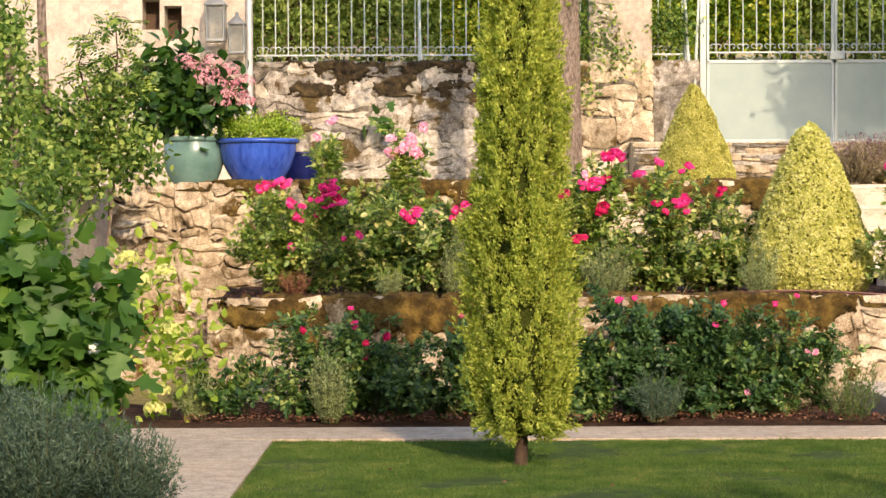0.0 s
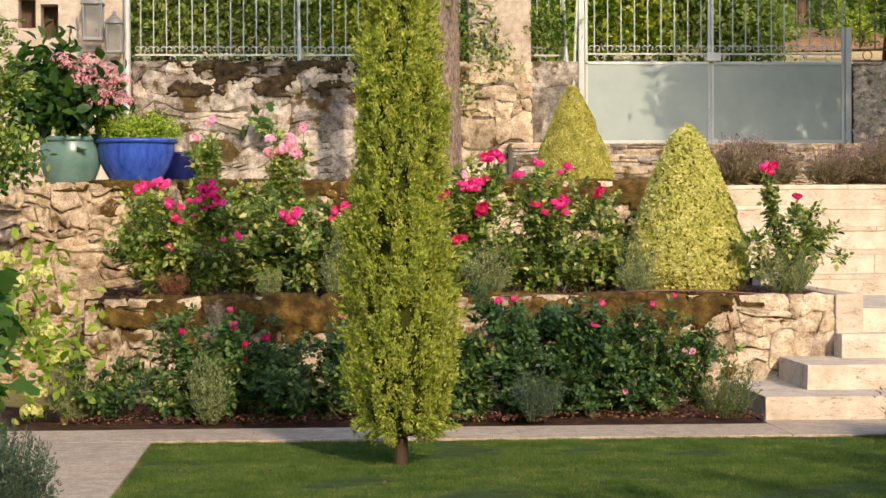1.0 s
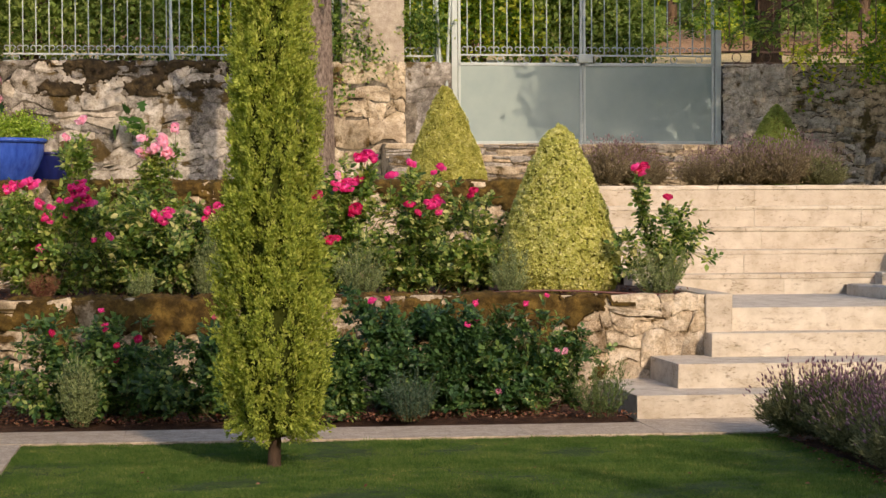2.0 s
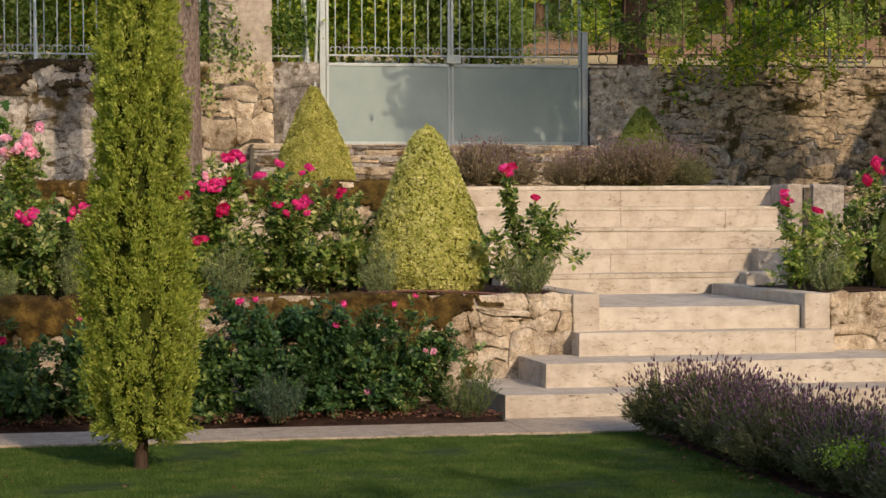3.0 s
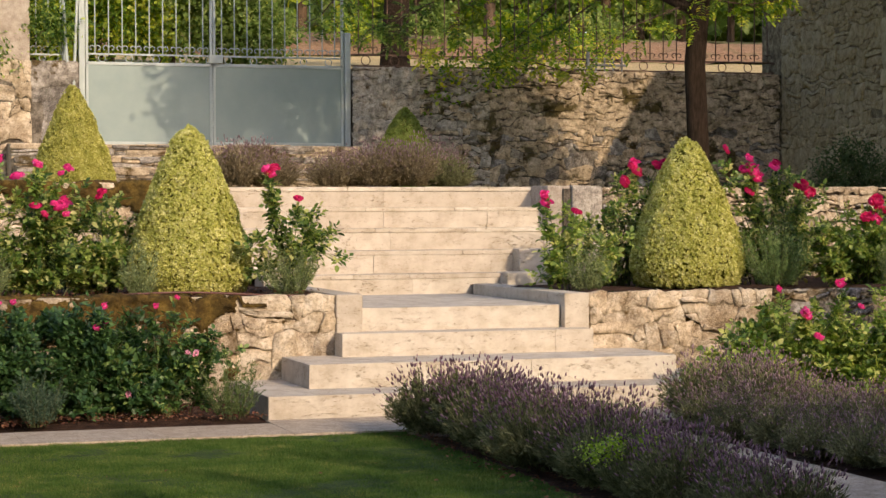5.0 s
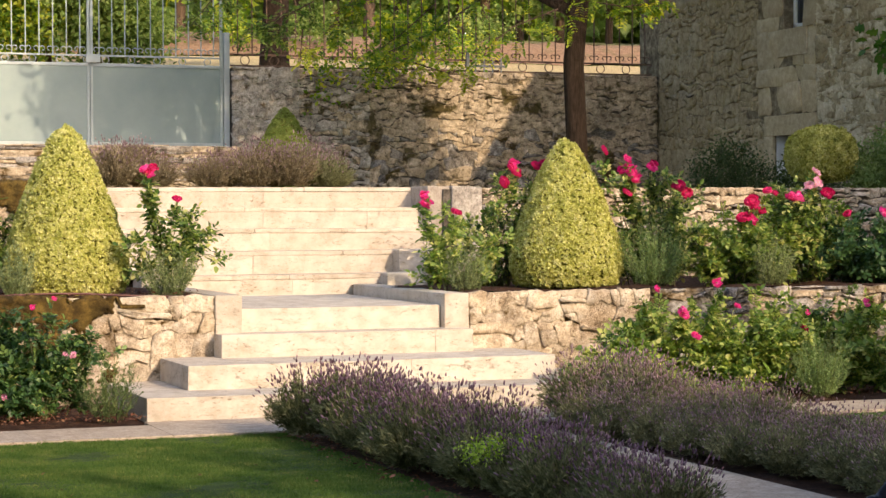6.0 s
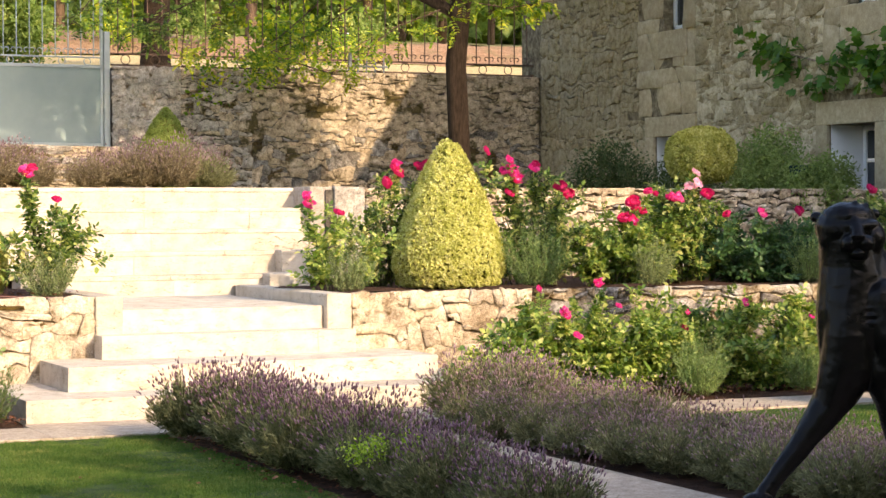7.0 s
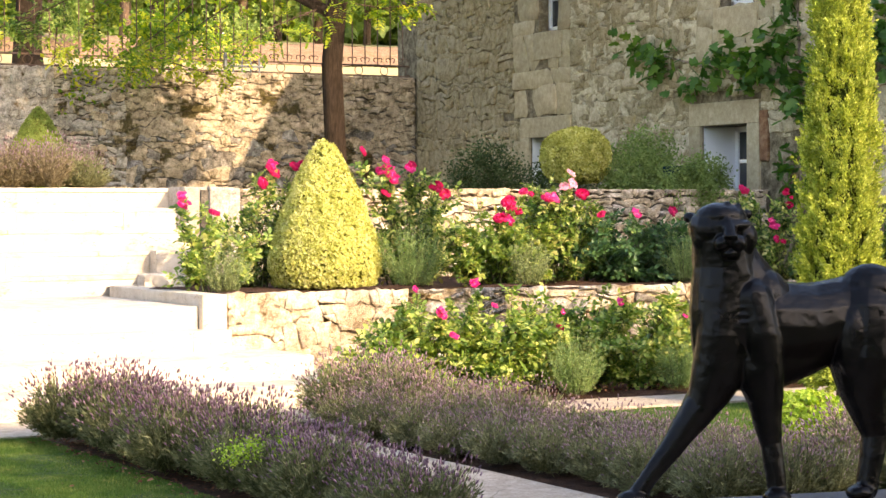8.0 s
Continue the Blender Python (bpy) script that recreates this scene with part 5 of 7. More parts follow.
rose_bush((-0.21, 15.3, BED2), 0.77, 0.70, M_ROSE, "magenta-pink rose bush in the upper bed", 3238, [(M_PINK, [(-0.093, -0.27, 0.625, 0.9), (-0.039, -0.24, 0.595, 1.26), (0.003, -0.21, 0.637, 1.14), (-0.026, -0.26, 0.574, 1.02), (0.3, -0.23, 0.649, 0.9), (0.384, -0.27, 0.666, 1.26)])])
rose_bush((-0.31, 16.7, BED2), 0.52, 1.42, M_ROSE_YELLOW, "tall shrub rose with pale pink flowers", 2206, [(M_BLUSH, [(-0.112, -0.21, 1.236, 1.12), (-0.025, -0.19, 1.157, 1.57), (-0.119, -0.16, 1.112, 1.43), (0.082, -0.2, 1.124, 1.27), (0.152, -0.17, 1.329, 1.12), (0.045, -0.21, 1.216, 1.57), (0.003, -0.19, 1.148, 1.43), (0.104, -0.16, 1.116, 1.27)])])
rose_bush((-0.91, 16.7, BED2), 0.47, 1.43, M_ROSE_YELLOW, "tall shrub rose with few pale flowers", 1912, [(M_BLUSH, [(-0.128, -0.2, 1.252, 0.9), (0.01, -0.18, 1.382, 1.26)])])
rose_bush((0.14, 15.5, BED2), 0.48, 0.58, M_ROSE, "leafy rose bush behind the cypress", 1912, [])
rose_bush((0.64, 15.5, BED2), 0.70, 0.72, M_ROSE, "leafy rose bush behind the cypress", 2206, [])
rose_bush((1.15, 15.4, BED2), 0.74, 1.05, M_ROSE_YELLOW, "tall rose bush with magenta and red roses", 3532, [(M_PINK, [(-0.105, -0.26, 0.846, 0.9), (-0.018, -0.23, 0.833, 1.26), (0.152, -0.25, 1.07, 1.02), (0.197, -0.22, 1.037, 0.9), (0.125, -0.26, 1.053, 1.26), (0.323, -0.23, 0.908, 1.14), (0.476, -0.21, 1.002, 1.02), (0.697, -0.25, 0.975, 0.9), (0.026, -0.22, 0.858, 1.14)]), (M_RED, [(0.091, -0.21, 0.876, 1.14), (0.06, -0.22, 0.654, 1.26), (-0.233, -0.26, 0.761, 1.14), (-0.138, -0.23, 0.42, 1.02)]), (M_BLUSH, [(-0.08, -0.21, 0.91, 0.9), (-0.24, -0.25, 1.017, 1.26)])])
rose_bush((1.65, 15.4, BED2), 0.82, 0.93, M_ROSE, "tall rose bush with magenta and red roses", 3825, [(M_PINK, [(0.097, -0.28, 0.703, 0.9), (0.164, -0.25, 0.715, 1.26), (0.139, -0.28, 0.685, 1.26)]), (M_RED, [(0.039, -0.23, 0.618, 1.14), (-0.038, -0.27, 0.686, 1.02), (0.456, -0.24, 0.791, 0.9)])])
rose_bush((2.15, 15.7, BED2), 0.75, 0.74, M_ROSE, "leafy rose bush beside the box cone", 2944, [])
rose_bush((3.54, 15.1, BED2), 0.80, 0.86, M_ROSE, "straggly rose bush beside the steps with few red roses", 2560, [(M_PINK, [(-0.256, -0.28, 0.963, 0.85), (-0.206, -0.25, 0.929, 1.0)]), (M_RED, [(-0.169, -0.22, 0.973, 0.95), (-0.236, -0.26, 0.942, 0.8), (0.007, -0.23, 0.737, 0.85)])], loose=True)
rose_bush((5.86, 15.1, BED2), 0.58, 0.72, M_ROSE_YELLOW, "sparse rose bush beside the steps", 1912, [(M_PINK, [(-0.326, -0.23, 0.769, 0.9), (-0.307, -0.2, 0.711, 1.26)]), (M_RED, [(-0.029, -0.17, 0.63, 1.14)])], loose=True)
rose_bush((6.51, 15.8, BED2), 0.67, 0.96, M_ROSE, "rose bush with crimson roses behind the cone", 2206, [(M_RED, [(0.051, -0.25, 1.009, 0.9), (0.113, -0.22, 0.963, 1.26), (0.296, -0.23, 1.024, 1.02), (-0.011, -0.25, 0.882, 1.26), (0.384, -0.22, 1.034, 1.14)]), (M_PINK, [(0.1, -0.19, 1.034, 1.14), (0.349, -0.2, 1.011, 0.9)])])
rose_bush((7.84, 15.4, BED2), 1.09, 1.11, M_ROSE, "tall rose bush with crimson and magenta roses", 3825, [(M_PINK, [(-0.437, -0.34, 1.07, 0.99), (-0.371, -0.31, 0.953, 1.39), (-0.437, -0.28, 0.977, 1.25), (-0.209, -0.33, 1.001, 1.12), (-0.391, -0.3, 0.963, 1.39)]), (M_RED, [(-0.168, -0.3, 1.026, 0.99), (0.041, -0.34, 0.845, 1.39), (0.136, -0.31, 0.788, 1.25), (-0.401, -0.28, 0.788, 1.12), (-0.639, -0.33, 1.139, 0.99)])])
rose_bush((8.67, 15.4, BED2), 1.08, 0.73, M_ROSE_YELLOW, "rose bush with crimson roses before the wall", 3532, [(M_RED, [(-0.134, -0.34, 0.705, 0.99), (-0.062, -0.31, 0.715, 1.39), (0.098, -0.3, 0.803, 0.99), (-0.163, -0.34, 0.569, 1.39), (-0.034, -0.31, 0.676, 1.25)]), (M_PINK, [(-0.086, -0.28, 0.593, 1.25), (-0.071, -0.32, 0.559, 1.12)])])
rose_bush((9.37, 15.5, BED2), 1.07, 0.93, M_ROSE, "rose bush with crimson and pale pink roses", 3385, [(M_PINK, [(-0.319, -0.33, 0.765, 0.99), (-0.244, -0.31, 0.755, 1.39)]), (M_BLUSH, [(-0.11, -0.28, 0.85, 1.25), (-0.066, -0.32, 0.885, 1.12), (-0.06, -0.29, 0.975, 0.99)]), (M_RED, [(0.031, -0.33, 0.78, 1.39), (-0.331, -0.31, 0.74, 1.25)])])
rose_bush((9.97, 15.4, BED2), 1.46, 0.61, M_ROSE_DARK, "dense dark-leaved rose bush in the upper bed", 4709, [(M_RED, [(-0.479, -0.42, 0.604, 0.9), (0.294, -0.37, 0.632, 1.14)]), (M_PINK, [(-0.106, -0.39, 0.613, 1.26)])])
rose_bush((10.68, 15.4, BED2), 1.08, 0.56, M_ROSE_DARK, "dense dark-leaved rose bush in the upper bed", 2944, [])
rose_bush((11.69, 15.4, BED2), 1.26, 0.84, M_ROSE, "rose bush with red roses before the house", 3238, [(M_RED, [(-0.157, -0.38, 0.806, 0.9), (-0.619, -0.35, 0.826, 1.26), (-0.263, -0.36, 0.371, 1.02), (-0.092, -0.34, 0.685, 0.9)]), (M_PINK, [(-0.257, -0.32, 0.491, 1.14)])])
rose_bush((12.78, 15.4, BED2), 1.40, 0.72, M_ROSE, "leafy rose bush behind the cypress", 2649, [])
rose_bush((-1.46, 13.36, BED1), 0.72, 0.41, M_ROSE_GREEN, "low sparse rose bush in the lower bed", 1300, [], loose=True)
rose_bush((-0.83, 13.40, BED1), 0.65, 0.73, M_ROSE_GREEN, "leafy rose bush with small pink roses", 3000, [(M_PINK, [(0.221, -0.24, 0.735, 0.5), (0.249, -0.21, 0.625, 0.69)]), (M_RED, [(-0.101, -0.19, 0.591, 0.63), (0.323, -0.23, 0.506, 0.56), (0.322, -0.2, 0.406, 0.5), (0.462, -0.24, 0.547, 0.69)])], leaf=0.046)
rose_bush((-0.34, 13.40, BED1), 0.80, 0.72, M_ROSE_GREEN, "dense dark rose bush in the lower bed", 3400, [], leaf=0.046)
rose_bush((0.06, 13.40, BED1), 0.46, 0.67, M_ROSE_GREEN, "rose bush behind the cypress", 1500, [(M_PINK, [(0.055, -0.2, 0.689, 0.54)])])
rose_bush((0.46, 13.40, BED1), 0.57, 0.56, M_ROSE_GREEN, "rose bush behind the cypress", 1500, [])
rose_bush((0.93, 13.36, BED1), 0.46, 0.52, M_ROSE_GREEN, "low leafy rose bush in the lower bed", 2400, [], leaf=0.046)
# This bush and the next: dark leaf colour includes the bed's shade.
rose_bush((1.39, 13.40, BED1), 0.80, 0.87, M_ROSE_DARK, "dense dark rose bush with small magenta flowers", 6200, [(M_PINK, [(-0.14, -0.28, 0.797, 0.5), (-0.242, -0.25, 0.781, 0.69), (0.395, -0.22, 0.617, 0.63), (0.446, -0.26, 0.764, 0.56), (0.453, -0.23, 0.651, 0.5)])], leaf=0.044)
rose_bush((1.88, 13.48, BED1), 0.84, 0.84, M_ROSE_DARK, "dense dark rose bush in the lower bed", 5200, [], leaf=0.044)
rose_bush((2.24, 13.40, BED1), 0.78, 0.78, M_ROSE_GREEN, "rose bush with tiny blush flowers", 3600, [(M_BLUSH, [(0.144, -0.26, 0.445, 0.45), (0.205, -0.23, 0.435, 0.63), (-0.24, -0.2, 0.172, 0.57)]), (M_PINK, [(-0.066, -0.25, 0.755, 0.51), (0.077, -0.22, 0.809, 0.45)])], leaf=0.044)
rose_bush((6.32, 13.15, BED1), 0.73, 0.54, M_ROSE_YELLOW, "yellow-green rose bush below the wall", 2501, [])
rose_bush((6.88, 13.15, BED1), 0.95, 0.80, M_ROSE_YELLOW, "yellow-green rose bush with pink roses", 4300, [(M_PINK, [(-0.335, -0.31, 0.815, 0.65), (0.173, -0.28, 0.841, 0.91), (-0.108, -0.25, 0.631, 0.82), (-0.084, -0.29, 0.612, 0.73), (0.342, -0.27, 0.674, 0.65), (-0.022, -0.31, 0.466, 0.91), (-0.1, -0.28, 0.653, 0.82)])], leaf=0.050)
rose_bush((7.51, 13.22, BED1), 0.99, 0.77, M_ROSE_YELLOW, "leafy green rose bush with pink roses", 4300, [(M_PINK, [(0.31, -0.32, 0.614, 0.59), (-0.051, -0.26, 0.481, 0.74)]), (M_RED, [(0.302, -0.29, 0.493, 0.82)])], leaf=0.050)
rose_bush((8.22, 13.22, BED1), 0.98, 0.78, M_ROSE_YELLOW, "leafy rose bush with few pink roses", 4000, [(M_PINK, [(0.711, -0.32, 0.55, 0.59), (0.128, -0.29, 0.673, 0.82)])], leaf=0.050)
rose_bush((8.73, 13.15, BED1), 1.01, 0.75, M_ROSE_YELLOW, "leafy green rose bush in the lower bed", 3700, [], leaf=0.050)
rose_bush((9.24, 13.15, BED1), 0.87, 0.49, M_ROSE, "leafy rose bush in the lower bed", 2353, [])
rose_bush((10.23, 13.15, BED1), 1.27, 0.66, M_ROSE, "leafy rose bush behind the statue", 2944, [])
rose_bush((11.05, 13.15, BED1), 1.21, 0.63, M_ROSE, "leafy rose bush behind the statue", 2649, [])
silver_tuft((-1.12, 15.0, BED2), 0.28, 0.21, "dry brown herb tuft on the wall edge", 705, M_DRY)
silver_tuft((0.11, 15.0, BED2), 0.33, 0.47, "silvery grey herb tuft at the bed edge", 1350, None)
silver_tuft((1.22, 14.95, BED2), 0.49, 0.39, "silvery grey herb tuft at the bed edge", 1638, None)
silver_tuft((2.36, 14.95, BED2), 0.37, 0.37, "silvery grey herb tuft at the bed edge", 1260, None)
silver_tuft((-0.40, 14.95, BED2), 0.23, 0.21, "silvery grey herb tuft at the bed edge", 637, None)
silver_tuft((-0.74, 13.04, BED1), 0.31, 0.45, "silvery grey herb tuft at the bed edge", 1537, None)
# Duller leaf on this tuft stands in for shade over the bed.
silver_tuft((1.39, 13.04, BED1), 0.40, 0.34, "herb tuft coloured dull grey-green for shade at the bed edge", 1383, M_GREYGREEN)
silver_tuft((2.66, 13.10, BED1), 0.46, 0.42, "wispy dull green herb at the bed edge", 1250, M_SAGE_LEAF)
silver_tuft((-1.65, 13.3, BED1), 0.33, 0.33, "silvery grey herb tuft at the bed edge", 1260, None)
silver_tuft((3.49, 14.9, BED2), 0.51, 0.39, "silvery grey herb tuft at the bed edge", 1702, None)
silver_tuft((5.92, 14.9, BED2), 0.46, 0.35, "silvery grey herb tuft at the bed edge", 1425, None)
silver_tuft((7.60, 14.95, BED2), 0.65, 0.53, "bushy grey-green herb in the upper bed", 2715, M_HERB)
silver_tuft((8.72, 14.95, BED2), 0.44, 0.39, "silvery grey herb tuft at the bed edge", 1511, None)
silver_tuft((7.86, 12.78, BED1), 0.52, 0.44, "bushy grey-green herb in the lower bed", 2445, M_HERB)
silver_tuft((8.78, 12.78, BED1), 0.40, 0.36, "bushy grey-green herb in the lower bed", 1650, M_HERB)
silver_tuft((10.34, 14.95, BED2), 0.51, 0.46, "bushy grey-green herb in the upper bed", 1950, M_HERB)

# ---- pots on the upper wall ----
def pot(at, r, h, material, label, foot=0.62, belly=0.0):
    ob = thing("garden_pot", label, "pot", at, 0, "glazed pots")
    prof = [(0.004, 0.0), (r * foot, 0.0), (r * (foot + 0.03), 0.02 * h)]
    for k in range(1, 9):
        t = k / 8
        prof.append((r * (foot + (0.97 - foot) * math.sin(t * math.pi / 2) ** 0.9 + belly * math.sin(t * math.pi)), h * (0.02 + 0.86 * t)))
    v, f = lathe(prof + [(r * 0.97, h * 0.90), (r * 0.90, h * 0.89), (r * 0.80, h * 0.5)], 48)
    put("body", mesh_from("body", v, f, True), material, ob)
    v, f = lathe([(r * 0.95, h * 0.89), (r * 1.03, h * 0.905), (r * 1.06, h * 0.95), (r * 1.03, h), (r * 0.94, h), (r * 0.92, h * 0.93)], 48)
    put("rim", mesh_from("rim", v, f, True), material, ob)
    v, f = lathe([(r * 0.93, h * 0.91), (0.004, h * 0.93)], 32)
    put("compost", mesh_from("compost", v, f, True), M_SOIL, ob)
    return ob


PZ = 1.66
pot((-2.25, 18.15, PZ), 0.265, 0.42, M_TEAL, "celadon green glazed pot on the wall", 0.76, 0.10)
pot((-1.67, 18.15, PZ), 0.362, 0.40, M_BLUE, "wide cobalt blue glazed bowl on the wall", 0.58)
pot((-1.30, 18.5, PZ), 0.20, 0.29, M_NAVY, "small dark blue glazed pot on the wall", 0.7)
leafy("box_mound", (-1.68, 18.15, PZ + 0.36), [(0, 0, 0.10, 0.33, 0.30, 0.13), (0.2, 0, 0.12, 0.2, 0.2, 0.13), (-0.15, 0, 0.14, 0.2, 0.2, 0.12)], 5000, 0.028, M_LIME, "light green small-leaved mound in the blue pot", "shrub", OVAL)
hyd = leafy("hydrangea", (-2.25, 18.15, PZ + 0.38), [(-0.05, 0, 0.42, 0.36, 0.30, 0.34), (0.2, -0.1, 0.25, 0.25, 0.25, 0.22), (-0.25, -0.05, 0.35, 0.25, 0.25, 0.3), (-0.12, -0.05, 0.80, 0.12, 0.12, 0.10)], 1400, 0.13, M_HYDRANGEA, "potted hydrangea with faded mauve-pink heads", "hydrangea", LEAF)


def flower_head(parent, at, r, material, n=70, name="flower_head"):
    """A domed head of many four-petalled florets."""
    d = directions(n, -0.3)
    p = np.asarray(at) + d * r * np.array([1, 1, 0.72])
    al = unit(np.cross(d, rng.normal(0, 1, (n, 3))))
    sets = []
    for k in range(4):
        q = math.pi / 2 * k
        w = al * math.cos(q) + np.cross(d, al) * math.sin(q)
        sets.append(leaves(OVAL, p, w + d * 0.25, d, 0.017))
    v, f = joined(sets)
    return tagged(put(name, mesh_from(name, v, f), material, parent), kind="stuff")


for x, y, z in ((0.02, -0.25, 0.66), (0.16, -0.28, 0.62), (0.30, -0.25, 0.58), (0.24, -0.30, 0.50), (0.38, -0.22, 0.48), (0.44, -0.2, 0.40), (0.34, -0.30, 0.40), (-0.06, -0.22, 0.72), (0.48, -0.2, 0.52), (0.12, -0.3, 0.52), (0.20, -0.3, 0.70), (0.36, -0.26, 0.62), (0.50, -0.2, 0.34), (0.28, -0.3, 0.33)):
    flower_head(hyd, (x, y, z), rng.uniform(0.075, 0.105), M_MAUVE)

# ---- shrubs at the side of the garden ----
rambler = leafy("rambling_shrub", (-2.75, 16.4, 0.0), [(-0.60, 0, 2.02, 0.34, 0.40, 0.34), (-0.15, -0.1, 1.98, 0.36, 0.4, 0.32), (0.22, 0, 1.86, 0.24, 0.3, 0.24), (0.02, 0.0, 2.30, 0.20, 0.25, 0.14), (-0.35, -0.2, 1.66, 0.40, 0.35, 0.14), (-0.80, 0, 2.85, 0.20, 0.25, 0.30)], 5200, 0.062, M_RAMBLER, "tall rambling shrub with light green leaves", "shrub", LEAF,
      trunk=[([(-0.42, 0, 0), (-0.46, 0, 1.2), (-0.52, 0, 3.2)], [0.05, 0.045, 0.035]), ([(0, 0, 0), (0.0, 0, 1.0), (0.12, 0, 2.2)], [0.02, 0.015, 0.008])], bark=M_BARK)
leafy("rambling_shrub", (-3.05, 14.6, 0.0), [(-0.3, 0, 2.35, 0.35, 0.35, 0.40), (-0.2, 0.1, 1.75, 0.45, 0.35, 0.35), (0.15, 0, 1.55, 0.35, 0.3, 0.22), (0.1, -1.1, 1.45, 0.40, 0.25, 0.28), (0.35, -1.1, 1.28, 0.20, 0.2, 0.16), (-0.2, -1.1, 1.7, 0.3, 0.25, 0.25)], 5200, 0.06, M_RAMBLER, "dark leafy shrub over the side wall", "shrub", LEAF,
      trunk=[([(0.05, 0, 0), (-0.02, 0, 1.2), (-0.1, 0, 2.6)], [0.045, 0.04, 0.03])], bark=M_BARK)
oak = leafy("oakleaf_shrub", (-2.22, 11.2, 0.0), [(-0.25, 0, 0.85, 0.35, 0.3, 0.38), (0.10, -0.1, 0.75, 0.30, 0.3, 0.35), (-0.1, -0.15, 0.50, 0.5, 0.3, 0.28), (-0.3, 0, 1.12, 0.25, 0.25, 0.22), (0.26, -0.05, 0.55, 0.18, 0.2, 0.22)], 1350, 0.136, M_OAKLEAF,
            "large shrub with broad lobed green leaves", "shrub", LOBED, droop=0.25, trunk=[([(0, 0, 0), (0, 0, 0.4), (0.1, 0, 0.8)], [0.02, 0.015, 0.008]), ([(-0.1, 0, 0), (-0.2, 0, 0.5), (-0.3, 0, 1.0)], [0.02, 0.015, 0.008])])
flower_head(oak, (0.30, -0.30, 0.66), 0.06, M_WHITE, 40)
lime = leafy("panicle_hydrangea", (-1.85, 13.45, BED1), [(-0.05, 0, 0.75, 0.16, 0.2, 0.22), (0.05, -0.1, 0.35, 0.24, 0.2, 0.26), (-0.2, 0, 0.95, 0.14, 0.2, 0.12)], 420, 0.085, M_LIME, "lime-green hydrangea with cream flower heads", "hydrangea", LEAF)
for x, z in ((-0.22, 1.07), (0.02, 0.98), (0.12, 0.42), (-0.05, 0.08), (-0.02, 0.20), (0.05, 0.60), (-0.14, 0.92)):
    flower_head(lime, (x, -0.25, z), 0.072, M_CREAM, 95)
silver_tuft((-1.80, 9.05, 0.0), 0.80, 0.57, "large grey-green lavender bush beside the path", 30000, M_GREYGREEN, "grey_shrub", "", 0.027, 7)
silver_tuft((-1.42, 9.0, 0.0), 0.50, 0.42, "grey-green lavender bush beside the path", 15000, M_GREYGREEN, "grey_shrub", "", 0.027, 7)
silver_tuft((-2.2, 9.3, 0.0), 0.80, 0.62, "large grey-green lavender bush beside the path", 30000, M_GREYGREEN, "grey_shrub", "", 0.027, 7)
leafy("wall_fig", (-0.93, REAR - 0.25, 2.35), [(0.06, 0, 0.24, 0.10, 0.05, 0.10)], 16, 0.17, M_VINE, "broad-leaved fig seedling on the old wall", "plant", LOBED, droop=0.3)

# ---- trees ----
leafy("terrace_tree", (1.34, 22.0, TERRACE), [(0, 0, 4.6, 1.6, 1.5, 1.0), (0.6, 0.3, 3.6, 0.9, 0.8, 0.6), (-0.7, -0.2, 3.8, 0.9, 0.8, 0.6), (0.02, -0.35, 2.10, 0.16, 0.10, 0.10)], 4500, 0.10, M_TREE, "tree with ridged grey-brown bark on the terrace", "tree", LEAF,
      trunk=[([(0, 0, -0.1), (0, 0, 0.4), (-0.02, 0, 2.0), (-0.03, 0, 3.2), (0.1, 0, 4.5)], [0.22, 0.19, 0.178, 0.16, 0.06]), ([(-0.03, 0, 2.9), (-0.5, -0.1, 3.6), (-0.9, -0.2, 4.2)], [0.09, 0.06, 0.02]), ([(-0.03, 0, 2.9), (0.5, 0.2, 3.5), (0.9, 0.3, 4.2)], [0.09, 0.06, 0.02])])
shade = leafy("shade_tree", (9.38, 20.3, TERRACE), [(-1.8, 0.6, 3.9, 1.8, 1.5, 0.9), (-2.6, 3.3, 3.5, 1.3, 1.0, 0.5), (0.5, 0, 3.8, 1.3, 1.2, 0.7), (0.3, 3.7, 3.5, 0.8, 0.7, 0.45), (-2.3, 3.7, 3.5, 0.9, 0.7, 0.4),
      (0.8, -1.3, 3.1, 0.8, 0.7, 0.4), (1.1, -1.7, 3.7, 0.9, 0.8, 0.5), (0.5, 0.1, 2.62, 0.7, 0.4, 0.18), (0.2, 0.2, 2.95, 1.2, 1.0, 0.35), (1.2, 0, 3.65, 0.75, 0.8, 0.6), (1.1, 0, 2.98, 0.7, 0.8, 0.35), (3.2, 3.9, 3.7, 0.6, 1.2, 0.5), (3.1, 1.9, 4.5, 0.7, 1.0, 0.4), (3.1, 0.4, 4.9, 0.6, 1.0, 0.4), (0.95, 3.6, 3.5, 0.5, 0.5, 0.5), (1.35, 0, 3.35, 0.85, 0.9, 0.8), (1.60, 0, 3.0, 0.72, 0.8, 0.45), (0.6, 0, 3.3, 0.9, 0.9, 0.6)], 42000, 0.085, M_TREE, "leafy shade tree with a bare trunk coloured dark for shade", "tree", LEAF, droop=0.2,
      trunk=[([(0.03, 0, -0.1), (0, 0, 0.3), (-0.05, 0, 1.4), (0.03, 0, 2.2), (0.12, 0, 3.2)], [0.14, 0.12, 0.115, 0.11, 0.07]), ([(0.0, 0, 1.95), (-0.8, 0.7, 2.5), (-2.6, 2.1, 3.0)], [0.07, 0.05, 0.02]), ([(0.03, 0, 2.2), (0.5, 0, 2.9), (0.9, 0, 3.8)], [0.08, 0.05, 0.02])], bark=M_SHADED_BARK)


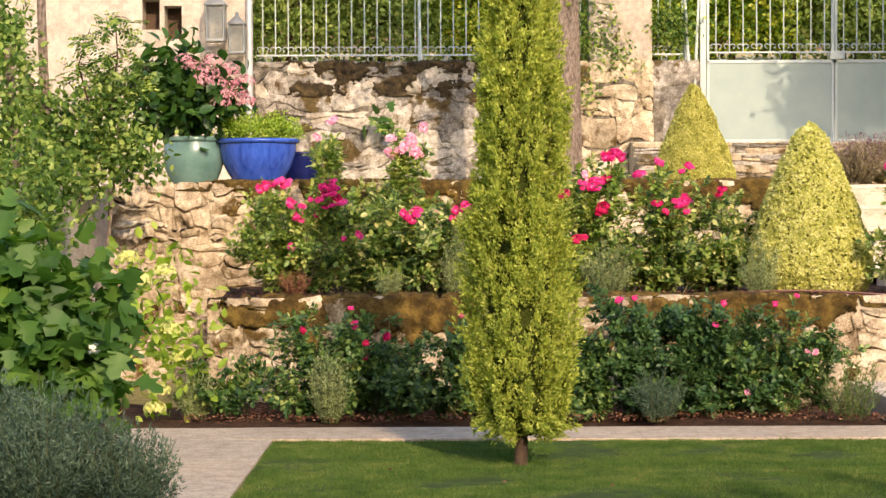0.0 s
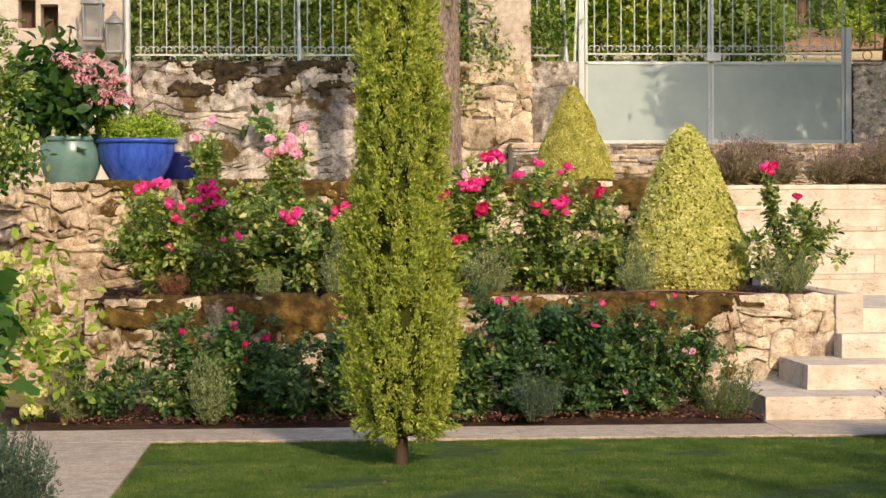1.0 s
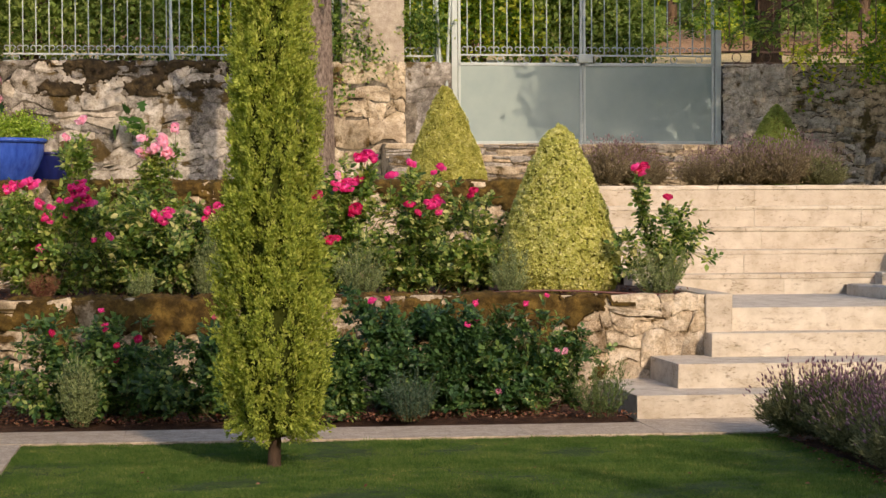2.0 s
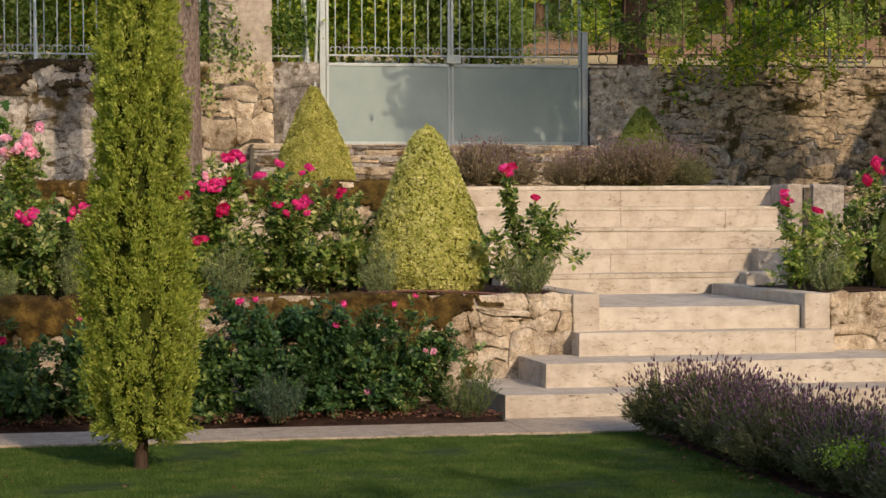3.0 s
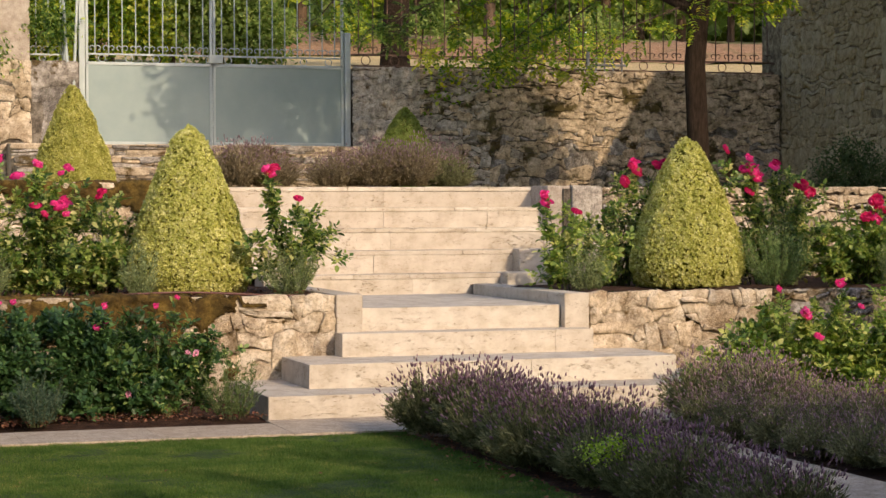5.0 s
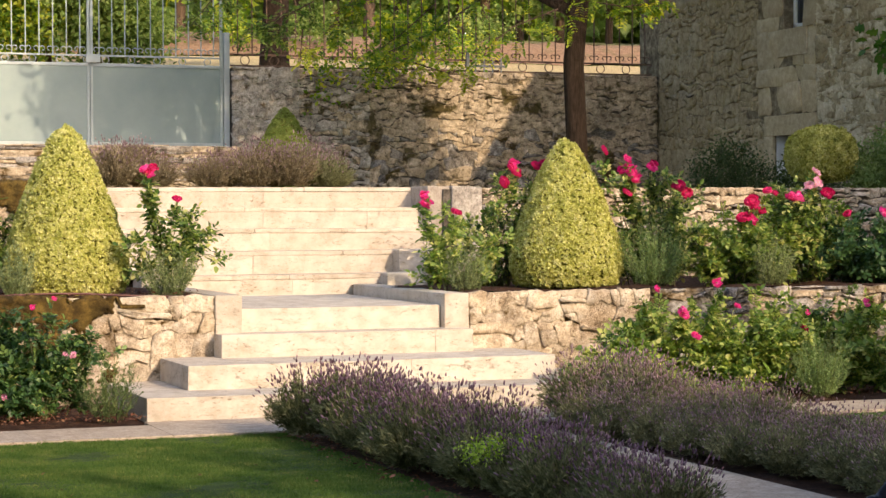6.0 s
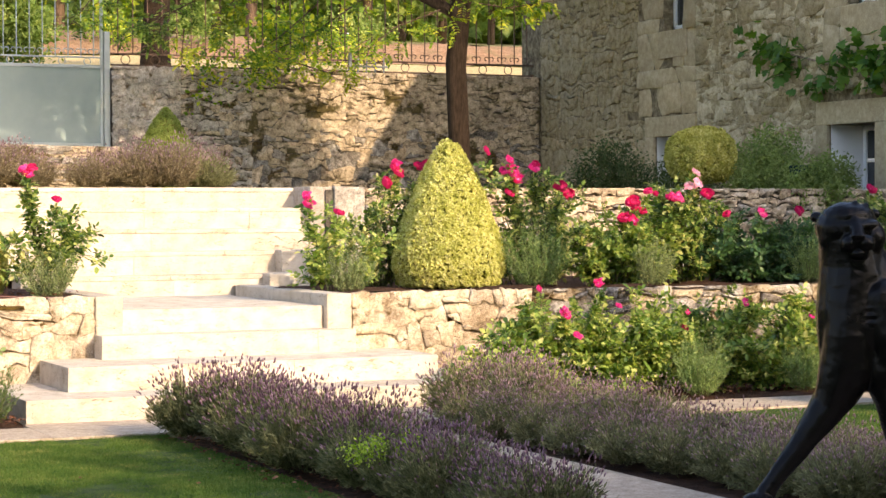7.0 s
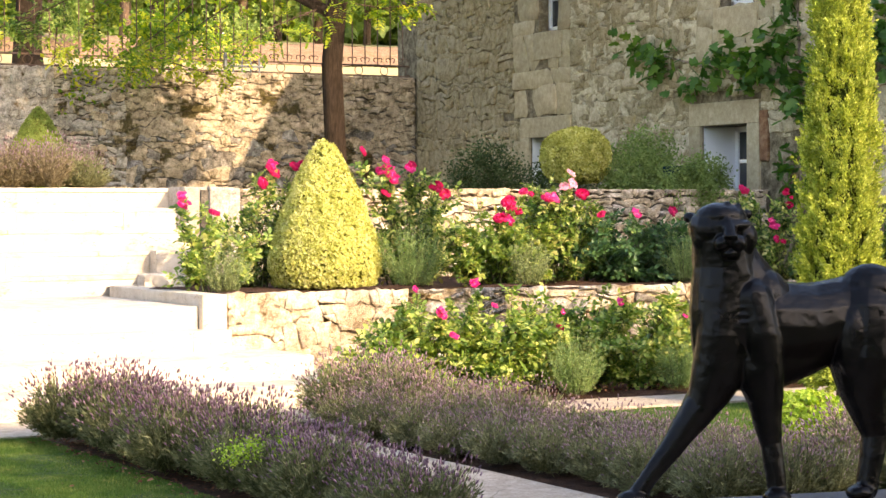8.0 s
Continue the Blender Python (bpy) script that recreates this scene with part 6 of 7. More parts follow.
def bough(parent, pts, n, spread, leaf, material):
    """A thin drooping bough with loose sprays of leaves along it."""
    p = np.asarray(pts, float)
    put("bough", mesh_from("bough", *tube_arrays(p, np.linspace(0.010, 0.003, len(p)), 6), True), M_WOODY, parent)
    k = max(5, n // 20)
    t = rng.uniform(0, len(p) - 1, k)
    c = np.stack([np.interp(t, range(len(p)), p[:, q]) for q in range(3)], 1)
    way = unit(rng.normal(0, 1, (k, 3)) * np.array([1.0, 0.8, 0.45]) - np.array([0, 0.1, 0.35]))
    twigs, at_, al_, up_ = [], [], [], []
    for a, w in zip(c, way):
        reach = spread * rng.uniform(0.5, 1.9)
        line = [a, a + w * reach * 0.55, a + w * reach + np.array([0, 0, -0.22 * reach])]
        twigs.append(tube_arrays(line, [0.0045, 0.003, 0.0015], 4))
        for _ in range(3):
            u = rng.uniform(0.25, 1.0)
            b = np.array(line[1]) * (1 - u) + np.array(line[2]) * u
            rib = unit(w * 0.5 + rng.normal(0, 0.6, 3) - np.array([0, 0, 0.35]))
            face = unit(np.array([0, -0.25, 0.8]) + rng.normal(0, 0.35, 3))
            side = unit(np.cross(rib, face))
            for g in range(5):
                for sgn in (-1, 1):
                    at_.append(b + rib * leaf * (0.5 + 0.62 * g))
                    al_.append(rib * 0.45 + side * sgn)
                    up_.append(face + rng.normal(0, 0.2, 3))
    tagged(put("twig", mesh_from("twig", *joined(twigs), True), M_WOODY, parent), kind="stuff")
    v, f = leaves(LEAF, np.array(at_), np.array(al_), unit(np.array(up_)), rng.uniform(0.7, 1.15, len(at_)) * leaf)
    tagged(put("leaf_spray", mesh_from("leaf_spray", v, f), material, parent), kind="stuff")


for pts, n in (([(0.05, -0.1, 2.3), (0.12, -0.1, 2.65), (0.10, -0.1, 3.0)], 520), ([(-0.12, -0.1, 2.3), (-0.20, -0.1, 2.6), (-0.10, -0.1, 2.9)], 420), ([(0.15, -0.1, 2.3), (0.32, -0.1, 2.55), (0.42, -0.1, 2.62)], 380), ([(-0.6, -0.1, 2.4), (-0.72, -0.1, 2.8), (-0.9, -0.1, 3.1)], 560)):
    bough(rambler, pts, n, 0.08, 0.045, M_RAMBLER)
for pts, n, spread, m_leaf in (([(-0.46, -0.5, 1.95), (-0.99, -0.5, 1.74), (-1.38, -0.5, 1.44)], 360, 0.18, M_TREE), ([(0.13, 3.2, 2.44), (-0.55, 3.2, 1.99), (-1.07, 3.2, 1.76), (-1.29, 3.2, 1.48)], 460, 0.15, M_TREE), ([(-0.55, 3.0, 2.34), (-0.92, 3.2, 1.98), (-1.36, 3.2, 1.68)], 300, 0.14, M_TREE),
                               ([(-2.06, 3.2, 2.34), (-2.48, 3.2, 2.12), (-2.89, 3.2, 1.97)], 620, 0.18, M_RAMBLER), ([(-2.2, 3.2, 2.0), (-2.24, 3.2, 1.55)], 130, 0.07, M_TREE_SUNLIT), ([(-0.78, 3.2, 1.63), (-0.33, 3.2, 1.51), (-0.03, 3.2, 1.55)], 220, 0.09, M_TREE_SUNLIT),
                               ([(-0.19, -0.5, 2.05), (0.36, -0.5, 2.0), (0.92, -0.5, 2.1)], 420, 0.11, M_TREE), ([(-3.0, 3.0, 2.7), (-3.4, 2.9, 2.3), (-3.7, 2.8, 1.95)], 340, 0.18, M_RAMBLER), ([(-1.4, 2.8, 2.6), (-1.75, 2.9, 2.25), (-2.0, 3.0, 1.9)], 300, 0.14, M_TREE)):
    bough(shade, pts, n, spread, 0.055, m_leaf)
leafy("field_tree", (8.3, 28.6, 3.4), [(0, 0, 2.9, 1.3, 1.2, 0.8), (-0.8, -0.3, 1.6, 0.7, 0.6, 0.4), (0.9, 0, 1.9, 0.8, 0.7, 0.5)], 3500, 0.10, M_TREE, "tree behind the boundary fence", "tree", LEAF,
      trunk=[([(0, 0, -0.2), (0, 0, 0.5), (0.05, 0, 1.4), (0.1, 0, 2.8)], [0.26, 0.20, 0.18, 0.10])], bark=M_SHADED_BARK)
for k, (x, y, r, h, m) in enumerate(((-2.2, 28.6, 1.0, 3.2, M_BACK), (-0.9, 28.4, 1.0, 2.6, M_BACK), (0.3, 28.8, 0.9, 2.4, M_TREE), (1.9, 28.0, 0.9, 3.0, M_BACK), (3.0, 28.6, 0.8, 2.6, M_TREE), (4.1, 28.6, 0.9, 3.0, M_TREE), (5.0, 28.8, 0.9, 3.0, M_BACK), (5.8, 28.4, 0.6, 2.2, M_BACK), (-3.4, 29.5, 1.2, 3.6, M_BACK))):
    leafy("hedge_shrub", (x, y, 3.3), [(0, 0, h * 0.5, r, r * 0.8, h * 0.48), (0.3, -0.2, h * 0.25, r * 0.8, r * 0.6, h * 0.25), (-0.3, -0.2, h * 0.7, r * 0.7, r * 0.6, h * 0.3)], 10000, 0.085, m, "dense green shrub behind the fence", "shrub", OVAL, "hedge shrubs",
          trunk=[([(0, 0, -0.1), (0.05, 0, h * 0.3), (0.2, -0.1, h * 0.6)], [0.05, 0.04, 0.015]), ([(-0.1, 0, -0.1), (-0.2, 0, h * 0.35), (-0.3, -0.1, h * 0.7)], [0.045, 0.035, 0.012])], bark=M_WOODY)
leafy("hedge_shrub", (9.7, 27.3, 3.3), [(0, 0, 0.45, 0.5, 0.45, 0.40), (0.3, -0.1, 0.75, 0.3, 0.3, 0.3)], 1500, 0.085, M_TREE, "loose light green shrub behind the fence", "shrub", OVAL, "hedge shrubs", trunk=[([(0, 0, -0.1), (0.05, 0, 0.5), (0.2, -0.1, 0.9)], [0.03, 0.02, 0.008])], bark=M_WOODY)
leafy("fence_creeper", (2.2, REAR + 0.1, 3.0), [(-0.25, 0, 0.7, 0.35, 0.15, 0.45), (0.1, 0, 0.35, 0.3, 0.12, 0.25), (0.75, 0, 0.8, 0.3, 0.15, 0.3), (-0.35, -0.05, 0.0, 0.15, 0.08, 0.3)], 3600, 0.06, M_RAMBLER, "light green creeper on the fence", "creeper", OVAL, trunk=[([(-0.4, -0.08, -0.9), (-0.35, -0.08, 0.1), (-0.2, -0.05, 1.0)], [0.014, 0.011, 0.005]), ([(-0.35, -0.08, 0.1), (0.2, -0.05, 0.4), (0.8, -0.03, 0.8)], [0.009, 0.007, 0.003])], bark=M_WOODY)
leafy("wall_creeper", (8.9, REAR - 0.05, 2.9), [(-0.2, 0, 0.55, 0.5, 0.15, 0.2), (0.6, 0, 0.5, 0.5, 0.15, 0.15), (-0.9, 0, 0.5, 0.4, 0.15, 0.15), (-0.7, 0, 0.1, 0.2, 0.1, 0.3), (0.0, 0, 0.35, 0.3, 0.1, 0.15)], 800, 0.07, M_TREE, "leafy creeper hanging over the boundary wall", "creeper", OVAL)

# low growth on the bank behind the fence
for k in range(6):
    x, y = 6.0 + 1.9 * k + rng.normal(0, 0.3), 35.0 + rng.uniform(-1.5, 4.0)
    leafy("bank_bush", (x, y, rise(x, y)), [(0, 0, 0.35, 0.6, 0.5, 0.4), (0.4, 0, 0.25, 0.4, 0.4, 0.25)], 900, 0.08, M_BACK if k % 2 else M_TREE, "low green bush on the bank", "bush", OVAL, "bank bushes")

# tall trees behind the standpoint, whose evening shade lies over the lawn
for k in range(9):
    x = -9.0 + 3.0 * k + rng.normal(0, 0.4)
    top = (9.7 if k < 4 else 8.8 if k < 6 else 10.3 if k == 6 else 6.8) + rng.normal(0, 0.2)
    x += 1.1 if k == 6 else 0.0
    leafy("garden_tree", (x, -10.0 + rng.normal(0, 0.4), -0.1), [(0, 0, top * 0.66, 1.9, 1.6, top * 0.22), (0.6, 0, top * 0.85, 1.3, 1.2, top * 0.14), (-0.8, 0, top * 0.80, 1.2, 1.2, top * 0.14), (0, 0, top * 0.42, 1.7, 1.5, top * 0.16), (0, 0.4, top * 0.56, 2.0, 1.5, top * 0.2)], 10000 if k == 6 else 5600, 0.26, M_TREE, "tall broadleaf tree behind the lawn", "tree", OVAL, "shade trees",
          trunk=[([(0, 0, 0), (0.1, 0, top * 0.4), (0, 0, top * 0.8)], [0.26, 0.2, 0.06])], bark=M_WOODY)

# woods beyond the field
for k in range(44):
    x = -24 + 1.9 * k + rng.normal(0, 0.5)
    y = (62, 72, 84)[k % 3] + rng.uniform(-4, 4)
    r, h = rng.uniform(2.2, 3.4), rng.uniform(8, 12)
    leafy("wood_tree", (x, y, rise(x, y) - 0.2), [(0, 0, h * 0.60, r, r, h * 0.36), (rng.normal(0, 0.8), -0.5, h * 0.30, r * 0.8, r * 0.8, h * 0.2), (rng.normal(0, 0.8), 0, h * 0.85, r * 0.6, r * 0.6, h * 0.16)], 2600, 0.42, M_BACK if k % 3 else M_TREE, "broadleaf tree at the edge of the woods", "tree", OVAL, "woodland edge",
          trunk=[([(0, 0, 0), (0.1, 0, h * 0.3), (0, 0, h * 0.7)], [0.2, 0.15, 0.06])], bark=M_WOODY)

far = np.stack([rng.uniform(-40, 85, 70000), rng.uniform(98, 112, 70000), rng.uniform(7, 26, 70000)], 1)
v, f = leaves(OVAL, far, rng.normal(0, 1, far.shape), np.array([0, -0.5, 0.6]) + rng.normal(0, 0.6, far.shape), rng.uniform(0.8, 1.6, len(far)))
tagged(put("far_wood", mesh_from("far_wood", v, f), M_BACK), "distant green woodland on the rise", "woodland", kind="stuff")

# ---- right-hand side: climbers, shrubs, topiary ----
leafy("climbing_vine", (HOUSE_X - 0.08, 18.0, 2.0), [(0, 2.0, 1.35, 0.08, 0.22, 0.22), (0, 1.5, 1.10, 0.08, 0.35, 0.2), (0, 0.95, 0.78, 0.08, 0.25, 0.13), (0, 0.45, 1.02, 0.08, 0.35, 0.14), (0, -0.15, 0.88, 0.08, 0.4, 0.18), (0, -0.75, 1.1, 0.10, 0.35, 0.3), (0, -0.95, 0.5, 0.08, 0.2, 0.5), (0, -0.9, 1.9, 0.08, 0.25, 0.4), (0, -0.95, -0.2, 0.08, 0.15, 0.3), (0, -2.2, 1.0, 0.1, 0.4, 0.6)],
      1000, 0.13, M_VINE, "green vine trained on the house wall", "vine", LOBED, droop=0.35,
      trunk=[([(0.05, -0.95, -1.6), (0.05, -1.0, 0.2), (0.05, -0.9, 1.9)], [0.03, 0.025, 0.012]), ([(0.05, -0.95, 0.9), (0.05, 0.4, 0.95), (0.05, 2.0, 1.3)], [0.018, 0.014, 0.006])])
ball = clipped("ball_topiary", (11.45, 18.6, 0.38), [(0.03, 1.34), (0.26, 1.36), (0.345, 1.46), (0.372, 1.60), (0.34, 1.75), (0.235, 1.86), (0.10, 1.90), (0.004, 1.91)], M_BOX_OLIVE, "round clipped golden box standard", "topiary", 5200, 0.030)
v, f = tube_arrays([(0, 0, 0), (0.01, 0, 0.7), (0, 0, 1.4)], [0.035, 0.03, 0.025], 8)
put("trunk", mesh_from("trunk", v, f, True), M_WOODY, ball)
for x, y, w, h in ((11.6, 20.9, 1.1, 1.85), (12.3, 20.4, 0.9, 1.7), (12.5, 18.9, 0.9, 1.95), (12.05, 18.3, 0.8, 1.7), (12.22, 17.66, 0.42, 1.52), (12.5, 17.8, 0.4, 1.6)):
    leafy("yard_shrub", (x, y, 0.38), [(0, 0, h * 0.42, w * 0.52, w * 0.45, h * 0.46), (0.15, -0.1, h * 0.78, w * 0.30, w * 0.3, h * 0.20), (-0.22, 0, h * 0.74, w * 0.26, w * 0.3, h * 0.2), (0.0, 0, h * 0.9, w * 0.16, w * 0.2, h * 0.12)], 15000, 0.034, M_YARD_LEAF if y < 19.5 else M_YARD_DARK, "feathery dull green shrub in the yard", "shrub", OVAL, "yard shrubs")
planter = thing("planter_box", "dark teal planter in the yard", "planter", (12.33, 17.92, 0.38))
boxed("body", (-0.13, -0.13, 0.0), (0.13, 0.13, 1.50), M_PLANTER, planter, 0.02)


# ---- bronze big cat on a low plinth ----
def ball_arrays(c, r, n=12):
    v, f = lathe([(max(0.001, math.sin(t)), -math.cos(t)) for t in np.linspace(0, math.pi, n)], 16)
    return v * np.asarray(r) + np.asarray(c), f


def statue(at, turn):
    """A standing bronze panther, its head turned to the viewer: limbs and trunk merged into one skin."""
    limbs = [
        ([(-0.02, 0.0, 0.93), (0.12, 0.06, 0.93), (0.30, 0.14, 0.93), (0.46, 0.22, 0.96), (0.60, 0.28, 0.975)], [0.160, 0.190, 0.170, 0.165, 0.185]),
        ([(-0.01, 0.02, 1.00), (-0.035, -0.01, 1.14), (-0.055, -0.03, 1.27)], [0.150, 0.134, 0.120]), ([(0.10, 0.04, 1.02), (0.03, 0.02, 1.14), (-0.02, 0.0, 1.24)], [0.13, 0.11, 0.09]),
        ([(-0.045, -0.02, 1.14), (-0.05, -0.03, 1.0), (-0.045, -0.03, 0.86), (-0.05, -0.04, 0.76)], [0.130, 0.135, 0.132, 0.115]),
        ([(0.02, 0.02, 0.82), (0.16, 0.08, 0.80), (0.32, 0.15, 0.85), (0.46, 0.21, 0.90)], [0.135, 0.135, 0.115, 0.11]),
        ([(-0.03, -0.02, 0.90), (-0.06, -0.04, 0.75), (-0.10, -0.06, 0.66), (-0.24, -0.12, 0.46), (-0.36, -0.17, 0.30), (-0.39, -0.18, 0.25)], [0.128, 0.110, 0.084, 0.049, 0.037, 0.041]),
        ([(0.06, 0.00, 0.92), (0.09, -0.03, 0.76), (0.12, -0.04, 0.64), (0.145, -0.04, 0.46), (0.175, -0.05, 0.25)], [0.12, 0.102, 0.074, 0.046, 0.041]),
        ([(0.07, -0.07, 1.04), (0.11, -0.085, 0.90), (0.13, -0.07, 0.76), (0.14, -0.05, 0.62)], [0.085, 0.082, 0.072, 0.055]), ([(-0.06, -0.07, 1.04), (-0.06, -0.085, 0.90), (-0.085, -0.08, 0.76), (-0.13, -0.085, 0.62)], [0.095, 0.095, 0.088, 0.066]),
        ([(0.54, 0.20, 0.95), (0.53, 0.16, 0.80), (0.525, 0.15, 0.68), (0.575, 0.165, 0.48), (0.54, 0.13, 0.25)], [0.175, 0.150, 0.108, 0.058, 0.046]),
        ([(0.62, 0.32, 0.95), (0.66, 0.36, 0.77), (0.68, 0.36, 0.64), (0.78, 0.42, 0.46), (0.76, 0.40, 0.25)], [0.165, 0.135, 0.095, 0.054, 0.046]),
        ([(0.70, 0.36, 1.05), (0.86, 0.45, 0.90), (0.94, 0.50, 0.65), (1.02, 0.54, 0.50), (1.12, 0.58, 0.52)], [0.05, 0.04, 0.03, 0.027, 0.02]),
    ]
    pieces = []
    for pts, rad in limbs:
        p, r = np.asarray(pts, float), np.asarray(rad, float)
        t = np.linspace(0, len(p) - 1, (len(p) - 1) * 14 + 1)
        q = np.stack([np.interp(t, range(len(p)), p[:, k]) for k in range(3)], 1)
        rr = np.interp(t, range(len(r)), r)
        for c, s in zip(q, rr):
            pieces.append(ball_arrays(c, (s, s, s), 9))
    # brow ridges, lids and the furrows of the forehead
    for a, b, s_ in (((-0.155, -0.072, 1.348), (-0.046, -0.146, 1.338), 0.018), ((-0.006, -0.147, 1.338), (0.056, -0.092, 1.346), 0.017), ((-0.026, -0.122, 1.350), (-0.018, -0.180, 1.302), 0.030),
                    ((-0.050, -0.132, 1.352), (-0.076, -0.070, 1.418), 0.013), ((-0.028, -0.136, 1.356), (-0.028, -0.078, 1.428), 0.013), ((-0.006, -0.132, 1.352), (0.016, -0.070, 1.418), 0.013)):
        for t in np.linspace(0, 1, 9):
            pieces.append(ball_arrays(np.array(a) * (1 - t) + np.array(b) * t, (s_, s_, s_), 7))
    # skull, brow, muzzle, nose, jaw, ears, cheeks, then chest folds, shoulder, paws, haunch
    for c, r in (((-0.060, -0.04, 1.325), (0.130, 0.115, 0.100)), ((-0.055, -0.05, 1.375), (0.108, 0.10, 0.058)), ((-0.120, -0.070, 1.290), (0.055, 0.060, 0.065)), ((0.045, -0.065, 1.290), (0.050, 0.060, 0.065)),
                 ((-0.028, -0.110, 1.345), (0.026, 0.050, 0.045)), ((-0.016, -0.150, 1.292), (0.030, 0.052, 0.026)),
                 ((-0.046, -0.160, 1.270), (0.038, 0.046, 0.034)), ((0.016, -0.160, 1.270), (0.036, 0.046, 0.034)), ((-0.014, -0.206, 1.298), (0.028, 0.014, 0.011)), ((-0.014, -0.142, 1.228), (0.040, 0.050, 0.024)),
                 ((-0.180, 0.005, 1.372), (0.030, 0.026, 0.024)), ((0.052, 0.05, 1.385), (0.020, 0.020, 0.020)), 
                 ((0.05, -0.06, 0.90), (0.085, 0.06, 0.17)), ((-0.06, -0.06, 0.98), (0.10, 0.06, 0.16)), ((0.10, 0.02, 1.04), (0.13, 0.12, 0.13)),
                 ((0.05, -0.138, 1.010), (0.045, 0.012, 0.006)), ((0.05, -0.142, 0.980), (0.045, 0.012, 0.006)), ((0.05, -0.142, 0.950), (0.045, 0.012, 0.006)),
                 ((-0.41, -0.20, 0.240), (0.066, 0.055, 0.036)), ((0.17, -0.08, 0.240), (0.060, 0.065, 0.036)), ((0.51, 0.10, 0.240), (0.06, 0.065, 0.036)), ((0.74, 0.37, 0.240), (0.06, 0.065, 0.036)), ((0.48, 0.06, 0.86), (0.07, 0.05, 0.15)), ((0.56, 0.20, 1.06), (0.14, 0.12, 0.12)), ((0.30, 0.05, 0.93), (0.10, 0.09, 0.10))):
        pieces.append(ball_arrays(c, r))
    v, f = joined(pieces)
    me = mesh_from("panther_statue", v, f, True)
    ob = put("panther_statue", me, M_BRONZE, m=pose(*at, 0, 0, turn))
    rm = ob.modifiers.new("skin", "REMESH")
    rm.mode, rm.voxel_size, rm.use_smooth_shade = "VOXEL", 0.0055, True
    sm = ob.modifiers.new("soften", "SMOOTH")
    sm.factor, sm.iterations = 0.5, 4
    clay = bpy.data.textures.new("hand_modelled", "CLOUDS")
    clay.noise_scale, clay.noise_depth = 0.075, 3
    ds = ob.modifiers.new("modelling", "DISPLACE")
    ds.texture, ds.strength, ds.mid_level, ds.texture_coords = clay, 0.009, 0.5, "LOCAL"
    return tagged(ob, "black bronze panther statue standing on a plinth", "statue")


statue((4.89, 6.71, 0.0), -36.0)
plinth = thing("statue_plinth", "low narrow dark slate plinth under the bronze", "plinth", (4.89, 6.71, 0.0), -10.0)
boxed("base", (-0.46, -0.15, 0.0), (0.98, 0.12, 0.165), M_SLATE, plinth, 0.015)
boxed("slab", (-0.52, -0.17, 0.165), (1.02, 0.14, 0.206), M_SLATE, plinth, 0.008)
hose = thing("irrigation_hose", "thin brown irrigation hose along the wall top", "hose", (0, 0, 0))
pts = [(x, WALL1 + 0.22 + 0.05 * math.sin(x * 2.3), BED2 + 0.035 + 0.02 * math.sin(x * 3.1)) for x in np.linspace(0.6, 3.5, 40)]
put("tube", mesh_from("tube", *tube_arrays(pts, [0.008] * 40, 8), True), M_HOSE, hose)

# ---- rubble: every stone a piece of its wall ----
def courses(lo, hi, z0, z1, w, h, seed, wild, holes=()):
    """Rough courses of very mixed stones that fill a wall face: each a quad with a wavy bed, some split into thin ones."""
    r = random.Random(seed)
    beds = [z0]
    while beds[-1] < z1 - h * 0.5:
        beds.append(beds[-1] + h * r.choice((0.55, 0.8, 1.0, 1.0, 1.3, 1.7)))
    beds = [z0 + (b - z0) * (z1 - z0) / (beds[-1] - z0) for b in beds]
    last = len(beds) - 1
    wave = lambda k, u: beds[k] + (0 if k in (0, last) else wild * h * noise.noise((u * 1.1 / w, k * 3.7, seed * 1.3)) + 0.3 * wild * h * noise.noise((u * 4.0 / w, k * 5.1, seed)))
    out = []
    for k in range(last):
        tall = beds[k + 1] - beds[k]
        zm = (beds[k + 1] + beds[k]) / 2
        spans, a = [], lo
        for o in sorted(o for o in holes if o[2] < zm < o[3]):
            spans.append((a, o[0]))
            a = max(a, o[1])
        spans.append((a, hi))
        for u0, u1 in spans:
            if u1 - u0 < 0.04:
                continue
            u, lean = u0, 0.0
            while u < u1 - 0.02:
                step = w * (tall / h) ** 0.5 * r.choice((0.4, 0.6, 0.8, 1.0, 1.25, 1.7))
                if u + step > u1 - w * 0.3:
                    step = u1 - u
                nxt = 0.0 if u + step >= u1 else max(-0.35, min(0.35, r.gauss(0, 0.30) * tall / step)) * step
                side = lambda t, s: (u + lean * (s - 0.5)) * (1 - t) + (u + step + nxt * (s - 0.5)) * t
                cuts = [0.0, 1.0]
                if tall > h * 0.75 and r.random() < 0.42:
                    cuts = [0.0, r.uniform(0.3, 0.7), 1.0] if tall < h * 1.4 or r.random() < 0.5 else [0.0, r.uniform(0.22, 0.4), r.uniform(0.6, 0.78), 1.0]
                tilt = r.gauss(0, 0.10)
                for c, d in zip(cuts, cuts[1:]):
                    at = lambda t, s: (side(t, s), wave(k, side(t, s)) * (1 - s) + wave(k + 1, side(t, s)) * s)
                    ca = lambda t, q: min(1.0, max(0.0, q + (tilt * (t - 0.5) if 0 < q < 1 else 0)))
                    ts = (0.0, 0.36, 0.70, 1.0)
                    out.append([at(t, ca(t, c)) for t in ts] + [at(t, ca(t, d)) for t in ts[::-1]])
                u, lean = u + step, nxt
    return out


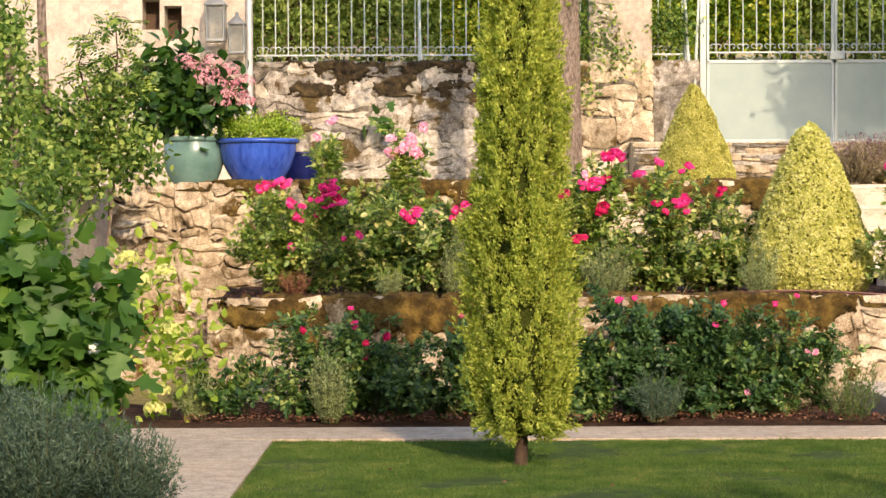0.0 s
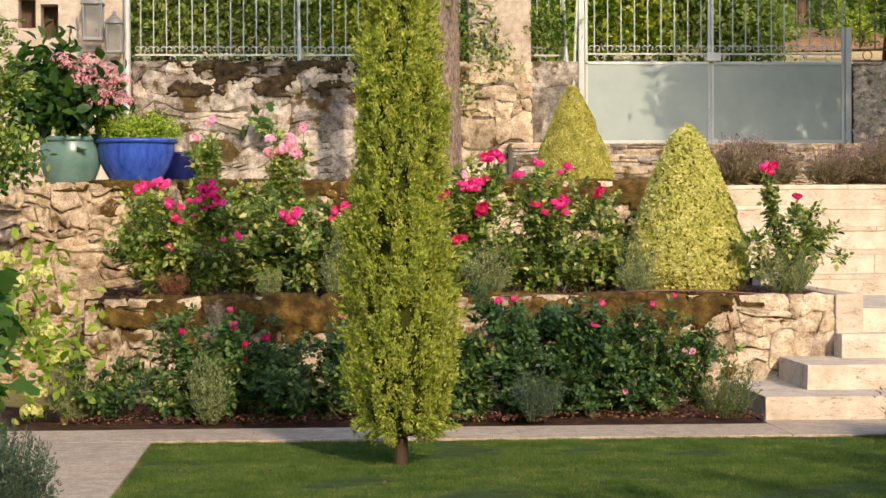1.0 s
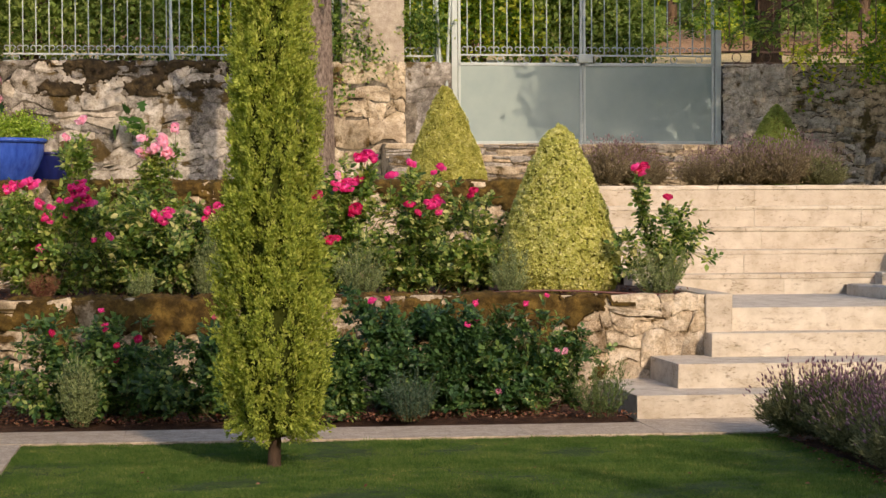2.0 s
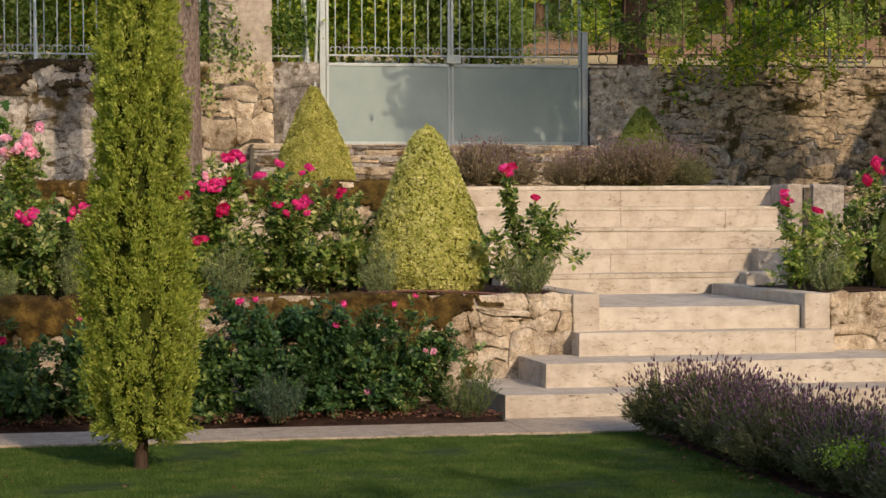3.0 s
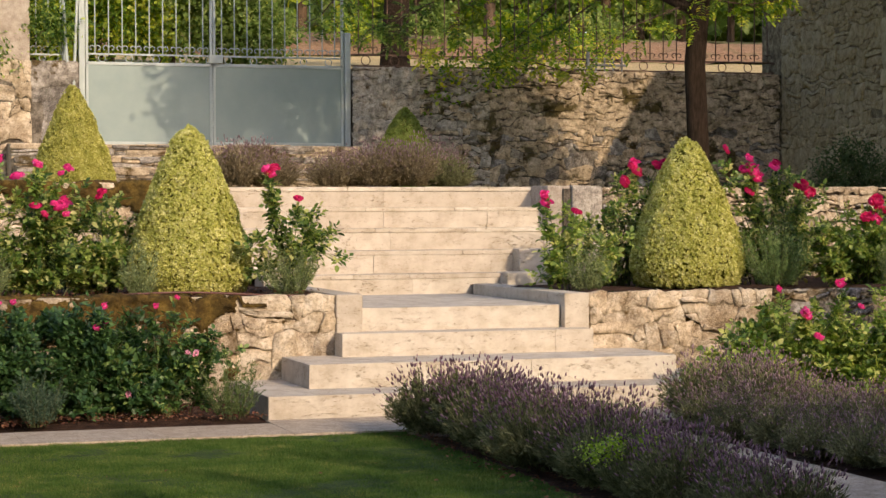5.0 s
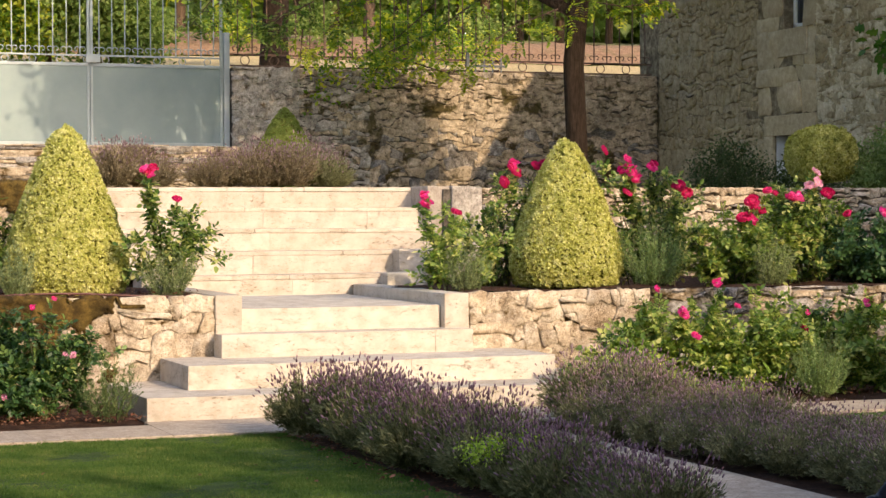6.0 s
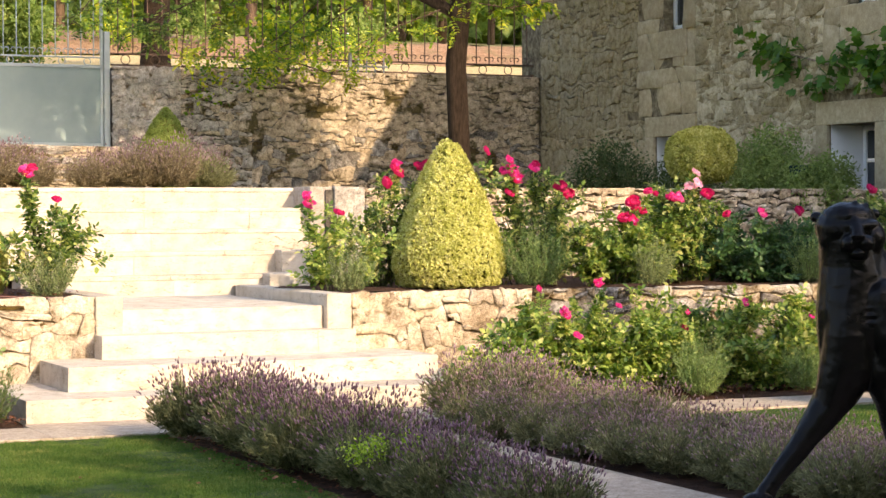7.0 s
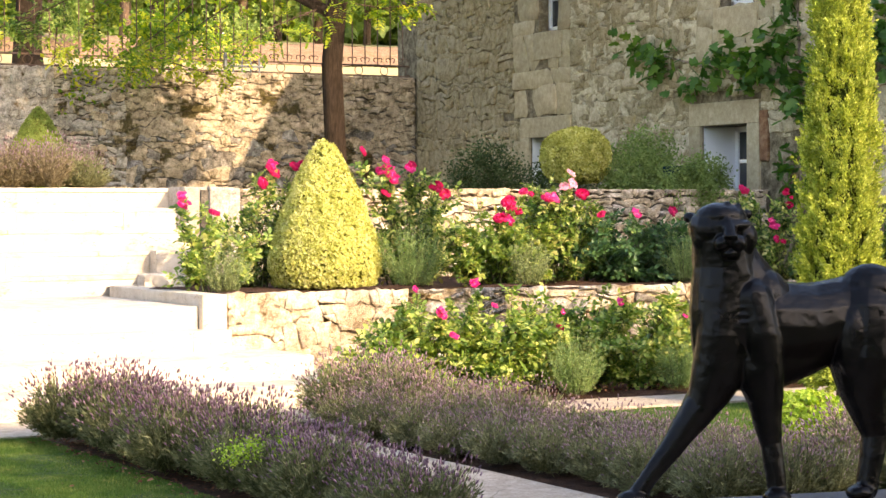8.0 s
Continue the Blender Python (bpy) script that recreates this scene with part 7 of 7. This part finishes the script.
def stone_piece(poly, gap, crack, depth, r, uneven=1.0):
    """One stone: worn outline, open bed joint below where the mortar has gone, chamfer, slightly tilted rough face at -y."""
    p = np.array(poly)
    p = np.concatenate([[p[0] * 0.86 + p[1] * 0.14, p[1], p[2], p[3] * 0.86 + p[2] * 0.14, p[3] * 0.78 + p[4] * 0.22, p[4] * 0.78 + p[3] * 0.22, p[4] * 0.86 + p[5] * 0.14, p[5], p[6], p[7] * 0.86 + p[6] * 0.14, p[7] * 0.78 + p[0] * 0.22, p[0] * 0.78 + p[7] * 0.22]])
    c = (p.max(0) + p.min(0)) / 2
    ext = np.maximum(p.max(0) - p.min(0), 0.02)
    o = (p - c) * np.clip(1 - gap / ext, 0.5, 1.15) + np.array([[r.gauss(0, 0.042), r.gauss(0, 0.042)] for _ in p]) * np.minimum(ext, 0.20)
    low = o[:, 1] < -0.05 * ext[1]
    o[low, 1] += np.array([r.uniform(0.2, 1.0) * crack for _ in range(int(low.sum()))])
    n = len(o)
    tilt = np.array([r.gauss(0, 0.10), r.gauss(0, 0.12)]) * depth / 0.05
    inset = np.clip(1 - 0.012 / ext, 0.5, 1.0)
    lift = lambda q: -depth + q @ tilt + np.array([r.gauss(0, 0.16) for _ in q]) * depth * uneven
    ring = o * inset
    v = [np.column_stack([o[:, 0], np.full(n, 0.012), o[:, 1]]), np.column_stack([o[:, 0], lift(o) * 0.82, o[:, 1]]),
         np.column_stack([ring[:, 0], lift(ring), ring[:, 1]]), np.array([[r.gauss(0, 0.1) * ext[0], -depth * r.uniform(0.85, 1.2), r.gauss(0, 0.1) * ext[1]]])]
    f = []
    for i in range(n):
        j = (i + 1) % n
        for q in (0, n):
            f += [(q + i, q + j, q + n + j), (q + i, q + n + j, q + n + i)]
        f.append((2 * n + i, 2 * n + j, 3 * n))
    return c, np.concatenate(v), np.array(f)


def rubble(parent, axis, at, u0, u1, z0, z1, w, h, materials, seed, depth=0.030, holes=(), gap=0.006, most=300, wild=0.6, uneven=1.0, crack=0.018, open_joints=0.4):
    """Lays stones over a wall face that looks to -y (axis x) or to -x (axis y); past the limit they join into one piece of stuff."""
    r = random.Random(seed)
    rest = []
    made = 0
    for poly in courses(u0, u1, z0, z1, w, h, seed, wild, holes):
        a, b, c, d = min(p[0] for p in poly), max(p[0] for p in poly), min(p[1] for p in poly), max(p[1] for p in poly)
        if b - a < 0.03 or d - c < 0.02 or any(o[0] < b - 0.06 and a + 0.06 < o[1] and o[2] < d - 0.07 and c + 0.07 < o[3] for o in holes):
            continue
        mid, v, f = stone_piece(poly, gap * r.uniform(0.4, 1.8), crack * r.uniform(0.5, 1.3) if r.random() < open_joints else 0.002, depth * r.uniform(0.45, 1.25), r, uneven)
        if axis == "x":
            m = pose(mid[0], at, mid[1])
        else:
            v, f, m = v * np.array([-1, 1, 1]), f[:, ::-1], pose(at, mid[0], mid[1], 0, 0, -90)
        if made < most:
            put("stone", mesh_from("stone", v, f), r.choice(materials), parent, m=m)
        else:
            rest.append((np.array([m @ Vector(q) for q in v]), f))
        made += 1
    if rest:
        v, f = joined(rest)
        tagged(put("stonework", mesh_from("stonework", v, f), materials[0], parent), kind="stuff")


def moss_strip(name, x0, x1, y, z, label, seed, back=0.3, drop=0.42, material=None, thick=0.12):
    """A ragged cushiony mat of moss over a wall's top and hanging down its face in patches."""
    us, ss = np.linspace(x0, x1, int((x1 - x0) / 0.014)), np.linspace(-back, drop, 50)
    v = []
    for u in us:
        fall = 0.55 + 0.9 * noise.noise((u * 1.3, seed, 2.0))
        for s in ss:
            t = noise.fractal((u * 2.6, s * 3.6 + seed, seed), 0.7, 2.1, 5) * 0.9 - max(0.0, s) * max(0.3, 1.7 - fall * 2.2) + thick - 1.1 * math.exp(-min(u - x0, x1 - u) / 0.18)
            lump = 0.35 + 0.65 * abs(noise.noise((u * 34, s * 34, seed))) + 0.4 * noise.noise((u * 80, s * 80, seed))
            t = max(-0.08, min(0.034 + 0.022 * noise.noise((u * 5.0, s * 6.0, seed + 3.0)), t * 0.12) * lump if t > 0 else t * 0.5)
            v.append((u, y - t, z - s) if s > 0 else (u, y - s, z + t))
    n = len(ss)
    i, j = np.meshgrid(np.arange(len(us) - 1), np.arange(n - 1), indexing="ij")
    a = (i * n + j).ravel()
    return tagged(put(name, mesh_from(name, np.array(v), np.stack([a, a + n, a + n + 1, a + 1], 1), True), material or M_MOSS), label, "moss", kind="stuff")


moss_strip("moss", -1.70, 0.85, WALL1 - 0.020, 0.794, "thick olive-brown moss over the lower wall", 5, thick=0.13)
moss_strip("moss", 0.7, 2.95, WALL1 - 0.018, 0.792, "brown moss over the lower wall", 3, thick=0.08)
moss_strip("moss", 2.0, 3.2, WALL1 - 0.024, 0.786, "thick brown moss at the end of the lower wall", 17, back=0.05, drop=0.62, thick=0.12)
moss_strip("moss", -2.35, 3.4, WALL2 - 0.022, 1.672, "brown moss over the upper wall", 8, drop=0.30, thick=0.20)
moss_strip("moss", -2.35, 1.72, REAR - 0.008, 3.345, "dark dry moss along the top of the old wall", 12, drop=0.45, material=M_MOSS_DARK)
rubble(wall_lower, "x", WALL1 + 0.035, -1.70, 2.5, 0.0, 0.788, 0.27, 0.145, [M_RUBBLE], 21, 0.038, gap=0.003, crack=0.035, uneven=1.4)
rubble(wall_lower, "x", WALL1 + 0.035, 2.5, 3.72, 0.0, 0.788, 0.24, 0.155, [M_RUBBLE_CLEAN], 20, 0.034, gap=-0.004, crack=0.034, open_joints=0.45, uneven=1.5, wild=0.55)
rubble(wall_lower_r, "x", WALL1 + 0.035, 5.74, 7.3, 0.0, 0.778, 0.20, 0.155, [M_RUBBLE_CLEAN], 22, 0.036, gap=-0.002, crack=0.030, open_joints=0.4, uneven=1.5, wild=0.5)
rubble(wall_lower_r, "x", WALL1 + 0.035, 7.3, 13.2, 0.0, 0.778, 0.20, 0.125, [M_RUBBLE, M_GREY_RUBBLE, M_PALE_GREY], 19, 0.045, gap=0.010, crack=0.035, open_joints=0.65, most=220, wild=0.7, uneven=1.3)
rubble(wall_upper, "x", WALL2 + 0.035, -2.95, 3.52, 0.15, 1.668, 0.25, 0.185, [M_RUBBLE_CLEAN, M_RUBBLE_CLEAN, M_RUBBLE], 23, 0.044, gap=0.004, crack=0.038, open_joints=0.6, wild=0.75, uneven=1.4)
rubble(wall_upper_r, "x", WALL2 - 0.165, 7.1, 13.2, 0.72, 1.628, 0.19, 0.115, [M_RUBBLE_CLEAN, M_PALE_GREY, M_RUBBLE_CLEAN], 24, 0.045, gap=0.008, crack=0.034, open_joints=0.6, wild=0.7, uneven=1.3)
rubble(wall_rear_l, "x", REAR + 0.035, -2.42, 1.75, 1.65, 3.34, 0.34, 0.22, [M_GREY_RUBBLE, M_GREY_RUBBLE, M_PALE_GREY], 25, 0.030, gap=-0.008, crack=0.034, open_joints=0.4, uneven=1.4, wild=0.8)
rubble(wall_rear_l, "x", REAR + 0.035, 1.75, 2.72, 1.65, 3.34, 0.30, 0.22, [M_RUBBLE_CLEAN, M_RUBBLE], 26, 0.034, gap=-0.008, crack=0.045, open_joints=0.5, uneven=1.4, wild=0.7)
rubble(wall_rear_l, "x", REAR + 0.035, 2.72, 3.33, 1.65, 3.34, 0.7, 0.5, [M_GREY_RUBBLE], 28, 0.02, gap=-0.01, open_joints=0.2)
rubble(wall_rear_r, "x", REAR + 0.035, 6.97, 7.9, 1.55, 3.34, 0.17, 0.12, [M_PALE_GREY], 29, 0.022, gap=-0.014, crack=0.022, open_joints=0.12, uneven=1.4, wild=0.8)
rubble(wall_rear_r, "x", REAR + 0.035, 7.9, 8.9, 1.55, 3.34, 0.18, 0.085, [M_PALE_GREY, M_PALE_GREY, M_BROWN_RUBBLE], 30, 0.032, gap=-0.002, crack=0.028, open_joints=0.5, uneven=1.4, wild=0.8)
rubble(wall_rear_r, "x", REAR + 0.035, 8.9, HOUSE_X - 0.02, 1.55, 3.34, 0.18, 0.105, [M_BROWN_RUBBLE, M_BROWN_RUBBLE, M_BROWN_RUBBLE, M_GREY_RUBBLE], 27, 0.034, gap=-0.008, crack=0.032, open_joints=0.55, wild=0.9, uneven=1.4)
HOLES = [(17.74, 19.10, 0.3, 2.64), (21.66, 22.96, 0.3, 2.64), (21.70, 23.15, 2.64, 5.1), (17.55, 18.95, 3.10, 5.1), (17.0, 17.74, 0.3, 2.2)]
rubble(house_r, "y", HOUSE_X + 0.005, 13.0, 17.5, 1.45, 4.6, 0.25, 0.14, [M_HOUSE_PALE], 32, 0.020, HOLES, -0.022, 120, 0.6, 0.8, 0.034, 0.45)
rubble(house_r, "y", HOUSE_X + 0.005, 17.5, 25.95, 1.45, 4.6, 0.25, 0.14, [M_HOUSE_STONE], 31, 0.022, HOLES, -0.020, 300, 0.6, 0.8, 0.046, 0.55)
rubble(gate_pier, "x", REAR + 0.035, 1.9, 2.26, 3.34, 5.3, 0.30, 0.24, [M_PALE_GREY], 41, 0.025)
for k in range(4):
    rubble(gate_steps, "x", 24.1 + 0.46 * k - 0.03, 2.4, 6.95, TERRACE + 0.16 * k + 0.005, TERRACE + 0.16 * (k + 1) - 0.01, 0.34, 0.065, [M_GREY_RUBBLE, M_RUBBLE], 42 + k, 0.03)
# dressed blocks round and below the upper windows
for k, (y0, y1, z0, z1) in enumerate(((21.70, 23.15, 2.64, 3.71), (21.70, 22.0, 3.71, 4.9), (22.52, 23.15, 3.71, 4.9), (17.55, 18.95, 3.10, 3.67), (17.55, 17.88, 3.67, 4.9), (18.52, 18.95, 3.67, 4.9))):
    rubble(house_r, "y", HOUSE_X + 0.005, y0, y1, z0, z1, 0.60, 0.36, [M_HOUSE_DRESSED], 33 + k, 0.016, (), -0.012, 60, 0.1, 0.2, 0.008, 0.3)


# ---- the lawn's grass, and leaf litter ----
def blades(name, x0, x1, y0, y1, n, length, label):
    p = np.stack([rng.uniform(x0, x1, n), rng.uniform(y0, y1, n), np.zeros(n)], 1)
    patch = np.array([1.0 + 0.9 * noise.noise((x * 2.1, y * 2.1, 4.0)) + 0.6 * noise.noise((x * 9.0, y * 9.0, 7.0)) for x, y, _ in p])
    a = rng.uniform(0, 2 * np.pi, n)
    q = rng.uniform(0.1, 0.7, n)
    tip = p + np.stack([np.cos(a) * q, np.sin(a) * q, np.sqrt(1 - q * q)], 1) * (rng.uniform(0.5, 1.1, n) * length * np.clip(patch, 0.35, 1.8))[:, None]
    side = np.stack([-np.sin(a), np.cos(a), np.zeros(n)], 1) * 0.0020
    v = np.stack([p - side, p + side, tip], 1).reshape(-1, 3)
    return tagged(put(name, mesh_from(name, v, np.arange(3 * n).reshape(-1, 3)), M_GRASS), label, "grass", kind="stuff")


blades("grass", -1.04, 3.60, 9.0, 12.21, 345000, 0.017, "short mown grass on the lawn")
blades("grass", -1.07, 3.60, 12.18, 12.25, 9000, 0.024, "longer grass along the lawn edge")
blades("grass", 6.45, 10.5, 8.5, 11.9, 100000, 0.017, "short mown grass on the lawn")


def litter(name, x0, x1, y0, y1, z, n, label):
    p = np.stack([rng.uniform(x0, x1, n), rng.uniform(y0, y1, n), np.full(n, z) + rng.uniform(0, 0.03, n)], 1)
    v, f = leaves(LEAF, p, rng.normal(0, 1, (n, 3)) * np.array([1, 1, 0.2]), np.array([0, 0, 1.0]) + rng.normal(0, 0.4, (n, 3)), rng.uniform(0.012, 0.032, n))
    return tagged(put(name, mesh_from(name, v, f), M_LITTER), label, "leaf litter", kind="stuff")


litter("fallen_leaf_layer", -1.7, 2.85, 12.86, 13.9, BED1 + 0.02, 4200, "dry fallen leaves on the soil")
litter("fallen_leaf_layer", -1.6, 3.7, 14.6, 15.6, BED2 + 0.02, 900, "dry fallen leaves on the soil")
litter("fallen_leaf_layer", 6.6, 11.5, 12.6, 13.6, BED1 + 0.02, 1200, "dry fallen leaves on the soil")
litter("fallen_leaf_layer", -0.9, 3.4, 9.6, 12.1, 0.012, 26, "few dry leaves on the lawn")
litter("fallen_leaf_layer", 3.42, 3.78, 8.0, 12.1, 0.012, 420, "dry stalks and leaves along the lavender")
